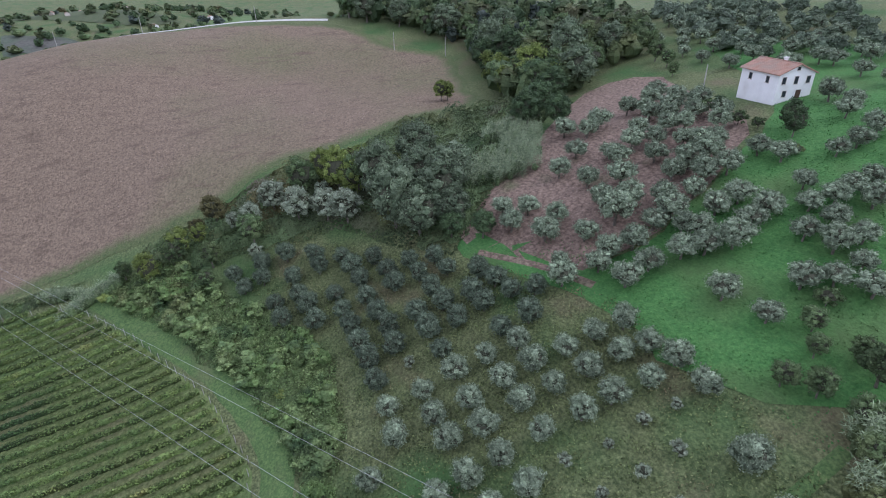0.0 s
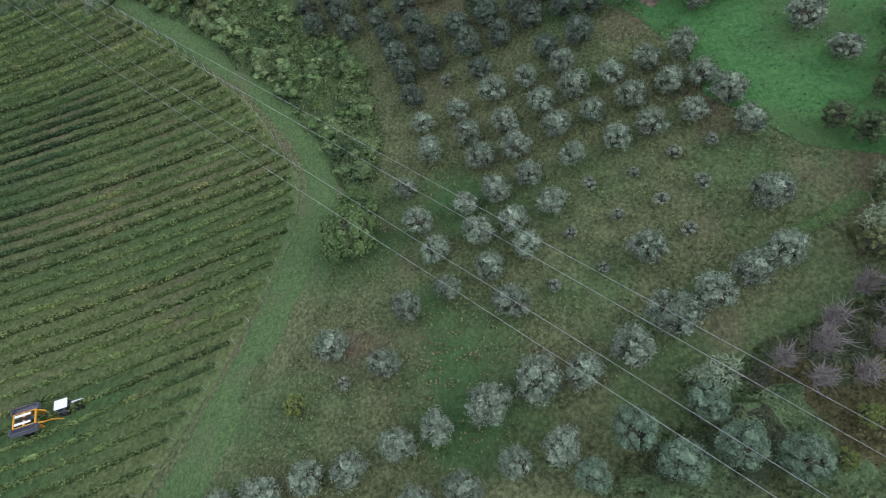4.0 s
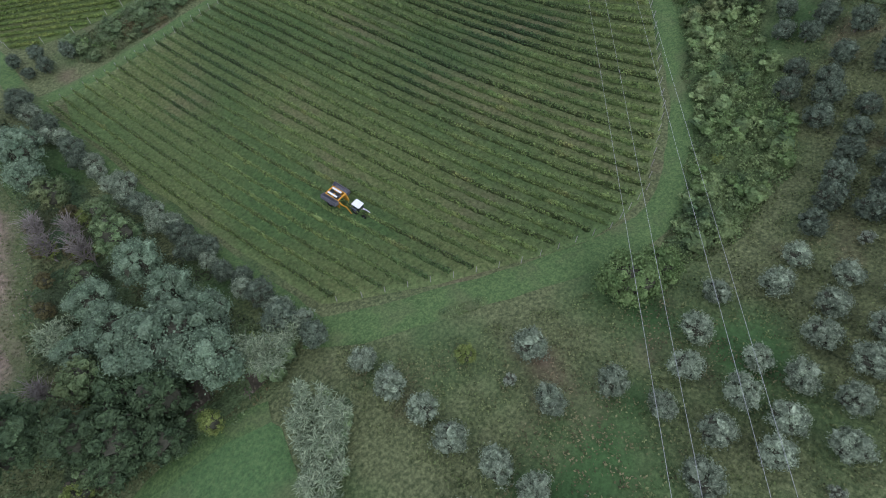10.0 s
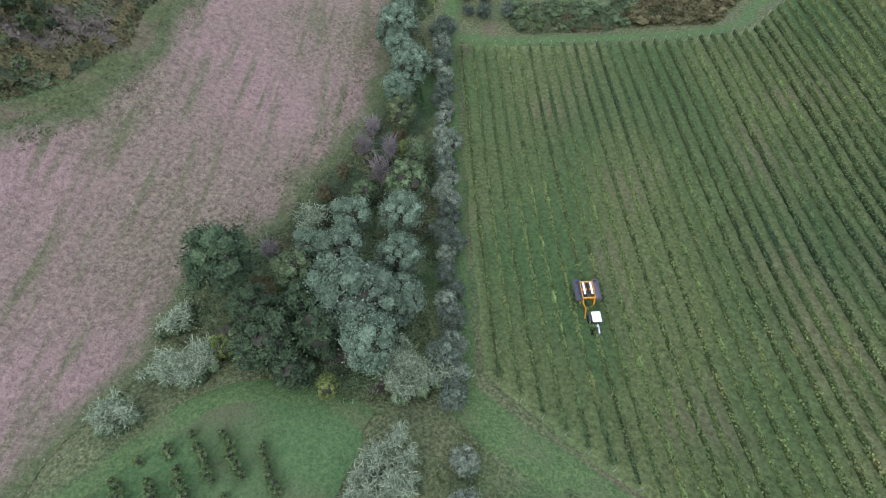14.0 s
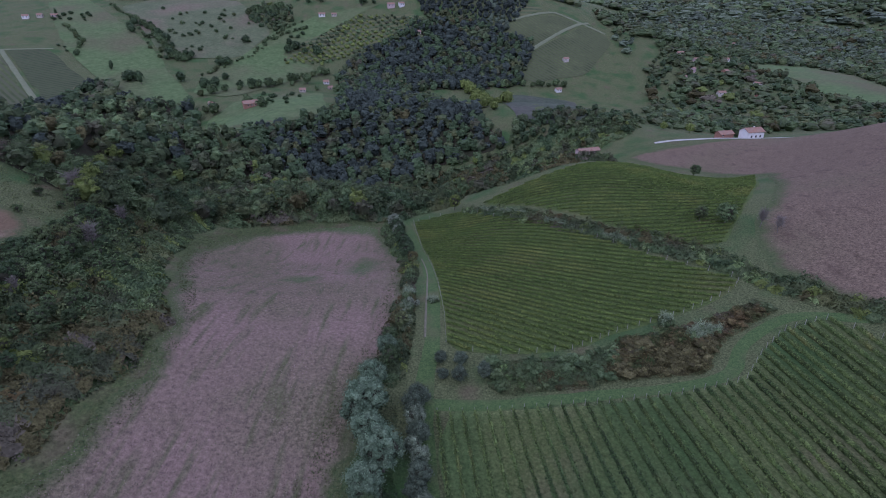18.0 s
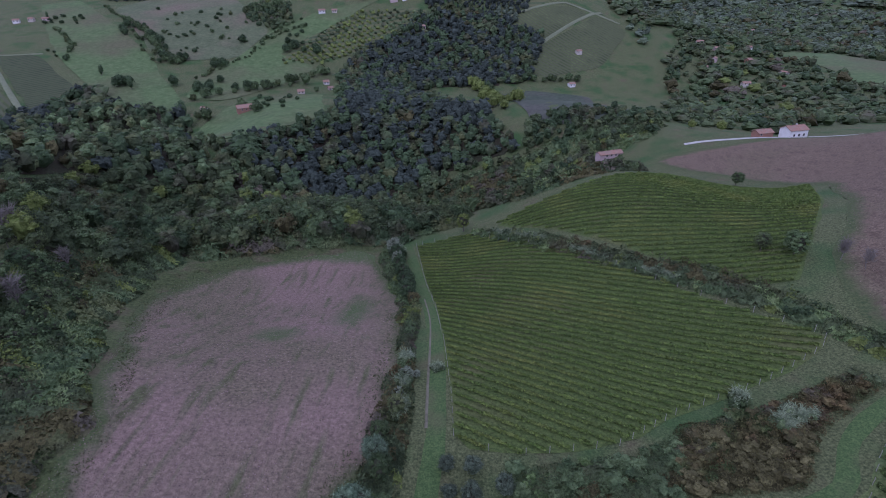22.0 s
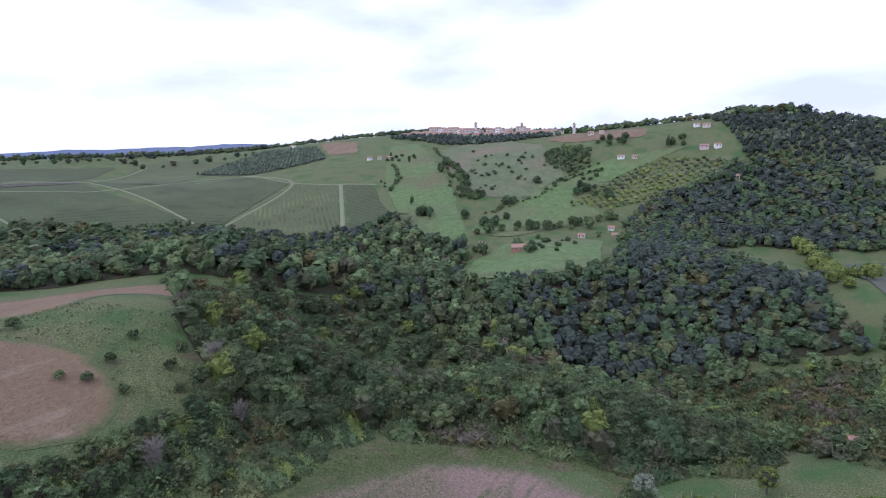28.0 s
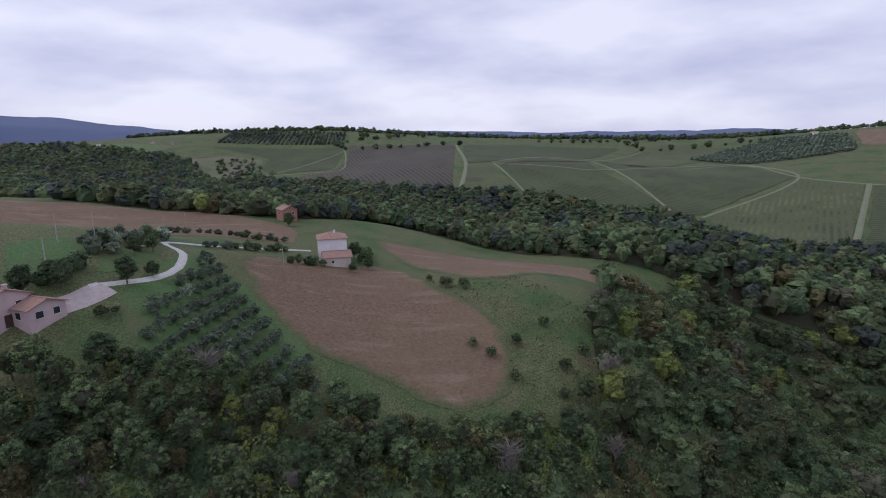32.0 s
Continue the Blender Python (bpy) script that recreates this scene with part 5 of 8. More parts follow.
wood("hillside_wood", scatter([(420, 1400), (800, 1580), (1300, 1480), (1800, 1800), (1700, 2600), (900, 2500), (420, 1900)], 38.0, 26), 81, 9.0, 6, 16.0, 24.0, HAZE_MIX, "wooded country towards the horizon", 0.3, 1.3, sub=2)
wood("far_copse", scatter([(540, 120), (600, 40), (760, -60), (900, -60), (1280, 180), (1320, 520), (880, 340), (640, 260)], 36.0, 27), 83, 4.5, 22, 8.0, 8.0, DARK_MIX, "scattered trees and hedges in a far valley", 0.4, 1.3, sub=2)
wood("olive_grove", scatter([(104, -128), (150, -142), (185, -150), (190, -178), (120, -180), (84, -150)], 8.0, 33), 84, 0.6, 170, 4.4, 2.9, M_OLIVE_DARK, "dark olive trees on a slope behind a farmhouse", 0.7, 1.2, "olive trees")
YOUNG_PLOT = [(-112, 92), (-122, 88), (-134, 88), (-146, 90), (-160, 88.5), (-169, 87), (-161, 94), (-146, 103), (-133, 112), (-122, 120), (-114, 123), (-109, 106)]
wood("young_olive_grove", [(-112 - 4.6 * i - 1.35 * j, 116 - 3.0 * i - 4.3 * j) for i in range(-6, 20) for j in range(-10, 16) if inside(-112 - 4.6 * i - 1.35 * j, 116 - 3.0 * i - 4.3 * j, YOUNG_PLOT)], 85, 0.34, 260, 3.3, 1.9, [(M_OLIVE, 1.0), (M_OLIVE_DARK, 2.0)], "rows of young dark olive trees in grass", 0.8, 1.15, "olive trees", solid=0.6)
VINE_HEDGE = [(8, 247), (28, 222), (46, 206), (66, 188), (82, 168), (87, 153), (94, 142), (103, 128), (98, 124), (86, 138), (80, 150), (76, 161), (60, 180), (40, 198), (22, 216), (4, 242)]
canopy("hedgerow", VINE_HEDGE, 2.8, 74, SCRUB_MIX, 0.6, 3.2, 8.0, "mixed scrubby hedge between vineyards", "hedge", 0.35, 1.4)
LANE_HEDGE = [(-8.5, 112), (-15, 112), (-16, 126), (-13.5, 146), (-13.5, 165), (-17, 188), (-22, 210), (-31, 243), (-24, 248), (-17.5, 218), (-13, 196), (-9.5, 176), (-8, 150), (-7.5, 136)]
canopy("lane_hedge", LANE_HEDGE, 2.6, 75, SCRUB_MIX, 0.55, 3.2, 10.0, "mixed hedge of bushes along a grass lane", "hedge", 0.3, 1.3)


def bramble(name, poly, spacing, seed, leaf, size, tall, cards, label, category="bramble"):
    """Low tangled growth in mounds."""
    return canopy(name, poly, spacing * 1.8, seed, leaf, size * 0.8, tall * 1.25, min(1.4 * cards / spacing ** 2, 24.0), label, category, 0.3, 1.4)


BRAMBLE_MIX = [(M_BROAD, 2.5), (M_BRAMBLE, 9.0), (M_WOODS, 1.0), (M_RUST, 0.4)]
RUST_MIX = [(M_BRAMBLE, 2.5), (M_RUST, 5.0), (M_BROWNING, 2.0)]
bramble("bramble_bank", [(104, 36.5), (91, 23), (73, 9), (58, 1), (46, -0.5), (39, -3), (47, -9), (58, -10), (66, -11), (76, -5), (84, 2), (94, 10), (100, 14), (108, 24)], 1.6, 3, BRAMBLE_MIX, 0.40, 2.2, 54, "tangled green bramble bank along a lane")
bramble("bramble_bank", [(9, 111.5), (22, 112.5), (35, 114.5), (41, 124), (39, 129), (30, 124.5), (10, 122)], 1.6, 4, [(M_BROAD, 5.0), (M_WOODS, 3.0), (M_BROWNING, 1.5)], 0.36, 1.9, 44, "green bramble thicket between vineyards")
bramble("bramble_bank", [(35, 114.5), (56, 116.5), (64.5, 128.5), (81, 137), (79, 143), (61, 136), (43, 132), (38, 128), (40, 122)], 1.6, 5, RUST_MIX, 0.36, 1.8, 44, "rust-brown and green bramble thicket")
bramble("bramble_bank", [(14, 16), (18, 14.5), (22, 11), (20, 9), (15, 12)], 1.2, 6, BRAMBLE_MIX, 0.3, 0.7, 60, "low green weeds beside a lane", "weeds")
bramble("hedgerow", [(102, 128), (112, 100), (115, 70), (112, 40), (108, 40), (109, 70), (106, 100), (97, 122)], 2.0, 7, SCRUB_MIX, 0.5, 2.4, 44, "low scrubby hedgerow between fields", "hedge")
bramble("wood_floor", [(-41, 30), (-36, 46), (-28, 56), (-20, 74), (-17, 90), (-16, 110), (-9, 112), (-7, 80), (-3, 40), (-1, 24), (-12, 23), (-20, 25), (-30, 26)], 2.4, 12, WOOD_MIX, 0.45, 1.4, 36, "undergrowth of a small wood", "undergrowth")
bramble("wood_margin", [(8, -58), (3, -40), (-2, -24), (-8, -20), (-12, -40), (-8, -70), (14, -80), (22, -70), (16, -64)], 2.2, 13, [(M_WOODS, 3.0), (M_BROAD, 2.0), (M_BROWNING, 1.5), (M_TWIGS, 0.4)], 0.45, 2.0, 60, "twiggy scrub margin below the olive track", "scrub")
bramble("belt_undergrowth", [(72, -34), (80, -30), (92, -20), (96, -6), (98, 10), (104, 26), (114, 30), (116, 8), (122, -4), (124, -28), (136, -50), (140, -70), (118, -80), (100, -60), (86, -46)], 3.0, 14, WOOD_MIX, 0.6, 2.8, 60, "dense undergrowth of a tree belt", "undergrowth")


for outline, gap, leaf, tall, note in (
        ([(102, 35), (91, 23), (73, 9), (58, 1), (48, -1), (44, -6), (58, -9), (66, -10), (76, -4), (84, 3), (94, 11), (100, 15), (106, 24)], 2.5, [(M_BRAMBLE, 4.0), (M_GREEN, 1.5), (M_YELLOWING, 1.0), (M_BROWNING, 0.5)], 2.2, "rounded green and yellowing shrubs in a bramble bank"),
        ([(9, 112), (22, 113), (35, 115), (40, 124), (38, 128), (30, 124), (10, 121.5)], 2.3, [(M_GREEN, 2.0), (M_BROAD, 3.0), (M_BROWNING, 0.6)], 1.9, "green shrubs between vineyards"),
        ([(37, 116), (56, 117.5), (64, 129), (80, 138), (78, 142), (61, 135.5), (44, 131.5), (39, 127)], 2.2, [(M_BRAMBLE, 1.0), (M_WOODS, 2.5), (M_RUST, 3.0), (M_BROWNING, 2.0)], 1.8, "rust-brown shrubs between vineyards")):
    wood("bramble_shrubs", scatter(outline, gap, 97), 97, 0.30, 75, tall, 1.7, leaf, note, 0.45, 1.25, "shrubs", 4, 0.7)


def cane_thicket(x, y, along, across, turn, seed, tall=3.6, canes=300, leaf=None):
    """A stand of giant cane: each stem ends in a feathery plume of long drooping leaves."""
    rng = np.random.RandomState(seed)
    root = base("cane_thicket", x, y, "pale green giant cane thicket with feathery leaves", "cane thicket")
    ca, sa = math.cos(radians(turn)), math.sin(radians(turn))
    u, w = rng.uniform(-1, 1, canes), rng.uniform(-1, 1, canes)
    ang = np.arctan2(w, u)
    keep = np.hypot(u, w) < 0.78 + 0.16 * np.sin(3 * ang + seed) + 0.12 * np.sin(7 * ang + 2 * seed)
    u, w = u[keep] * along, w[keep] * across
    n = len(u)
    px, py = u * ca - w * sa, u * sa + w * ca
    clump = 0.72 + 0.2 * np.sin(px * 1.1 + seed) * np.sin(py * 1.3) + rng.uniform(-0.18, 0.18, n)
    foot = height(x + px, y + py) - level(x, y)
    tip = foot + tall * clump
    a = rng.uniform(0, 6.28, n)
    bend = rng.uniform(0.15, 0.7, n)
    quads = []
    leaves = 14
    for k in range(leaves):
        f = k / (leaves - 1)
        b = a + k * 2.4 + rng.uniform(-0.5, 0.5, n)
        at = np.stack([px + np.cos(a) * bend * f, py + np.sin(a) * bend * f, tip - tall * 0.5 * (1 - f)], 1)
        rise = 1.1 if k == leaves - 1 else 0.5
        out = np.stack([np.cos(b), np.sin(b), np.full(n, rise) + rng.uniform(-0.2, 0.3, n)], 1)
        length = (rng.uniform(0.6, 1.15, n) * (1.15 - 0.35 * f))[:, None]
        side = np.stack([-np.sin(b), np.cos(b), np.zeros(n)], 1) * rng.uniform(0.035, 0.07, n)[:, None]
        quads.append(np.stack([at, at + out * length * 0.5 + side, at + out * length + [0, 0, -0.30], at + out * length * 0.5 - side], 1).reshape(-1, 3))
    v = np.concatenate(quads)
    tagged(part("foliage", array_mesh("foliage", v, np.arange(len(v)).reshape(-1, 4), leaf or M_CANE), root), kind="stuff")
    v, f = cores([(px[i], py[i], foot[i] + tall * clump[i] * 0.35, 0.6, 0.6, tall * clump[i] * 0.36) for i in range(0, n, max(1, n // 60))], 1.0, 2, 0.15)
    tagged(part("undergrowth", array_mesh("undergrowth", v, f, M_BROAD), root), kind="stuff")
    return root


for k, (x, y, al, ac, turn, tall, n) in enumerate([(-7, 12.5, 9.5, 3.8, 58, 4.2, 520), (-34, 26.5, 5.5, 3.2, 30, 4.0, 300), (-40, 19, 2.8, 2.6, 0, 3.4, 130), (-4, 27, 4.6, 3.4, 20, 4.4, 260), (-24, 54, 3.6, 2.4, 60, 3.8, 150), (-6.5, 30, 2.8, 2.8, 0, 4.0, 120), (-12, -3, 5, 2.8, 60, 4.0, 200), (-38, 33, 2.8, 1.8, 70, 3.0, 90),
                                                  (95, -55, 14, 8, -55, 4.0, 1300), (108, -60, 8, 6, -50, 4.2, 500), (-16, 104, 3, 2.4, 80, 3.6, 120), (103, 39, 5, 1.6, -60, 2.4, 130), (108, 44, 6, 1.6, 70, 2.4, 130), (106, 33, 4, 2, -60, 2.6, 110), (14.5, -62.8, 3.6, 2.8, 30, 4.2, 170), (11.3, -58.6, 3.0, 2.4, 60, 4.0, 120), (2, -37, 3.0, 1.6, 90, 3.5, 90),
                                                  (-44, 256, 7, 3, 12, 4.0, 170), (-28, 266, 9, 3.5, 25, 4.0, 260), (-11, 273, 9, 3.5, 5, 4.0, 260), (-22, 236, 4, 3, 100, 4.5, 140), (20, 227, 15, 1.5, -50, 2.3, 260), (40, 202, 8, 1.3, -48, 2.0, 130), (56, 186, 6, 1.3, -45, 2.0, 110),
                                                  (-10.5, 151, 2.2, 1.5, 90, 2.6, 70), (-10.5, 142, 2.6, 1.6, 90, 2.8, 80), (-10.5, 134, 2.6, 1.6, 90, 2.8, 80), (-4, 148, 1.2, 1.0, 0, 1.8, 30), (60.5, 130.5, 4.6, 2.2, 15, 3.4, 170), (54, 136.5, 1.9, 1.6, 0, 3.6, 70)]):
    cane_thicket(x, y, al, ac, turn, 200 + k, tall * 1.1, int(n * 1.7))

# ---- vineyards ----
M_POST = material("grey_post", (0.30, 0.28, 0.26), (0.44, 0.42, 0.40), scale=4.0, bump=0.2)


def crossings(poly, ox, oy, dx, dy):
    """Where the line through (ox, oy) along (dx, dy) enters and leaves the outline."""
    hits = []
    for (x1, y1), (x2, y2) in zip(poly, poly[1:] + poly[:1]):
        den = dx * (y2 - y1) - dy * (x2 - x1)
        if abs(den) < 1e-9:
            continue
        t = ((x1 - ox) * (y2 - y1) - (y1 - oy) * (x2 - x1)) / den
        s = ((x1 - ox) * dy - (y1 - oy) * dx) / den
        if 0 <= s < 1:
            hits.append(t)
    return sorted(hits)


def vineyard(poly, turn, spacing, per_metre, size, tall, seed, label, group, inset=2.0, leaf=None):
    rng = np.random.RandomState(seed)
    dx, dy = math.cos(radians(turn)), math.sin(radians(turn))
    nx, ny = -dy, dx
    cx, cy = sum(p[0] for p in poly) / len(poly), sum(p[1] for p in poly) / len(poly)
    post_v, post_f = tube([(0, 0, -0.2), (0, 0, 1.75)], [0.05, 0.05], 6)
    post_mesh = array_mesh("post", post_v, post_f, M_POST)
    for k in range(-60, 61):
        ox, oy = cx + nx * k * spacing, cy + ny * k * spacing
        ts = crossings(poly, ox, oy, dx, dy)
        for t0, t1 in zip(ts[::2], ts[1::2]):
            t0, t1 = t0 + inset, t1 - inset
            if t1 - t0 < 4:
                continue
            n = int((t1 - t0) * per_metre)
            t = rng.uniform(t0, t1, n)
            vigour = 0.55 + 0.45 * np.sin(t * 0.9 + k * 2.1) * np.sin(t * 0.23 + k) + rng.uniform(-0.3, 0.3, n)
            t = t[vigour > 0.05]
            n = len(t)
            thick = 0.13 + 0.13 * np.clip(0.5 + 0.5 * np.sin(t * 1.7 + k), 0, 1)
            off = rng.normal(0, 1, n) * thick
            x, y = ox + dx * t + nx * off, oy + dy * t + ny * off
            zc = height(x, y) + tall * (0.38 + 0.5 * rng.beta(2, 1.6, n))
            bx, by = ox + dx * t0, oy + dy * t0
            root = base("vine_row", bx, by, label, "vine row", group)
            centre = np.stack([x - bx, y - by, zc - level(bx, by)], 1)
            nrm = np.stack([nx * np.sign(off), ny * np.sign(off), np.full(n, 0.9)], 1)
            leaves = leaf_cards(rng, centre, nrm, size, 0.8, 0.5)
            m = max(3, int((t1 - t0) / 0.55))
            tb = np.linspace(t0, t1, m)
            full = np.clip(0.75 + 0.35 * np.sin(tb * 0.9 + k * 2.1) * np.sin(tb * 0.23 + k) + rng.uniform(-0.4, 0.3, m), 0.2, 1.05)
            ring = [(-0.16, 0.34), (-0.25, 0.60), (-0.10, 0.82), (0.10, 0.82), (0.25, 0.60), (0.16, 0.34)]
            body = []
            for side, up in ring:
                o = side * full + rng.normal(0, 0.05, m)
                bxs, bys = ox + dx * tb + nx * o, oy + dy * tb + ny * o
                body.append(np.stack([bxs - bx, bys - by, height(bxs, bys) + tall * up * (0.7 + 0.3 * full) + rng.normal(0, 0.07, m) - level(bx, by)], 1))
            body = np.stack(body, 1).reshape(-1, 3)
            cell = np.arange(m * 6).reshape(m, 6)
            strip = np.stack([cell[:-1, :-1].ravel(), cell[1:, :-1].ravel(), cell[1:, 1:].ravel(), cell[:-1, 1:].ravel()], 1)
            v, f = join_arrays(leaves, (body, strip))
            part("foliage", array_mesh("foliage", v, f, leaf or M_VINE), root)
            if per_metre > 20:
                for tp in (t0 - 0.6, t1 + 0.6):
                    post = part("end_post", post_mesh, root)
                    px, py = ox + dx * tp, oy + dy * tp
                    post.location = (px - bx, py - by, level(px, py) - level(bx, by))


vineyard(VINEYARD, 96.8, 2.5, 46, 0.34, 2.1, 300, "green trained vine row with some yellowing leaves", "vine rows of the main vineyard", 0.8)
vineyard(VINEYARD_NORTH, -28, 2.5, 26, 0.44, 1.0, 301, "dark green vine row of the northern vineyard", "vine rows of the northern vineyard", 1.0, M_VINE_DARK)
vineyard(VINEYARD_FAR, -14, 2.6, 16, 0.55, 1.0, 302, "green vine row of the hillside vineyard", "vine rows of the hillside vineyard", 1.0, M_VINE_DARK)
YOUNG_VINES = [tree_proto("vine_bush", 150 + k, "young bushy vine in a green clearing", "vine", M_GREEN, 1.7, 0.8, 6, 260, 0.26, low=0.1, trunk=0.05) for k in range(2)]
vine_rng = random.Random(12)
CLEARING_ROWS = []
for (x0, y0), (x1, y1) in (((-35.0, 13.8), (-26, 4.6)), ((-32.2, 15.7), (-22.5, 3.6)), ((-30.0, 17.6), (-20.5, 6.9)), ((-26.5, 18.1), (-21.9, 12.5)), ((-21.3, 16.8), (-17.3, 10.7)), ((-37.0, 11.6), (-30, 4.6)), ((-39.0, 9.1), (-34.0, 4.2))):
    n = max(2, int(math.dist((x0, y0), (x1, y1)) / 0.95))
    for k in range(n):
        if vine_rng.random() > 0.15:
            CLEARING_ROWS.append((x0 + (x1 - x0) * k / n + vine_rng.uniform(-0.2, 0.2), y0 + (y1 - y0) * k / n + vine_rng.uniform(-0.2, 0.2)))
plant(YOUNG_VINES, CLEARING_ROWS, 61, 0.7, 1.25, group="young vines in the clearing")


# ---- rough grass ----
def tufts(name, poly, per_square, seed, leaf, size, label, even=False):
    rng = np.random.RandomState(seed)
    xs, ys = [p[0] for p in poly], [p[1] for p in poly]
    n = int((max(xs) - min(xs)) * (max(ys) - min(ys)) * per_square)
    x, y = rng.uniform(min(xs), max(xs), n), rng.uniform(min(ys), max(ys), n)
    ok = np.zeros(n, bool)
    for (x1, y1), (x2, y2) in zip(poly, poly[1:] + poly[:1]):
        cross = ((y1 > y) != (y2 > y)) & (x < (x2 - x1) * (y - y1) / (y2 - y1 + 1e-12) + x1)
        ok ^= cross
    clump = np.sin(x * 0.9 + 2 * np.sin(y * 0.37)) * np.sin(y * 0.8 + 2 * np.sin(x * 0.31)) + rng.uniform(-0.8, 0.8, n)
    if not even:
        ok &= clump > -0.15
    x, y = x[ok], y[ok]
    c = np.stack([x, y, height(x, y) + size * 0.35 + 0.1], 1)
    nrm = np.stack([rng.normal(0, 0.6, len(x)), rng.normal(0, 0.6, len(x)), np.full(len(x), 0.7)], 1)
    v, f = leaf_cards(rng, c, nrm, size, 0.6, 0.5)
    return tagged(new(name, array_mesh(name, v, f, leaf)), label, "grass", kind="stuff")


M_TUFT = material("rough_grass", (0.075, 0.110, 0.036), (0.165, 0.185, 0.080), scale=0.5, bump=0, per_island=0.65, rough=0.8, third=(0.180, 0.135, 0.085), third_scale=0.09, third_at=0.58)
GROVE_GROUND = [(2, 22), (14, 10), (30, 2), (40, -6), (58, -10), (76, -6), (94, 8), (98, -4), (90, -18), (78, -30), (64, -42), (48, -52), (30, -56), (14, -56), (6, -34), (0, -10), (-2, 10)]
tufts("rough_grass", GROVE_GROUND, 10.0, 501, M_TUFT, 0.32, "rough mottled grass under an olive grove")
tufts("rough_grass", VINEYARD, 5.0, 502, M_VINE_FLOOR, 0.24, "short rough grass between vine rows")
tufts("rough_grass", [(16, -58), (30, -54), (51, -50), (75, -36), (60, -60), (62, -86), (80, -110), (60, -130), (20, -120), (10, -90)], 4.0, 503, M_LAWN, 0.3, "lush green grass tufts on slope")
tufts("rough_grass", [(-175, 150), (-140, 168), (-116, 164), (-112, 176), (-128, 186), (-150, 192), (-172, 178)], 2.0, 504, M_TUFT, 0.5, "rough grass of a bushy meadow")
tufts("stubble_tufts", STUBBLE, 3.6, 505, material("straw_and_clods", (0.130, 0.105, 0.082), (0.320, 0.250, 0.225), scale=0.6, bump=0, per_island=0.5, third=(0.100, 0.120, 0.056), third_scale=0.04, third_at=0.52, fourth=(0.300, 0.200, 0.210), fourth_scale=0.42, fourth_at=0.56, streak=(1.0, 0.2, 1.0)), 0.22, "straw and clods strewn over stubble field", True)
tufts("soil_clods", [(117, 10), (116, 34), (114, 58), (110, 85), (101, 125), (90, 146), (98, 182), (118, 207), (142, 254), (200, 240), (240, 120), (240, 0), (215, -50), (142, -60), (126, -27), (124, -3)], 1.2, 506, material("clay_clods", (0.115, 0.082, 0.064), (0.290, 0.220, 0.185), scale=0.5, bump=0, per_island=0.5), 0.26, "clods of ploughed clay in a field", True)
tufts("soil_clods", [(-175, 88), (-188, 113), (-192, 140), (-172, 148), (-140, 165), (-116, 160), (-114, 140), (-122, 127), (-140, 107)], 3.0, 507, material("brown_clods", (0.150, 0.102, 0.066), (0.265, 0.190, 0.128), scale=0.5, bump=0, per_island=0.3), 0.24, "clods of tilled brown soil", True)


tufts("weeds", [(-62, 120), (-58, 124), (-68, 142), (-80, 164), (-87, 186), (-88, 198), (-82, 214), (-70, 234), (-40, 248), (-28, 246), (-28, 242), (-40, 243), (-66, 228), (-78, 210), (-82, 196), (-79, 184), (-74, 162), (-63, 140), (-55, 122), (-54, 96), (-59, 70), (-68, 56), (-72, 60), (-64, 74), (-60, 98)], 6.0, 511, M_MARGIN, 0.34, "weeds along a stubble field's edge")
tufts("weeds", [(-36, 60), (-26, 80), (-23, 110), (-18, 128), (-17, 165), (-20, 188), (-13, 165), (-12, 128), (-18, 108), (-20, 80), (-28, 56), (-38, 46)], 5.0, 512, M_MARGIN, 0.34, "weeds along a hedge at a stubble field")


# ---- far hillsides ----
M_FAR_VINES = striped("far_vineyard_rows", (0.039, 0.061, 0.026), (0.067, 0.090, 0.038), (0.079, 0.088, 0.046), 5.0, 40)
M_FAR_VINES_LIGHT = striped("far_green_rows", (0.062, 0.084, 0.032), (0.099, 0.120, 0.048), (0.092, 0.100, 0.056), 5.0, -48)
M_BROWN_VINES = striped("far_brown_rows", (0.044, 0.048, 0.034), (0.069, 0.067, 0.048), (0.095, 0.081, 0.064), 6.0, 82)
M_FAR_ORCHARD = striped("far_orchard_rows", (0.060, 0.085, 0.045), (0.095, 0.120, 0.055), (0.130, 0.135, 0.065), 9.0, 70)
M_FAR_OLIVES = striped("far_olive_rows", (0.030, 0.042, 0.030), (0.052, 0.062, 0.044), (0.074, 0.074, 0.050), 8.0, 20)
M_PASTURE = material("far_pasture", (0.076, 0.126, 0.046), (0.134, 0.186, 0.076), scale=0.14, third=(0.124, 0.124, 0.066), third_scale=0.012, bump=0.0, speck=0.25, speck_scale=0.3)
M_DRY_PASTURE = material("dry_pasture", (0.092, 0.118, 0.060), (0.140, 0.160, 0.086), scale=0.07, third=(0.170, 0.142, 0.098), third_scale=0.014, bump=0.0, third_at=0.50, speck=0.28, speck_scale=0.3)
M_GREY_FIELD = material("fallow_field", (0.058, 0.077, 0.052), (0.090, 0.107, 0.076), scale=0.08, third=(0.097, 0.093, 0.082), third_scale=0.02, bump=0.0, speck=0.3, speck_scale=0.3)

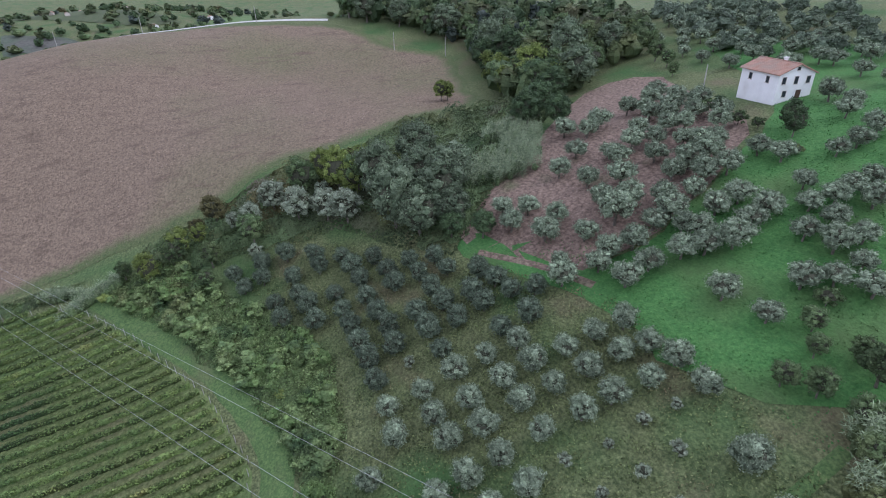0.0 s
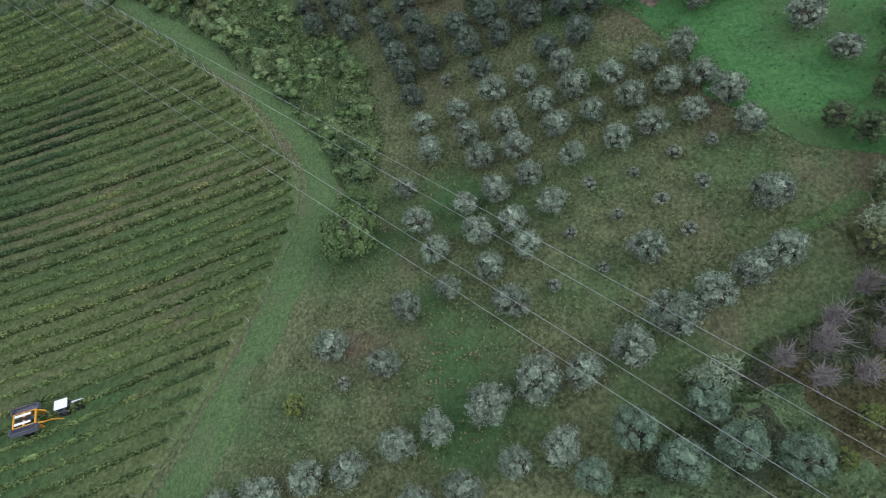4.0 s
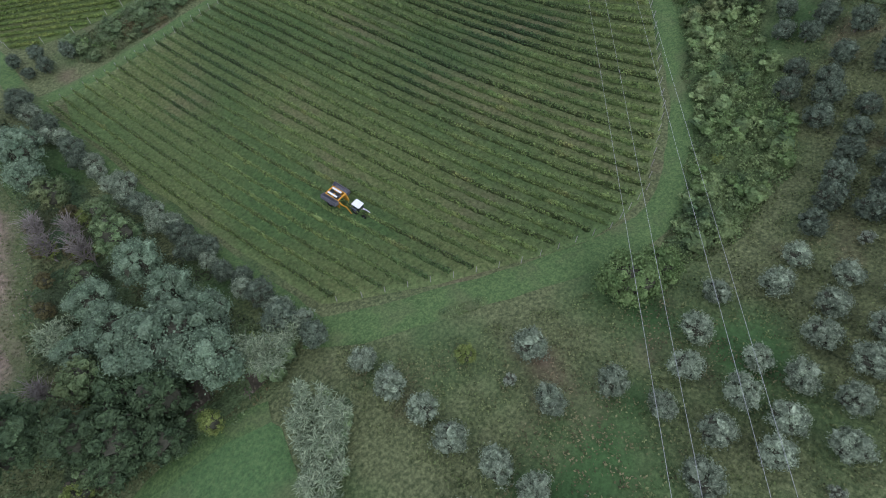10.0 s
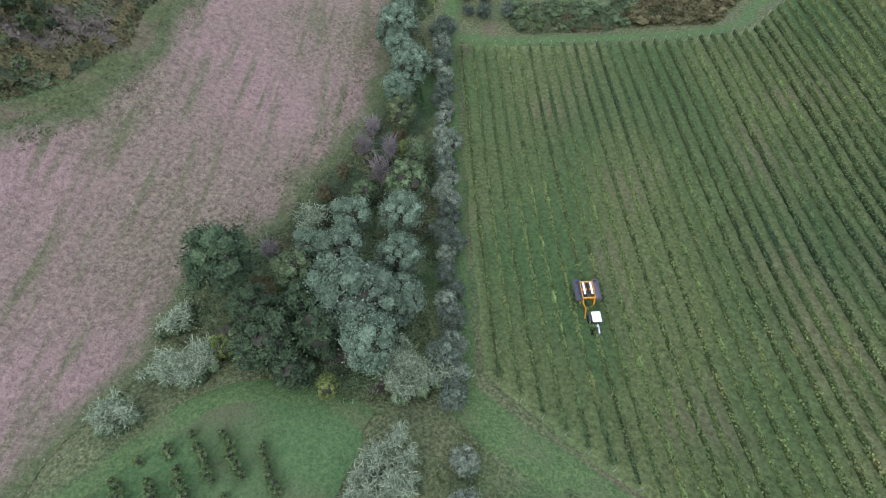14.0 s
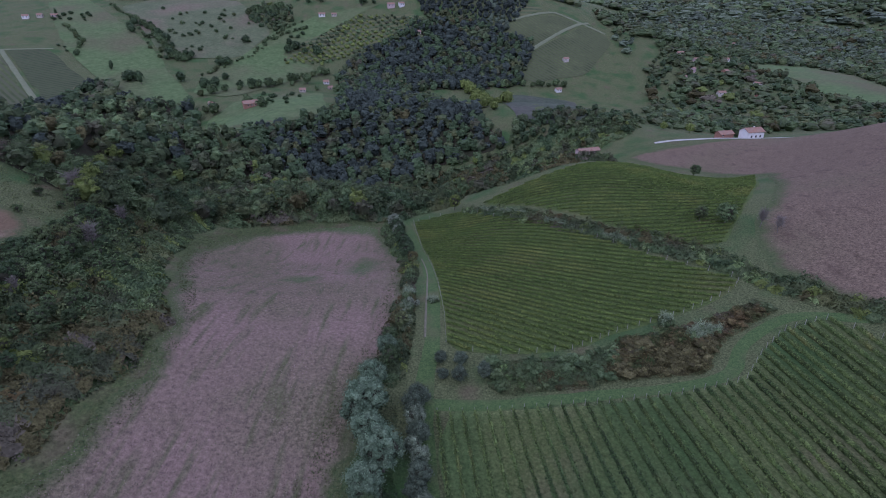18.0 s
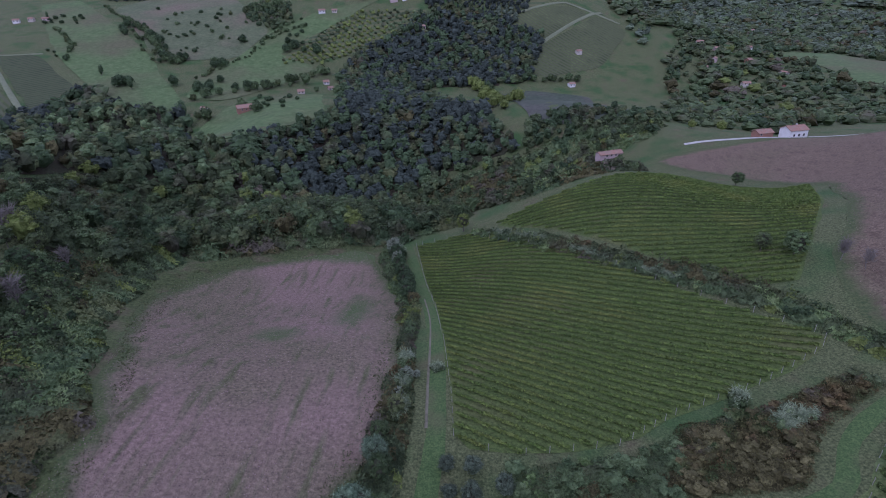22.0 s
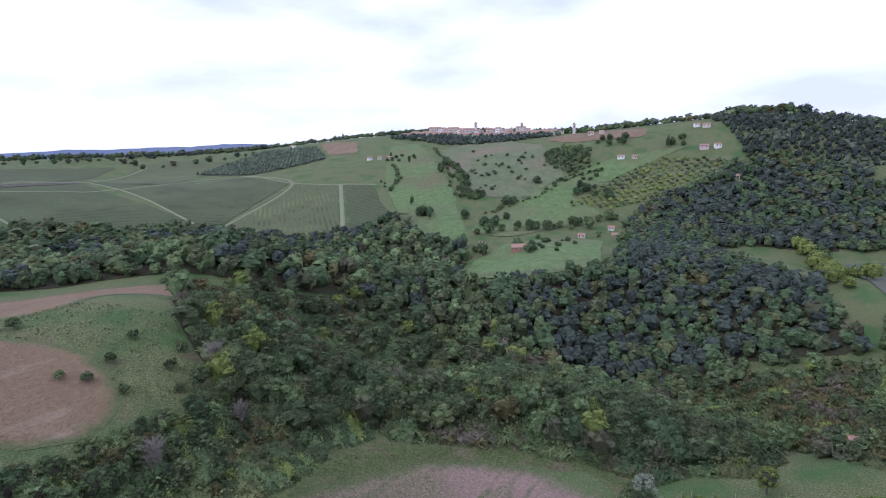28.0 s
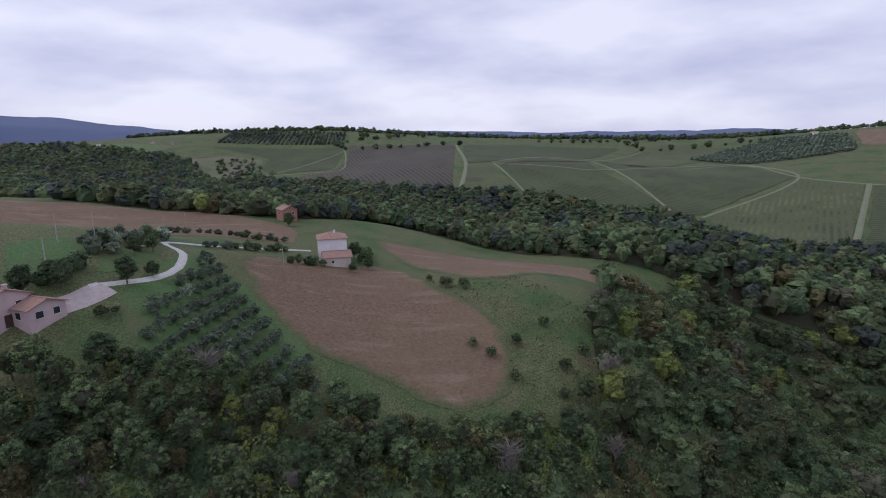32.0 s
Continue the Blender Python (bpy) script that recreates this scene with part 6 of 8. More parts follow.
M_FAR_TRACK = material("pale_grass_track", (0.150, 0.175, 0.100), (0.210, 0.225, 0.145), scale=0.3, bump=0.0)
FAR_FIELDS = [
    ("vineyard_slope", M_FAR_VINES, "dark far vineyard between pale tracks", [(-784, 468), (-687, 627), (-549, 603), (-468, 437), (-490, 425)]),
    ("vineyard_slope", M_FAR_VINES_LIGHT, "bright green far vineyard on slope", [(-538, 599), (-479, 618), (-355, 486), (-388, 430), (-460, 436)]),
    ("vineyard_slope", M_FAR_VINES, "green far vineyard beside pasture", [(-470, 621), (-432, 632), (-342, 548), (-348, 492)]),
    ("olive_slope", M_FAR_OLIVES, "far dark olive orchard in rows", [(-815, 640), (-900, 860), (-778, 884), (-630, 758), (-680, 640)]),
    ("pasture", M_PASTURE, "bright green far pasture below a town", [(-565, 843), (-531, 879), (-336, 665), (-231, 518), (-272, 516), (-341, 560), (-419, 640)]),
    ("pasture", M_DRY_PASTURE, "dry grassy far hillside", [(-450, 823), (-420, 940), (-300, 860), (-221, 740), (-240, 665), (-310, 640)]),
    ("pasture", M_PASTURE, "green far pasture under an orchard", [(-221, 740), (-174, 791), (-89, 822), (-116, 799), (-200, 690), (-150, 660), (-203, 541), (-245, 544), (-257, 615), (-240, 660)]),
    ("orchard", M_FAR_ORCHARD, "yellow-green far orchard in rows", [(-166, 763), (-50, 799), (-22, 784), (-97, 705), (-192, 665)]),
    ("tilled_slope", M_TILLED, "brown tilled field under the ridge", [(-300, 950), (-160, 905), (-155, 858), (-265, 865), (-310, 900)]),
    ("tilled_slope", M_TILLED, "brown tilled patch below the hill town", [(-800, 930), (-690, 905), (-600, 800), (-650, 785), (-760, 880)]),
    ("pasture", M_PASTURE, "green far pasture round a brick house", [(-165, 366), (-208, 477), (-195, 524), (-127, 578), (-102, 473), (-151, 390)]),
    ("vineyard_slope", M_FAR_VINES_LIGHT, "far green vineyard on a rounded hill", [(61, 780), (108, 819), (154, 838), (178, 826), (86, 730), (75, 746)]),
    ("vineyard_slope", M_FAR_VINES_LIGHT, "far green vineyard round a hut", [(74, 705), (88, 724), (187, 824), (215, 810), (217, 787), (170, 709), (96, 677)]),
    ("vineyard_slope", M_FAR_VINES_LIGHT, "far light green vineyard under the hilltop", [(24, 842), (69, 859), (91, 804), (62, 787)]),
    ("vineyard_slope", M_FAR_ORCHARD, "far brownish vineyard under the ridge", [(75, 852), (135, 852), (98, 812)]),
    ("fallow_field", M_GREY_FIELD, "grey-green far fallow field", [(34, 617), (76, 646), (139, 639), (150, 560), (138, 453), (103, 410), (54, 430)]),
    ("pasture", M_PASTURE, "far green strip of pasture", GREEN_STRIP),
    ("fallow_field", M_GREY_FIELD, "grey-green far fields beyond a crest", [(768, 285), (732, 205), (621, 111), (560, 130), (653, 248)]),
    ("vineyard_slope", M_FAR_VINES, "far striped fields beyond a crest", [(1242, 460), (1180, 300), (786, 90), (768, 139), (870, 319)]),
    ("pasture", M_PASTURE, "far pasture beyond a crest", [(600, 60), (760, 80), (880, 20), (760, -60), (600, -40)]),
    ("pasture", M_CLEARING, "green garden meadow by a road", [(-132, 58), (-137, 55), (-151, 50), (-158, 62), (-145, 69), (-135, 66)]),
    ("pasture", M_CLEARING, "green garden meadow by a drive", [(-137, 73), (-153, 81), (-158, 78), (-146, 70)]),
    ("vineyard_slope", M_BROWN_VINES, "brownish far vineyard with straight rows", [(-1093, 97), (-1027, 298), (-567, 220), (-586, 183), (-655, 125), (-719, 67), (-764, 17), (-822, 82), (-937, 99)]),
    ("vineyard_slope", M_FAR_VINES, "dark green far vineyard under a ridge", [(-1071, -158), (-1076, 78), (-1028, 91), (-851, 78), (-853, -12), (-910, -40), (-985, -36), (-1029, -80)]),
    ("meadow", M_DRY_PASTURE, "pale dry far meadow between woods", [(-936, -175), (-997, -111), (-980, -46), (-942, -42), (-887, -60), (-733, -34), (-676, -79), (-570, -67), (-738, -119), (-879, -100)]),
    ("pasture", M_PASTURE, "green far field near the skyline", [(-1300, -500), (-1058, -375), (-1072, -198), (-948, -248), (-939, -351), (-889, -402), (-1000, -560)]),
    ("vineyard_slope", M_FAR_VINES_LIGHT, "small green far vineyard beside a track", [(-716, 262), (-712, 294), (-572, 292), (-568, 234)]),
    ("vineyard_slope", M_FAR_VINES, "dark green far vineyard below a grassy track", [(-711, 306), (-762, 450), (-667, 427), (-485, 425), (-475, 410), (-512, 324), (-568, 299)]),
    ("vineyard_slope", M_BROWN_VINES, "small brownish far vineyard between tracks", [(-727, 322), (-784, 389), (-809, 466), (-769, 452), (-716, 308)]),
    ("vineyard_slope", M_FAR_VINES_LIGHT, "green far vineyard reaching up to a villa", [(-799, 490), (-958, 624), (-1007, 720), (-888, 760), (-822, 690), (-737, 568), (-690, 480)]),
    ("vineyard_slope", M_FAR_VINES, "green far vineyard along the skyline", [(-1021, 312), (-997, 570), (-995, 610), (-846, 490), (-806, 395), (-735, 300), (-730, 262)]),
]
for name, mat, label, outline in FAR_FIELDS:
    wide = max(p[0] for p in outline) - min(p[0] for p in outline)
    field(name, outline, mat, label, "field", 0.5 if wide > 60 else 0.1, 16.0 if wide > 60 else 4.0, 1.5)

for line, w in (([(-785, 466), (-960, 645)], 5), ([(-786, 465), (-640, 446), (-488, 422)], 6), ([(-681, 630), (-543, 602), (-462, 436)], 6), ([(-475, 620), (-352, 487)], 8), ([(-784, 370), (-786, 466)], 5), ([(-683, 555), (-675, 634), (-543, 602), (-429, 636)], 5), ([(-1015, 298), (-735, 265), (-570, 228)], 9), ([(-722, 300), (-562, 300)], 5),
                ([(72, 708), (86, 727), (182, 828), (196, 832)], 8), ([(58, 783), (96, 812), (140, 842), (160, 842), (215, 814)], 7), ([(-850, -6), (-1050, 98)], 5), ([(-727, 299), (-803, 395), (-822, 475)], 6), ([(-710, 318), (-687, 388), (-672, 428), (-717, 556), (-703, 632)], 5), ([(-828, -32), (-824, 41), (-813, 91), (-939, 96), (-1072, 89)], 5)):
    ribbon("field_track", line, w * 0.6, M_FAR_TRACK, "pale grassy track between far vineyards", "track", 0.9, 14.0)

# roads
ribbon("gravel_road", [(-210, 112), (-203, 99.5), (-190, 88.5), (-178, 79), (-171, 76), (-167, 80), (-163, 83.6), (-152, 85.8), (-143.4, 84), (-138, 80), (-133, 74)], 2.0, M_GRAVEL, "white gravel road bending past a farm", "road", 0.25)
ribbon("gravel_road", [(276, 170), (276, 103), (275, 54), (277, 10), (262, -36)], 3.0, M_GRAVEL, "white gravel road along a crest", "road", 0.4)
ribbon("gravel_road", [(262, 280), (222, 318), (190, 343), (172, 352), (130, 358)], 3.0, M_GRAVEL, "pale road to a farm beside a ploughed field", "road", 0.4)
ribbon("drive", [(-134, 77), (-128, 74), (-124, 70)], 6.0, material("paved_drive", (0.36, 0.30, 0.29), (0.46, 0.40, 0.38), scale=1.0, bump=0.2), "pale paved drive in front of a villa", "drive", 0.25)


def far_trees(name, spots, seed, tall, spread, leaf, label, category="tree"):
    """Single far trees, each a thing of its own, sharing one shape."""
    rng = np.random.RandomState(seed)
    blobs = [(0, 0, tall * 0.55, spread * 0.75, spread * 0.75, tall * 0.42)]
    for k in range(5):
        a = k * 1.3
        blobs.append((spread * 0.5 * math.cos(a), spread * 0.5 * math.sin(a), tall * rng.uniform(0.35, 0.75), spread * 0.45, spread * 0.45, tall * 0.22))
    c, d = ball_points(rng, blobs, 170, 0.8, 0.3)
    root = base(name, label=label, category=category, z=0.0)
    part("crown", array_mesh("crown", *join_arrays(leaf_cards(rng, c, d, spread * 0.36, 0.7, 0.5), cores(blobs, 0.9, 2, 0.16)), leaf), root)
    part("trunk", array_mesh("trunk", *tube([(0, 0, -0.5), (0, 0, tall * 0.5)], [0.35, 0.2], 5), M_BARK), root)
    plant([root], spots, seed, 0.6, 1.3)


far_rng = random.Random(77)
def strewn(x, y, dx, dy, n):
    return [(x + far_rng.uniform(-dx, dx), y + far_rng.uniform(-dy, dy)) for i in range(n)]


far_trees("far_tree", strewn(-319, 526, 14, 12, 4) + strewn(-308, 561, 10, 14, 4) + strewn(-234, 569, 12, 8, 4) + [(-248, 639), (-244, 642), (-252, 637)] + strewn(-300, 645, 14, 10, 6) + [(-317, 673), (-330, 690), (-344, 700)] + strewn(-381, 726, 10, 20, 5) + [(-244, 708)] + strewn(-116, 830, 16, 10, 5) + strewn(-194, 845, 20, 12, 7) + strewn(-31, 773, 12, 10, 5) + strewn(-230, 590, 40, 14, 6) + strewn(-170, 700, 24, 12, 8), 401, 8.0, 4.6, M_OAK, "dark round tree on far pasture")
def along(points, gap, sway=2.5):
    out = []
    for a, b in zip(points, points[1:]):
        n = max(1, int(math.dist(a, b) / gap))
        out += [(a[0] + (b[0] - a[0]) * i / n + far_rng.uniform(-sway, sway), a[1] + (b[1] - a[1]) * i / n + far_rng.uniform(-sway, sway)) for i in range(n)]
    return out


wood("field_trees", along([(-1050, 98), (-1112, 47), (-1187, 200)], 20, 14) + along([(-1068, 469), (-1079, 648), (-960, 645)], 22, 10) + along([(-960, 645), (-900, 860)], 20, 12) + along([(-1200, -120), (-1195, 330), (-1135, 520), (-1065, 790)], 13, 20) + along([(-1015, 298), (-1046, 101)], 24, 8), 86, 2.8, 34, 8.5, 5.5, DARK_MIX, "dark trees between far vineyards and along a crest", 0.4, 1.3, "trees")
far_trees("far_tree", along([(-401, 759), (-358, 716), (-335, 685), (-307, 651), (-286, 637)], 8) + strewn(-297, 645, 10, 9, 7) + [(-249, 638), (-245, 641), (-252, 642)] + strewn(-240, 795, 26, 20, 22) + along([(-231, 542), (-215, 557), (-192, 578), (-172, 601), (-158, 629), (-132, 656)], 8, 4) + along([(61, 660), (81, 671), (110, 672), (140, 679)], 7, 3), 411, 7.5, 4.2, M_BROAD, "dark tree in a far field hedge")
far_trees("far_bush", along([(-257, 603), (-240, 654), (-228, 672), (-216, 737), (-198, 769)], 5) + along([(-213, 720), (-209, 733), (-198, 741), (-186, 753), (-178, 761)], 4, 2) + along([(-469, 723), (-411, 663), (-395, 619)], 6) + along([(-467, 831), (-401, 759)], 9) + along([(-310, 640), (-380, 730)], 12, 8), 412, 3.6, 2.4, M_BROAD, "small dark bush in a far hedge", "bush")
far_trees("far_bush", [(-354, 789), (-349, 797), (-304, 812), (-284, 790), (-240, 710), (-287, 731), (-332, 716), (-256, 762), (-289, 765)] + strewn(-300, 740, 40, 30, 10), 413, 4.0, 2.2, M_BROAD, "single bush on far pasture", "bush")

far_trees("far_tree", along([(18, 650), (28, 623), (32, 560), (30, 501), (35, 465)], 6, 5), 415, 9.0, 4.4, M_YELLOWING, "yellow-green far poplar in a row", "poplar tree")
far_trees("far_bush", strewn(-340, 760, 50, 60, 12) + strewn(-280, 700, 40, 30, 10) + strewn(-210, 750, 30, 24, 9) + strewn(-160, 520, 24, 30, 14) + strewn(-420, 640, 24, 20, 5) + strewn(-480, 760, 26, 22, 12) + strewn(-700, -60, 60, 20, 8) + strewn(120, 560, 20, 40, 4), 402, 3.6, 2.6, M_OAK, "small dark bush on far hillside", "bush")
far_trees("far_cypress", [(-344, 590), (-346, 596), (-300, 560), (-120, 820), (-118, 816), (-560, 900), (-500, 760), (-800, 960), (-780, 966), (-760, 972), (-700, 985), (-690, 990)], 403, 13.0, 2.4, M_OAK, "tall dark far cypress", "cypress tree")
far_trees("far_tree", [(-135, 588), (-112, 575), (-86, 570), (-40, 520), (40, 690), (45, 660), (38, 640), (36, 625), (-150, 610), (-164, 600), (-215, 500), (-205, 495), (-178, 505), (-160, 487)] + strewn(-1262, -100, 30, 120, 10) + strewn(-1240, 300, 20, 120, 8), 404, 8.0, 4.2, M_BROAD, "green tree among far houses")
far_trees("far_tree", strewn(48, 520, 9, 40, 9) + [(150, 398), (166, 392), (196, 372)], 405, 9.0, 4.6, M_YELLOWING, "yellow-green far poplar tree on slope", "poplar tree")
far_trees("far_tree", strewn(620, 40, 120, 60, 14) + strewn(760, 180, 120, 60, 16) + strewn(900, 60, 160, 80, 14) + strewn(560, 170, 60, 40, 8), 406, 7.0, 5.0, M_OAK, "dark far tree in valley beyond a crest")
far_trees("far_bush", [(266 + far_rng.uniform(-3, 3), -38 - 3 * i) for i in range(6)] + [(284, 20 + 7 * i) for i in range(14)], 407, 2.0, 1.8, M_BROAD, "small bush beside a crest road", "bush")

FAR_ORCHARD = [(-193, 662), (-178, 692), (-160, 741), (-136, 773), (-109, 793), (-44, 790), (-38, 785), (-76, 738), (-115, 702), (-141, 668)]
wood("orchard_trees", [(-150 + 5.6 * i - 4.6 * j + far_rng.uniform(-1, 1), 640 + 5.6 * i + 4.8 * j + far_rng.uniform(-1, 1)) for i in range(-14, 40) for j in range(-20, 30) if inside(-150 + 5.6 * i - 4.6 * j, 640 + 5.6 * i + 4.8 * j, FAR_ORCHARD)], 87, 1.0, 12, 4.2, 2.9, [(M_YELLOWING, 3.0), (M_BROAD, 1.0), (M_WOODS, 2.0)], "yellow-green fruit trees in rows on far slope", 0.7, 1.2, "orchard", 2)
wood("far_scrub", scatter([(-273, 802), (-255, 836), (-210, 819), (-203, 784), (-214, 741), (-248, 763)], 6.5, 88), 88, 1.4, 10, 6.0, 4.0, WOOD_MIX, "triangular scrub wood on far hillside", 0.5, 1.2, sub=2)
wood("far_olive_orchard", [(-900 + 8.5 * i, 630 + 8.5 * j) for i in range(36) for j in range(32) if inside(-900 + 8.5 * i, 630 + 8.5 * j, [(-815, 640), (-900, 860), (-778, 884), (-630, 758), (-680, 640)])], 89, 1.4, 6, 5.0, 3.7, M_OLIVE_DARK, "dark olive trees in rows below a ridge", 0.8, 1.15, "olive trees", 1)
wood("slope_olives", scatter([(-85, 925), (60, 935), (125, 895), (95, 815), (70, 770), (20, 772), (-30, 785), (-55, 860)], 7.0, 90), 90, 1.4, 8, 7.0, 3.9, [(M_OLIVE_DARK, 2.0), (M_HAZE_OAK, 4.0), (M_WOODS, 1.0)], "trees and olives on a far hill flank", 0.5, 1.25, "trees", 1)
wood("town_olives", scatter([(-640, 935), (-600, 962), (-508, 958), (-442, 962), (-347, 980), (-300, 955), (-345, 925), (-394, 890), (-470, 870), (-540, 905)], 8.0, 91), 91, 1.5, 8, 8.0, 4.6, [(M_OLIVE_DARK, 1.0), (M_HAZE_OAK, 3.0)], "dark trees and olives below a hill town", 0.6, 1.2, "trees", 1)
wood("slope_olives", scatter([(-560, -60), (-600, 20), (-760, -60), (-960, -120), (-980, -60), (-800, 10), (-660, 60), (-580, 100)], 15.0, 92), 92, 2.0, 6, 5.0, 5.0, DARK_MIX, "bushes and small trees on a far valley side", 0.4, 1.1, "scrub", 1)

wood("garden_olives", scatter([(-147, 66), (-159, 62), (-178, 69), (-180, 74), (-166, 77), (-151, 77), (-143, 70)], 4.4, 93), 93, 0.4, 110, 3.6, 2.1, [(M_OLIVE, 2.0), (M_OLIVE_DARK, 3.0)], "grey-green olives and shrubs in a garden", 0.6, 1.2, "olive trees")
wood("roadside_hedge", along([(-246, 52), (-236, 70), (-225, 86), (-222, 104)], 3.0, 1.2) + along([(-182, 84), (-206, 106)], 3.6, 1.0), 94, 0.5, 60, 2.6, 1.7, [(M_BROAD, 2.0), (M_OLIVE_DARK, 2.0)], "low hedge of shrubs along a farm road", 0.6, 1.2, "hedge")
wood("farmyard_shrubs", along([(-216, 131), (-206, 133), (-198, 131)], 2.4, 1.5) + along([(-190, 118), (-185, 112), (-183, 107)], 2.2, 1.2) + along([(-132, 66), (-136, 68), (-139, 71)], 2.0, 1.4), 95, 0.5, 80, 3.6, 2.0, [(M_BROAD, 2.0), (M_OAK, 2.0)], "dark shrubs round a farmyard", 0.7, 1.2, "shrubs")
wood("ridge_orchard", [(-1111 - 9 * i + far_rng.uniform(-1, 1), -150 + 9 * k) for i in range(15) for k in range(27)], 96, 1.8, 6, 5.0, 4.0, [(M_OLIVE_DARK, 2.0), (M_HAZE_OAK, 3.0)], "rows of dark orchard trees on a ridge", 0.7, 1.2, "orchard", 1)

# far mountains and low country along the horizon, the haze painted in as blue
M_HAZE_BLUE = material("haze_blue_mountain", (0.100, 0.128, 0.215), (0.125, 0.155, 0.250), scale=0.002, bump=0.0)
def mountains(name, first, last, distance, profile, label, depth=500.0):
    vs, fs, n = [], [], 90
    for i in range(n + 1):
        t = i / n
        a = radians(first + (last - first) * t)
        top = profile(t) + 14 * noise.noise(Vector((t * 14, first, 0))) + 6 * noise.noise(Vector((t * 45, first, 2)))
        for r, z in ((distance - depth, -60), (distance - depth * 0.5, top * 0.55), (distance, top), (distance + depth * 0.4, -60)):
            vs.append((math.sin(a) * r, 130 + math.cos(a) * r, z))
    for i in range(n):
        for k in range(3):
            p = i * 4 + k
            fs.append((p, p + 4, p + 5, p + 1))
    return tagged(new(name, array_mesh(name, vs, fs, M_HAZE_BLUE, True)), label, "mountains", kind="structure")


mountains("backdrop_mountains", -128, -84, 4200, lambda t: 175 - 130 * t + 30 * math.sin(t * 9), "distant mountain range on the horizon in painted haze blue")
mountains("backdrop_hills", -92, -28, 4000, lambda t: 74 + 7 * math.sin(t * 13), "low distant hills on the horizon in painted haze blue")
mountains("backdrop_hills", 8, 60, 4000, lambda t: 50 + 14 * math.sin(t * 7), "low distant country on the horizon in painted haze blue")

# ---- buildings ----
M_TILES = material("terracotta_tiles", (0.27, 0.15, 0.11), (0.40, 0.25, 0.20), scale=1.2, bump=0.7, fine=5.0, third=(0.30, 0.22, 0.18), third_scale=0.4)
M_WHITE_WALL = material("white_render", (0.72, 0.70, 0.71), (0.84, 0.82, 0.83), scale=0.5, bump=0.15, fine=6.0, third=(0.62, 0.59, 0.58), third_scale=0.25, third_at=0.6)
M_CREAM_WALL = material("cream_render", (0.52, 0.46, 0.42), (0.64, 0.58, 0.53), scale=0.5, bump=0.15, fine=6.0, third=(0.46, 0.40, 0.36), third_scale=0.25)
M_PINK_WALL = material("pink_render", (0.48, 0.36, 0.37), (0.58, 0.46, 0.46), scale=0.5, bump=0.15, fine=6.0)
M_BRICK_WALL = material("old_brick", (0.28, 0.14, 0.10), (0.40, 0.23, 0.18), scale=1.5, bump=0.5, fine=6.0)
M_STONE_WALL = material("pale_stone", (0.50, 0.45, 0.41), (0.66, 0.60, 0.56), scale=0.3, bump=0.2)
M_GLASS = material("dark_window_glass", (0.025, 0.028, 0.035), (0.04, 0.045, 0.055), scale=1.0, rough=0.15, spec=0.5, bump=0)
M_SHUTTER = material("brown_shutter", (0.07, 0.045, 0.035), (0.11, 0.07, 0.05), scale=3.0, bump=0.2)
M_IRON = material("dark_iron", (0.05, 0.05, 0.055), (0.09, 0.09, 0.095), scale=4.0, bump=0.1, rough=0.6)


def box(bm, x0, x1, y0, y1, z0, z1):
    vs = [bm.verts.new(p) for p in ((x0, y0, z0), (x1, y0, z0), (x1, y1, z0), (x0, y1, z0), (x0, y0, z1), (x1, y0, z1), (x1, y1, z1), (x0, y1, z1))]
    for q in ((3, 2, 1, 0), (4, 5, 6, 7), (0, 1, 5, 4), (1, 2, 6, 5), (2, 3, 7, 6), (3, 0, 4, 7)):
        bm.faces.new([vs[i] for i in q])


def solid(name, boxes, material, bevel=0.0):
    bm = bmesh.new()
    for b in boxes:
        box(bm, *b)
    if bevel:
        bmesh.ops.bevel(bm, geom=bm.edges[:], offset=bevel, segments=2, affect="EDGES")
    me = bpy.data.meshes.new(name)
    bm.to_mesh(me)
    bm.free()
    me.materials.append(material)
    return me


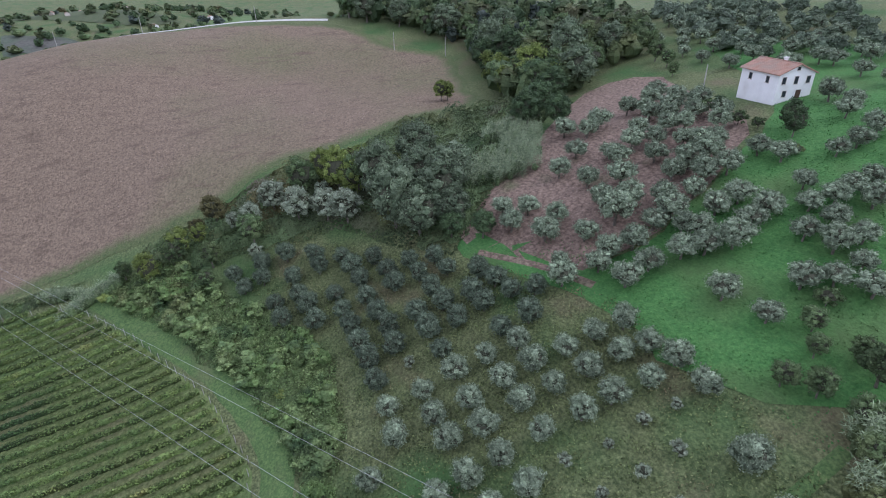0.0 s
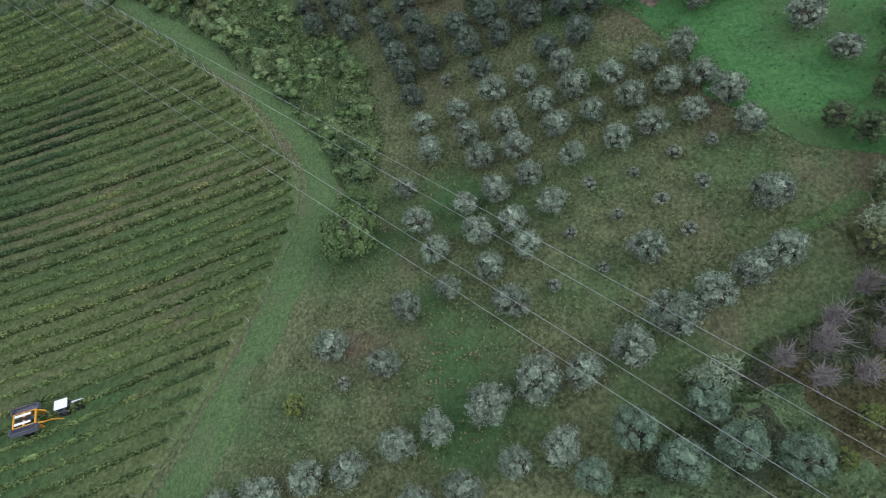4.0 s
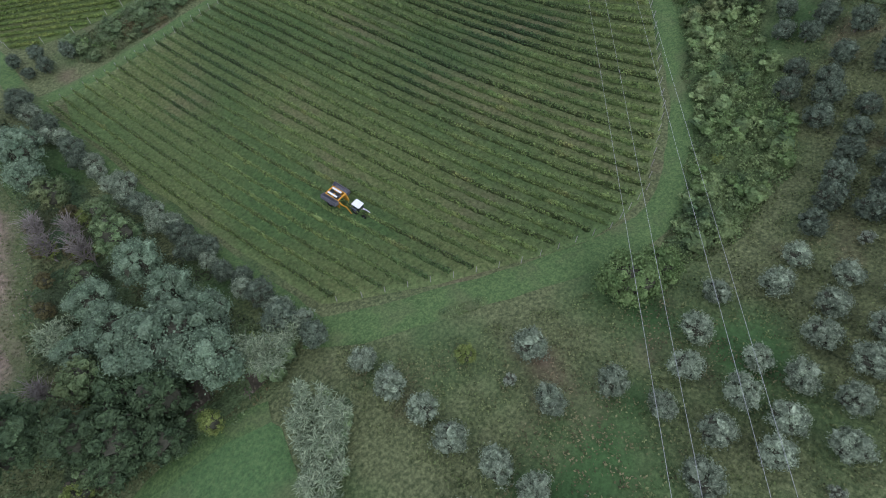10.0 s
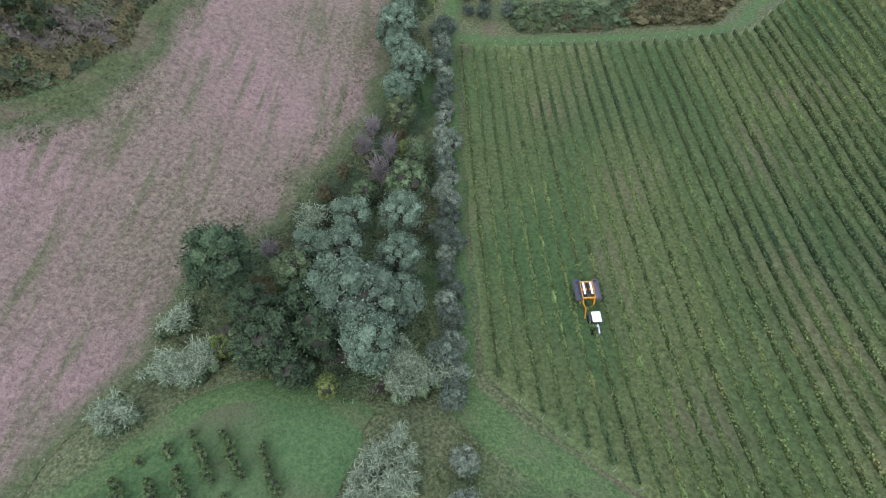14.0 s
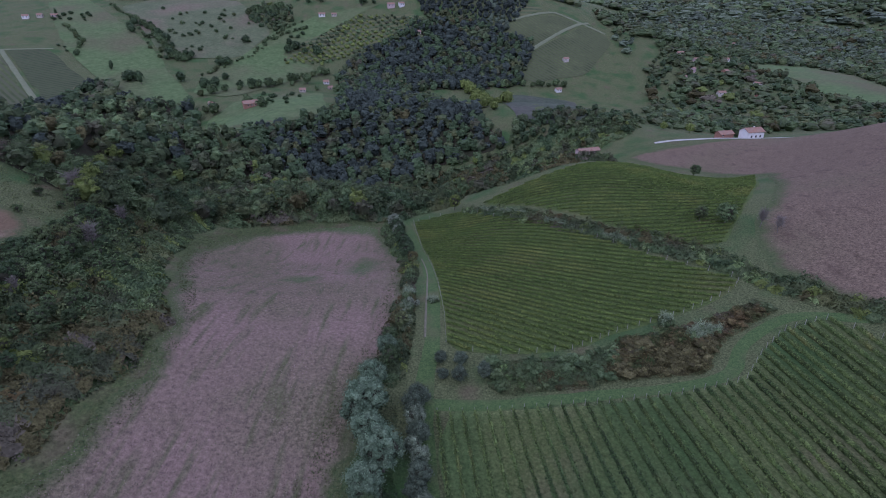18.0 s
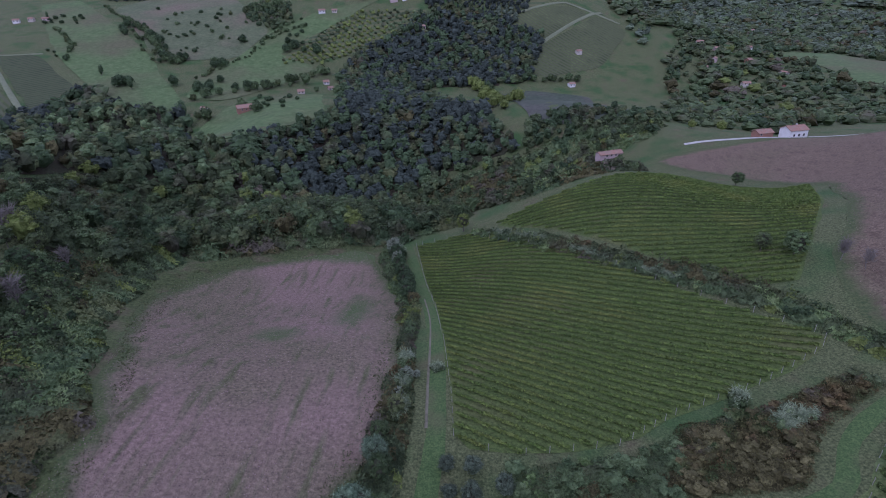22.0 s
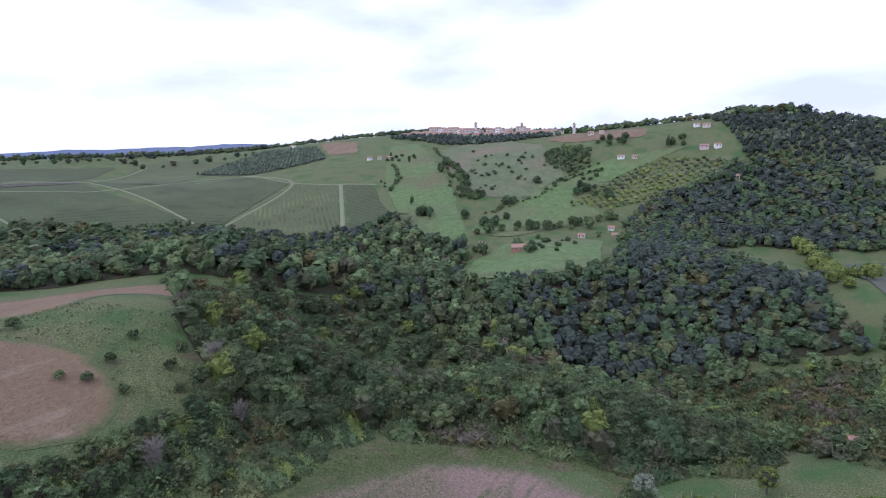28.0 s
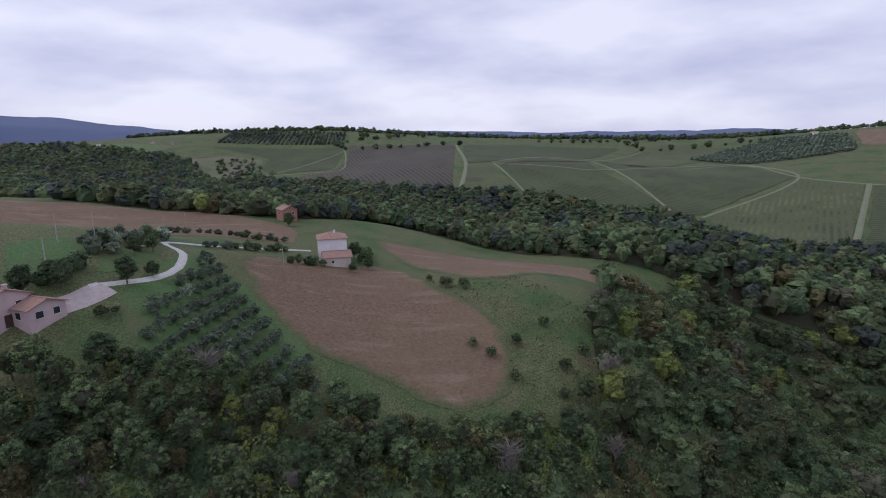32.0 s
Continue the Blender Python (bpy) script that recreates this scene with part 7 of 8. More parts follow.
def roof_mesh(w, d, eave, rise, over, hip, tiled):
    """A roof with thickness and overhang; tiled: with raised courses from ridge to eave."""
    bm = bmesh.new()
    x, y = w / 2 + over, d / 2 + over
    inset = min(y, x) if hip else 0.0
    slope = rise / (d / 2)
    z0 = eave - over * slope

    def slab(points):
        lower = [bm.verts.new(p) for p in points]
        upper = [bm.verts.new((p[0], p[1], p[2] + 0.18)) for p in points]
        bm.faces.new(lower[::-1])
        bm.faces.new(upper)
        for i in range(len(points)):
            j = (i + 1) % len(points)
            bm.faces.new((lower[i], lower[j], upper[j], upper[i]))
    ridge = eave + rise
    slab([(-x, -y, z0), (x, -y, z0), (x - inset, 0, ridge), (-x + inset, 0, ridge)])
    slab([(x, y, z0), (-x, y, z0), (-x + inset, 0, ridge), (x - inset, 0, ridge)])
    if hip:
        slab([(x, -y, z0), (x, y, z0), (x - inset, 0, ridge)])
        slab([(-x, y, z0), (-x, -y, z0), (-x + inset, 0, ridge)])
    elif tiled:
        n = int(2 * x / 0.42)
        for i in range(n):
            cx = -x + (i + 0.5) * 2 * x / n
            for s in (-1, 1):
                a = [(cx - 0.08, s * y, z0 + 0.18), (cx + 0.08, s * y, z0 + 0.18), (cx + 0.08, 0, ridge + 0.18), (cx - 0.08, 0, ridge + 0.18)]
                lo = [bm.verts.new(p) for p in a]
                hi = [bm.verts.new((p[0] * 0 + (cx + (p[0] - cx) * 0.5), p[1], p[2] + 0.07)) for p in a]
                bm.faces.new(hi)
                for q in range(4):
                    bm.faces.new((lo[q], lo[(q + 1) % 4], hi[(q + 1) % 4], hi[q]))
        lo = z0
    box(bm, -x + inset, x - inset, -0.16, 0.16, ridge + 0.1, ridge + 0.28)
    bmesh.ops.recalc_face_normals(bm, faces=bm.faces)
    me = bpy.data.meshes.new("roof")
    bm.to_mesh(me)
    bm.free()
    return me


def house(name, x, y, turn, w, d, eave, rise, wall, label, category="house", roof=None, hip=False, windows=(), doors=(), chimneys=((0.2, 0.2),), over=0.45, tiled=False, balcony=None, z=None):
    """A house: w along its own x axis, d along y. windows: (side, along, height, width, tall); sides s, n, e, w."""
    root = base(name, x, y, label, category, z=z)
    root.rotation_euler = (0, 0, radians(turn))
    bm = bmesh.new()
    a, b, t = w / 2, d / 2, 0.4
    sink = -2.5
    for q in ((-a, a, -b, -b + t), (-a, a, b - t, b), (-a, -a + t, -b + t, b - t), (a - t, a, -b + t, b - t)):
        box(bm, *q, sink, eave)
    if not hip:
        for sx in (-1, 1):
            x0, x1 = (a - t, a) if sx > 0 else (-a, -a + t)
            tri = [(-b, eave), (b, eave), (0, eave + rise)]
            v0 = [bm.verts.new((x0, p[0], p[1])) for p in tri]
            v1 = [bm.verts.new((x1, p[0], p[1])) for p in tri]
            bm.faces.new(v0[::-1])
            bm.faces.new(v1)
            for i in range(3):
                bm.faces.new((v0[i], v0[(i + 1) % 3], v1[(i + 1) % 3], v1[i]))
    bmesh.ops.recalc_face_normals(bm, faces=bm.faces)
    me = bpy.data.meshes.new("wall")
    bm.to_mesh(me)
    bm.free()
    me.materials.append(wall)
    part("wall", me, root)
    me = roof_mesh(w, d, eave, rise, over, hip, tiled)
    me.materials.append(roof or M_TILES)
    part("roof", me, root, "terracotta tiled roof" if roof is None else "")
    face = {"s": (0, -b, 0), "n": (0, b, 180), "e": (a, 0, 90), "w": (-a, 0, -90)}
    for kind, items in (("window", windows), ("door", doors)):
        for side, along, zc, ww, hh in items:
            fx, fy, ang = face[side]
            m = Matrix.Translation((fx, fy, zc)) @ Matrix.Rotation(radians(ang), 4, "Z") @ Matrix.Translation((along, 0, 0))
            bm_boxes = [(-ww / 2 - 0.1, -ww / 2, -0.06, 0.1, -hh / 2 - 0.1, hh / 2 + 0.1), (ww / 2, ww / 2 + 0.1, -0.06, 0.1, -hh / 2 - 0.1, hh / 2 + 0.1), (-ww / 2, ww / 2, -0.06, 0.1, hh / 2, hh / 2 + 0.1), (-ww / 2 - 0.15, ww / 2 + 0.15, -0.12, 0.1, -hh / 2 - 0.14, -hh / 2)]
            fr = part(kind, solid("window_frame", bm_boxes, M_STONE_WALL if kind == "window" else M_SHUTTER), root)
            fr.matrix_local = m
            part("pane" if kind == "window" else "door_leaf", solid("pane", [(-ww / 2, ww / 2, -0.025, 0.02, -hh / 2, hh / 2)], M_GLASS if kind == "window" else M_SHUTTER), fr)
    for cx, cy in chimneys:
        px, py = cx * w, cy * d
        zr = eave + rise * (1 - abs(py) / (d / 2))
        ch = part("chimney", solid("chimney", [(px - 0.3, px + 0.3, py - 0.3, py + 0.3, zr - 0.3, zr + 0.9), (px - 0.4, px + 0.4, py - 0.4, py + 0.4, zr + 0.9, zr + 1.05)], wall), root)
    if balcony:
        side, along, zc, ww = balcony
        fx, fy, ang = face[side]
        m = Matrix.Translation((fx, fy, zc)) @ Matrix.Rotation(radians(ang), 4, "Z") @ Matrix.Translation((along, 0, 0))
        slab_ob = part("balcony", solid("balcony", [(-ww / 2, ww / 2, -1.1, 0, -0.15, 0)], M_STONE_WALL), root)
        slab_ob.matrix_local = m
        rails = [(-ww / 2, ww / 2, -1.08, -1.04, 0.9, 0.96), (-ww / 2, -ww / 2 + 0.05, -1.08, 0, 0.9, 0.96), (ww / 2 - 0.05, ww / 2, -1.08, 0, 0.9, 0.96)]
        rails += [(-ww / 2 + i * ww / 12 - 0.015, -ww / 2 + i * ww / 12 + 0.015, -1.075, -1.045, 0, 0.9) for i in range(13)]
        part("railing", solid("railing", rails, M_IRON), slab_ob, "dark iron railing")
    return root


# the white farmhouse above the groves
house("farmhouse", 82.3, -111.2, 175, 10.8, 8.6, 5.6, 1.8, M_WHITE_WALL, "white two-storey farmhouse with terracotta gable roof and balcony", tiled=True,
      windows=[("n", 2.9, 4.2, 0.6, 0.7), ("n", -4.6, 2.6, 0.7, 0.5), ("e", -2.9, 4.3, 0.9, 1.4), ("e", 0.0, 4.3, 0.9, 1.5), ("e", 2.9, 4.3, 0.9, 1.4), ("e", 0.0, 6.6, 0.7, 0.7), ("e", -2.2, 1.6, 0.9, 1.2), ("w", 1.5, 4.3, 0.9, 1.3), ("s", -2.5, 4.2, 0.9, 1.3), ("s", 2.5, 4.2, 0.9, 1.3)],
      doors=[("n", -0.8, 3.9, 1.1, 2.2), ("e", 1.2, 1.1, 1.0, 2.2)], balcony=("n", -0.8, 2.75, 3.0), chimneys=((0.08, 0.06),))
# the western farmhouse with its outbuilding
house("farmhouse", -201, 120.5, 8, 9.0, 9.5, 8.2, 1.7, M_WHITE_WALL, "tall white farmhouse with low terracotta hip roof", hip=True, windows=[("s", -2.5, 6.6, 0.9, 1.2), ("s", 0.3, 6.6, 0.9, 1.2), ("s", 2.8, 6.6, 0.9, 1.2), ("s", -2.5, 3.4, 0.9, 1.2), ("s", 2.8, 3.4, 0.9, 1.2), ("n", 0, 5.0, 0.9, 1.2)], doors=[("s", 0.3, 1.2, 1.1, 2.2)], chimneys=((0.1, 0.1),))
house("outbuilding", -193, 122.5, 98, 9.0, 5.5, 3.4, 1.5, M_CREAM_WALL, "low cream outbuilding with reddish tiled roof", "outbuilding", windows=[("s", -1.5, 1.8, 0.7, 0.8)], doors=[("w", 0, 1.2, 1.6, 2.2)], chimneys=())
# the villa
house("villa", -121.5, 61.5, 62, 11.0, 9.0, 5.4, 1.8, M_PINK_WALL, "pink two-storey villa with terracotta roof and dark windows", "villa", z=31.0, windows=[("e", -2.2, 3.9, 1.2, 1.2), ("e", 2.2, 3.9, 1.2, 1.2), ("s", -3.0, 3.9, 1.2, 1.2), ("s", 0.5, 3.9, 1.2, 1.2), ("s", 3.6, 3.9, 1.2, 1.2), ("s", 3.0, 1.3, 1.4, 1.5), ("n", 2, 3.9, 1.2, 1.2)], doors=[("s", -1, 1.1, 1.6, 2.2), ("e", 0, 1.1, 1.2, 2.2)], chimneys=((0.25, 0.2), (0.35, -0.15)))
house("villa_wing", -121.8, 69.8, 62, 6.0, 7.0, 3.2, 1.3, M_PINK_WALL, "pink single-storey wing of a villa", "villa", z=31.2, windows=[("e", -1.6, 1.8, 1.4, 1.3), ("e", 1.6, 1.8, 1.2, 1.3), ("s", 0, 1.8, 1.4, 1.3)], chimneys=())
house("brick_house", -272, 95, 30, 8.0, 7.0, 5.5, 1.6, M_BRICK_WALL, "old red brick house at a field's edge", windows=[("e", -1.5, 3.8, 0.9, 1.2), ("e", 1.5, 3.8, 0.9, 1.2), ("s", 0, 3.8, 0.9, 1.2)], doors=[("e", 0, 1.2, 1.1, 2.2)])
W3 = [("s", -3, 2.4, 1.0, 1.2), ("s", 0, 2.4, 1.0, 1.2), ("s", 3, 2.4, 1.0, 1.2), ("e", 0, 2.4, 1.0, 1.2)]
house("house", -66, 556, 10, 15.0, 8.0, 4.6, 1.3, M_WHITE_WALL, "long white far house with flat tiled roof", hip=True, windows=W3)
house("house", -173, 498, 30, 13.0, 8.0, 3.8, 2.0, M_BRICK_WALL, "far brick house with terracotta roof on green slope", windows=W3)
house("house", -212, 508, 0, 4.5, 4.5, 6.0, 1.2, M_CREAM_WALL, "small tall cream far house", windows=[("s", 0, 4.0, 0.9, 1.2)], chimneys=())
house("field_hut", 147, 733, 20, 6.5, 5.0, 3.6, 1.4, M_STONE_WALL, "small far hut among vine rows", "hut", windows=[("s", -1, 2.2, 0.9, 1.1)], chimneys=())
house("barn", 92, 371, 18, 15.0, 5.5, 3.2, 1.2, M_PINK_WALL, "long low pinkish barn in the valley", "barn", windows=W3[:3], chimneys=())
house("house", 186, 352, 12, 11.0, 8.0, 5.0, 1.8, M_WHITE_WALL, "white farmhouse beside a ploughed field", windows=W3)
house("outbuilding", 172, 357, 12, 9.0, 6.0, 3.0, 1.4, M_BRICK_WALL, "low brick outbuilding beside a farm", "outbuilding", windows=W3[:1], chimneys=())
house("shed", 27.8, 300, 10, 8.0, 2.5, 1.6, 0.5, M_BRICK_WALL, "low rust-red shed roof in valley scrub", "shed", chimneys=())
for k, (x, y, turn, w, d, e) in enumerate([(-532, 749, 20, 10, 8, 5), (-518, 756, 0, 9, 7, 5), (-501, 758, 30, 11, 8, 5), (-167, 789, 10, 12, 8, 5), (-151, 790, 0, 9, 7, 4), (-78, 813, 15, 14, 9, 6), (-64, 816, 30, 10, 8, 5), (-84, 878, 10, 13, 9, 6), (-38, 757, 0, 8, 7, 5), (-132, 618, 20, 8, 6, 4), (-147, 576, 10, 9, 6, 4), (-124, 600, 40, 7, 5, 3), (127, 663, 20, 10, 7, 5), (314, 795, 0, 12, 8, 5), (330, 780, 20, 10, 8, 5), (380, 800, 10, 12, 8, 5), (-1240, 575, 0, 14, 10, 6), (-1262, -150, 10, 14, 9, 6), (-1030, -330, 10, 12, 8, 5), (-1080, -260, 0, 14, 9, 5), (-1080, -225, 20, 12, 8, 5), (-860, 900, 10, 16, 9, 6), (857, 236, 20, 12, 8, 5), (690, 90, 0, 12, 8, 5), (760, 120, 30, 12, 8, 5), (930, 180, 10, 14, 8, 6), (1000, 260, 0, 12, 8, 5), (820, 60, 20, 12, 8, 5), (880, 260, 0, 10, 8, 5), (700, 150, 10, 10, 8, 5), (-96, 884, 20, 10, 8, 5), (-240, 905, 10, 12, 9, 7), (-225, 908, 0, 10, 8, 6)]):
    w, d, e = w * 0.68, d * 0.7, e * 0.66
    house("house", x, y, turn, w, d, e, 1.4, (M_WHITE_WALL, M_CREAM_WALL, M_PINK_WALL)[k % 3], ("small white far house with tiled roof", "small cream far house with tiled roof", "small pinkish far house with tiled roof")[k % 3], windows=[("s", -w / 4, e * 0.6, 1.0, 1.3), ("s", w / 4, e * 0.6, 1.0, 1.3), ("e", 0, e * 0.6, 1.0, 1.3)], chimneys=())
for k, (x, y) in enumerate(strewn(420, 1000, 160, 110, 16) + strewn(330, 700, 60, 60, 6) + strewn(700, 1200, 150, 120, 12)):
    house("house", x, y, 25 * k % 70, 7 + k % 3, 6, 4, 1.4, (M_BRICK_WALL, M_PINK_WALL, M_STONE_WALL)[k % 3], "small pale house among distant woods", windows=[("s", -2.4, 3.0, 1.0, 1.3), ("s", 2.4, 3.0, 1.0, 1.3)], chimneys=())
# trees among and below the town's houses
far_trees("far_tree", [(-700 + 470 * t / 60 + far_rng.uniform(-6, 6), 1006 + 50 * math.sin(t / 60 * 2.6) - 50 * t / 60 + far_rng.uniform(-8, 8)) for t in range(61)], 416, 8.0, 5.5, M_OAK, "dark tree below the hill town's houses")
# the hill town
town_rng = random.Random(9)
for k in range(58):
    t, back = (k % 29) / 28, k // 29
    x, y = -612 + 285 * t + town_rng.uniform(-4, 4), 958 + 22 * t + 10 * math.sin(t * 9) + 20 * back + town_rng.uniform(-5, 5)
    tallest = 13 if back and 0.12 < t < 0.8 else 7
    e = tallest * town_rng.uniform(0.75, 1.1)
    w = town_rng.uniform(9, 17)
    house("town_house", x, y, town_rng.uniform(10, 35), w, 10, e, 2.2, (M_STONE_WALL, M_CREAM_WALL, M_STONE_WALL, M_WHITE_WALL)[k % 4], "pale stone town house on the ridge", windows=[("s", (i - 1.5) * w / 5, zf, 1.0, 1.6) for i in range(4) for zf in (e * 0.4, e * 0.75)], chimneys=())
for x, y, tall in ((-470, 975, 24), (-385, 985, 21), (-288, 972, 15)):
    house("bell_tower", x, y, 20, 4.5, 4.5, tall, 3.0, M_STONE_WALL, "tall stone bell tower of a hill town", "tower", hip=True, windows=[("s", 0, tall - 4, 1.6, 3.0), ("e", 0, tall - 4, 1.6, 3.0)], chimneys=())

# ---- grape harvester drawn by a tractor ----
M_YELLOW = material("yellow_paint", (0.55, 0.26, 0.02), (0.66, 0.34, 0.04), scale=2.0, rough=0.45, bump=0.1, spec=0.4)
M_WHITE_PAINT = material("white_paint", (0.70, 0.70, 0.74), (0.80, 0.80, 0.84), scale=1.5, rough=0.4, bump=0.05, spec=0.4)
M_BLUE_GREY = material("blue_grey_paint", (0.06, 0.07, 0.10), (0.10, 0.11, 0.15), scale=1.5, rough=0.5, bump=0.05, spec=0.4)
M_RUBBER = material("tyre_rubber", (0.018, 0.018, 0.018), (0.035, 0.033, 0.03), scale=6.0, rough=0.85, bump=0.3)
M_GREY_STEEL = material("grey_steel", (0.11, 0.11, 0.13), (0.20, 0.20, 0.23), scale=2.0, rough=0.5, bump=0.1, metal=0.3)


def wheel(parent, x, y, r, width):
    n = 20
    vs, fs = [], []
    for side, rr in ((-0.5, 0.82), (-0.35, 1.0), (0.35, 1.0), (0.5, 0.82), (0.42, 0.55), (-0.42, 0.55)):
        for i in range(n):
            a = 2 * math.pi * i / n
            vs.append((side * width, rr * r * math.cos(a), rr * r * math.sin(a)))
    for k in range(6):
        for i in range(n):
            a, b = k * n + i, k * n + (i + 1) % n
            c, d = ((k + 1) % 6) * n + i, ((k + 1) % 6) * n + (i + 1) % n
            fs.append((a, b, d, c))
    w = part("wheel", array_mesh("wheel", vs, fs, M_RUBBER), parent, "black treaded wheel")
    w.location = (x, y, r)
    v, f = tube([(-0.3 * width, 0, 0), (0.3 * width, 0, 0)], [r * 0.56, r * 0.56], 14)
    hub_v, hub_f = cores([(0, 0, 0, 0.3 * width, r * 0.55, r * 0.55)], 1.0, 3, 0.0)
    part("rim", array_mesh("rim", hub_v, hub_f, M_GREY_STEEL), w, "grey steel rim")


def tractor(x, y, turn):
    root = base("tractor", x, y, "white and blue-grey narrow vineyard tractor in a row", "tractor")
    root.rotation_euler = (0, 0, radians(turn))
    for sx in (-1, 1):
        wheel(root, sx * 0.62, -0.75, 0.66, 0.36)
        wheel(root, sx * 0.58, 1.15, 0.46, 0.28)
    part("chassis", solid("chassis", [(-0.32, 0.32, -1.3, 1.75, 0.5, 0.95)], M_BLUE_GREY, 0.04), root)
    part("hood", solid("hood", [(-0.38, 0.38, 0.35, 1.85, 0.95, 1.45)], M_WHITE_PAINT, 0.09), root, "white engine hood")
    part("grille", solid("grille", [(-0.3, 0.3, 1.86, 1.9, 0.9, 1.35)], M_BLUE_GREY), root)
    part("vent", solid("vent", [(-0.16, 0.16, 0.9, 1.3, 1.455, 1.47)], M_BLUE_GREY), root)
    part("cab", solid("cab", [(-0.58, 0.58, -1.15, 0.3, 1.0, 2.15)], M_GLASS, 0.06), root, "dark glazed cab")
    part("cab_roof", solid("cab_roof", [(-0.68, 0.68, -1.25, 0.42, 2.15, 2.32)], M_WHITE_PAINT, 0.07), root, "white cab roof")
    for sx in (-1, 1):
        part("fender", solid("fender", [(sx * 0.62 - 0.2, sx * 0.62 + 0.2, -1.3, -0.2, 1.3, 1.38)], M_BLUE_GREY, 0.03), root)
        part("headlight", solid("headlight", [(sx * 0.25 - 0.07, sx * 0.25 + 0.07, 1.86, 1.91, 1.22, 1.34)], M_WHITE_PAINT), root)
    return root


def harvester(x, y, turn):
    root = base("grape_harvester", x, y, "yellow trailed grape harvester with two grey hoppers", "harvester")
    root.rotation_euler = (0, 0, radians(turn))
    for sx in (-1, 1):
        wheel(root, sx * 1.25, -0.6, 0.62, 0.38)
        tip = -14 * sx
        hopper = part("hopper", solid("hopper", [(-0.38, 0.38, -1.75, 1.55, 0, 0.06), (-0.42, -0.36, -1.75, 1.55, 0, 0.75), (0.36, 0.42, -1.75, 1.55, 0, 0.75), (-0.36, 0.36, -1.75, -1.69, 0, 0.75), (-0.36, 0.36, 1.49, 1.55, 0, 0.75)], M_GREY_STEEL), root, "grey steel hopper")
        hopper.matrix_local = Matrix.Translation((sx * 1.55, 0, 1.95)) @ Matrix.Rotation(radians(tip), 4, "Y")
        part("side_wall", solid("side_wall", [(sx * 0.95 - 0.06, sx * 0.95 + 0.06, -1.5, 1.4, 0.5, 2.6)], M_YELLOW, 0.02), root)
        part("top_cover", solid("top_cover", [(sx * 0.55 - 0.16, sx * 0.55 + 0.16, -1.2, 0.8, 2.62, 2.76)], M_WHITE_PAINT, 0.04), root, "white top cover")
        part("strut", array_mesh("strut", *tube([(sx * 0.9, 1.35, 2.3), (sx * 0.8, 1.9, 1.7), (sx * 0.35, 2.3, 0.9)], [0.12, 0.12, 0.1], 8), M_YELLOW), root)
    part("crossbeam", solid("crossbeam", [(-1.0, 1.0, 1.2, 1.42, 2.4, 2.62)], M_YELLOW, 0.03), root)
    part("crossbeam", solid("crossbeam", [(-1.0, 1.0, -1.5, -1.3, 2.4, 2.62)], M_YELLOW, 0.03), root)
    part("crossbeam", solid("crossbeam", [(-1.0, 1.0, -0.2, 0.1, 2.5, 2.7)], M_YELLOW, 0.03), root)
    part("shaker", solid("shaker", [(-0.28, 0.28, -1.2, 1.1, 1.2, 2.5)], M_IRON, 0.03), root, "dark shaking head")
    part("drawbar", array_mesh("drawbar", *tube([(0.3, 2.2, 0.9), (0.5, 3.1, 0.75), (0.75, 3.9, 0.65)], [0.13, 0.11, 0.08], 8), M_YELLOW), root, "yellow drawbar")
    part("panel", solid("panel", [(-0.16, 0.16, -1.0, 0.9, 2.72, 2.8)], M_RUBBER, 0.02), root)
    return root


harvester(20.6, 43.6, 187)
tractor(21.5, 38.6, 187)

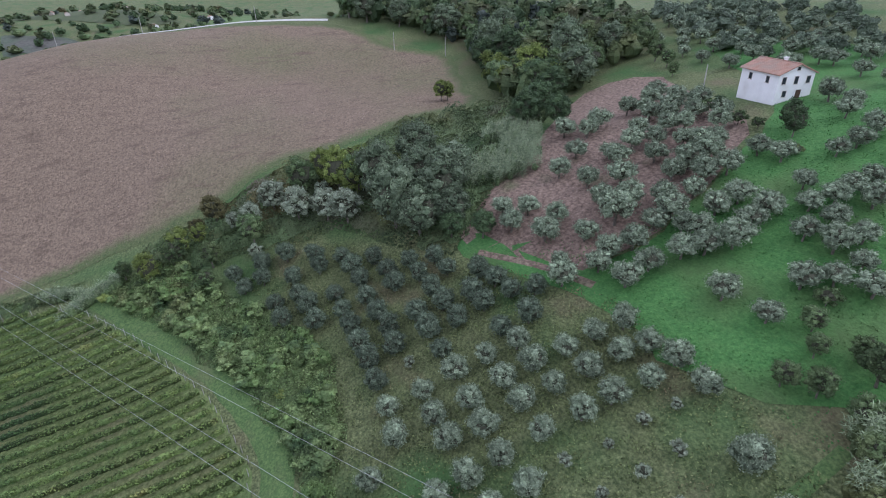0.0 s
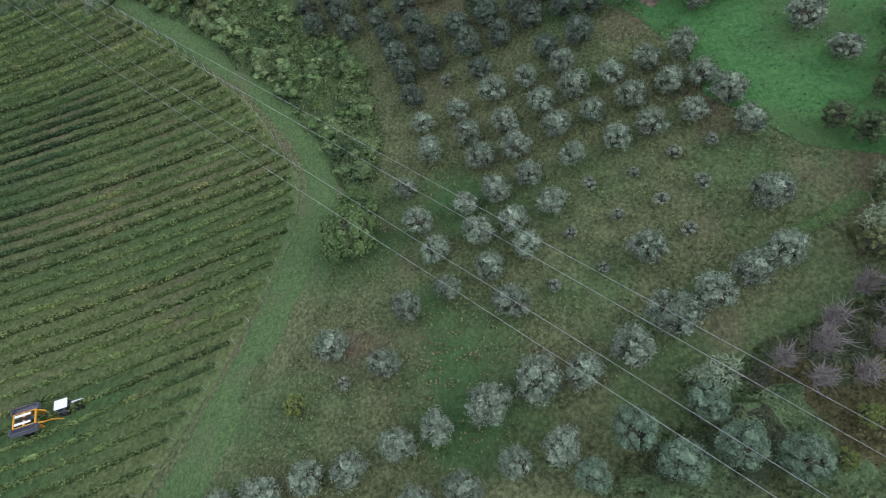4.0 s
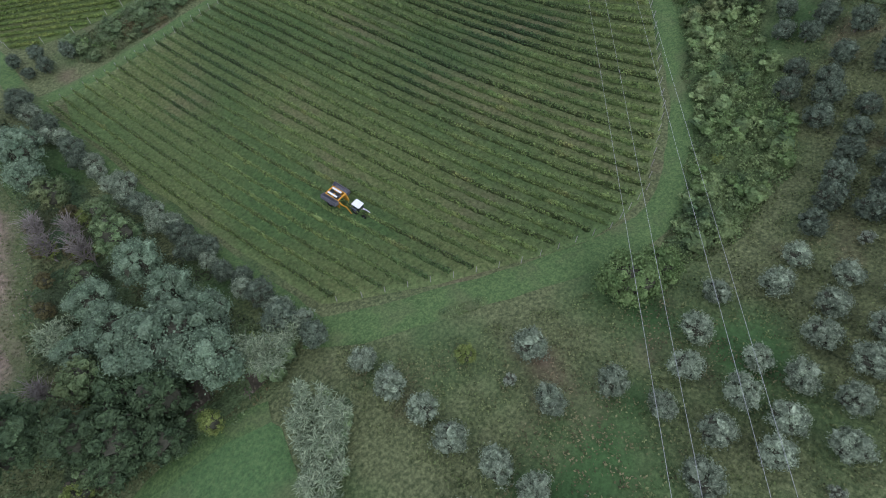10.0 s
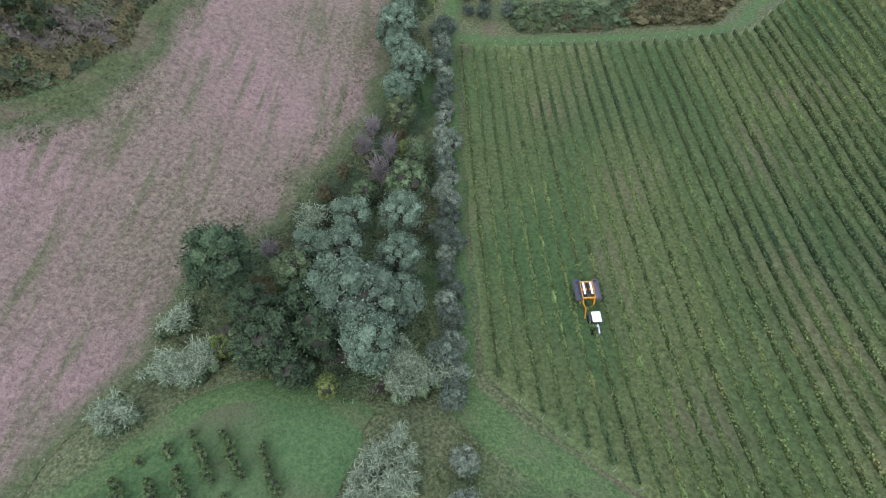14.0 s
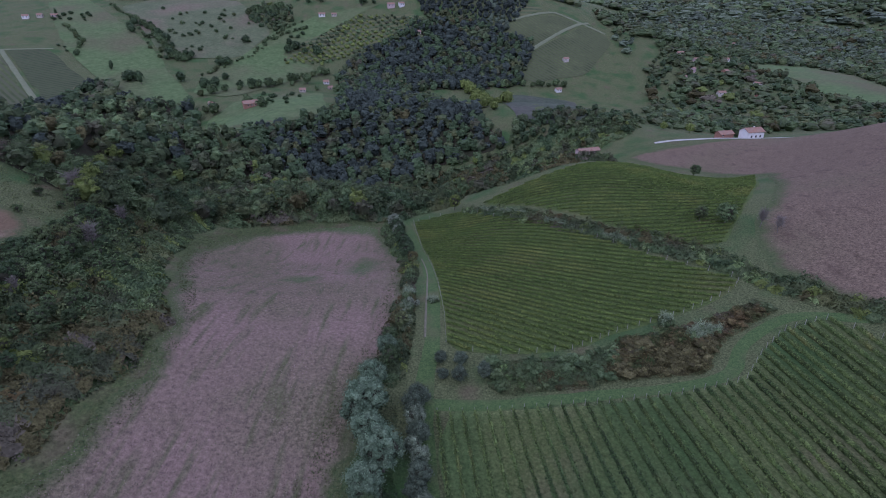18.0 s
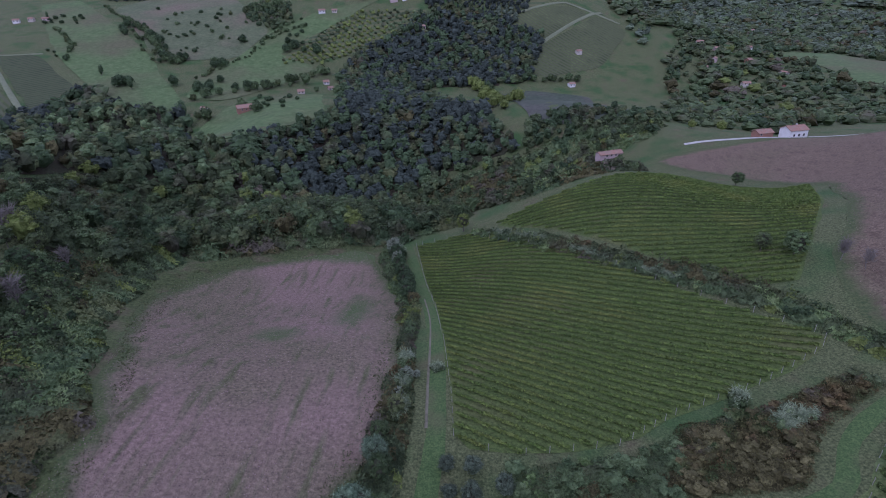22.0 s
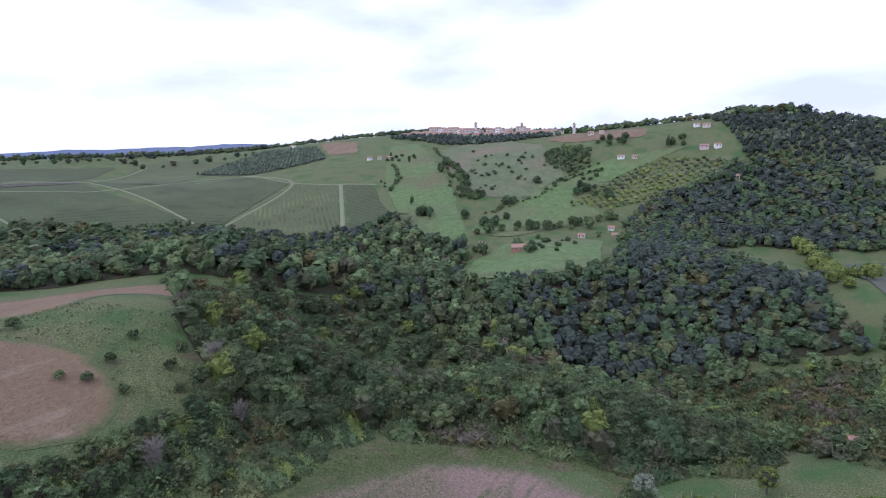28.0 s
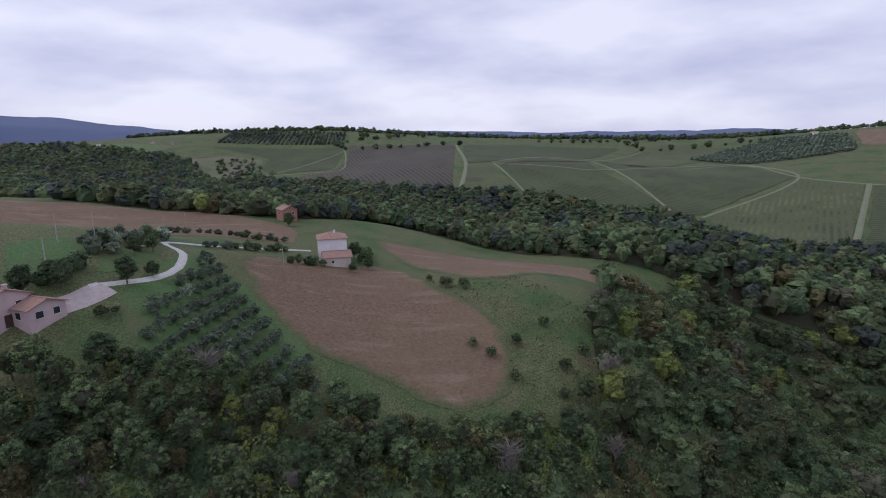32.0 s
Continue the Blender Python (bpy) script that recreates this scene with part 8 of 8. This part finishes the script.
# ---- power line ----
M_CABLE = material("aluminium_cable", (0.34, 0.35, 0.36), (0.46, 0.47, 0.48), scale=5.0, rough=0.5, bump=0)
LINE_ENDS = [((66.6, 29.6, 15.0), (-2.2, -24.5, 24.0)), ((67.1, 26.4, 15.0), (-1.8, -27.1, 24.0)), ((68.0, 20.4, 15.0), (-0.8, -33.1, 24.0)), ((68.4, 18.1, 15.0), (-0.4, -35.5, 24.0))]
for a, b in LINE_ENDS:
    a, b = Vector(a), Vector(b)
    d = (a - b).normalized()
    far_end, near_end = a + d * 75, b - d * 34
    n = 26
    pts = []
    for i in range(n + 1):
        p = near_end.lerp(far_end, i / n)
        pts.append((p.x, p.y, p.z))
    root = base("power_cable", near_end.x, near_end.y, "thin grey overhead power cable on poles", "power cable", "power cables", z=near_end.z)
    v, f = tube([(p[0] - near_end.x, p[1] - near_end.y, p[2] - near_end.z) for p in pts], [0.017] * len(pts), 5)
    part("wire", array_mesh("wire", v, f, M_CABLE), root)


def utility_pole(x, y, tall, label="grey utility pole standing in grass", arm=0.0, turn=0):
    root = base("utility_pole", x, y, label, "utility pole")
    part("post", array_mesh("post", *tube([(0, 0, -0.5), (0, 0, tall)], [0.16, 0.10], 10), M_POST), root)
    if arm:
        cross = part("crossarm", solid("crossarm", [(-arm, arm, -0.06, 0.06, tall - 0.5, tall - 0.35)], M_POST), root)
        cross.rotation_euler = (0, 0, radians(turn))
        for k in range(4):
            s = part("insulator", array_mesh("insulator", *tube([((k - 1.5) * arm * 0.6, 0, tall - 0.35), ((k - 1.5) * arm * 0.6, 0, tall - 0.1)], [0.06, 0.04], 8), M_WHITE_PAINT), cross)


for x, y in ((96, -105), (214, -56), (196, -72), (273, 45), (274, 80), (271, -4), (-137, 64), (-157, 65), (-249, 48), (-254, 55), (-174, 108), (-150, 60)):
    utility_pole(x, y, 7.0)
for a, b in ((LINE_ENDS[0], LINE_ENDS[3]),):
    ends = []
    for k in (0, 1):
        d0, d3 = (Vector(a[0]) - Vector(a[1])).normalized(), (Vector(b[0]) - Vector(b[1])).normalized()
        p = (Vector(a[0]) + d0 * 75 + Vector(b[0]) + d3 * 75) / 2 if k == 0 else (Vector(a[1]) - d0 * 34 + Vector(b[1]) - d3 * 34) / 2
        utility_pole(p.x, p.y, p.z - level(p.x, p.y) + 0.2, "tall grey pole carrying four cables", 6.2, math.degrees(math.atan2(d0.y, d0.x)) + 90)

for ob in [o for o in scene.objects if o.parent is None and o.type == "EMPTY" and o.location.z == 0.0 and not o.get("stands")]:
    for child in ob.children_recursive:
        bpy.data.objects.remove(child)
    bpy.data.objects.remove(ob)
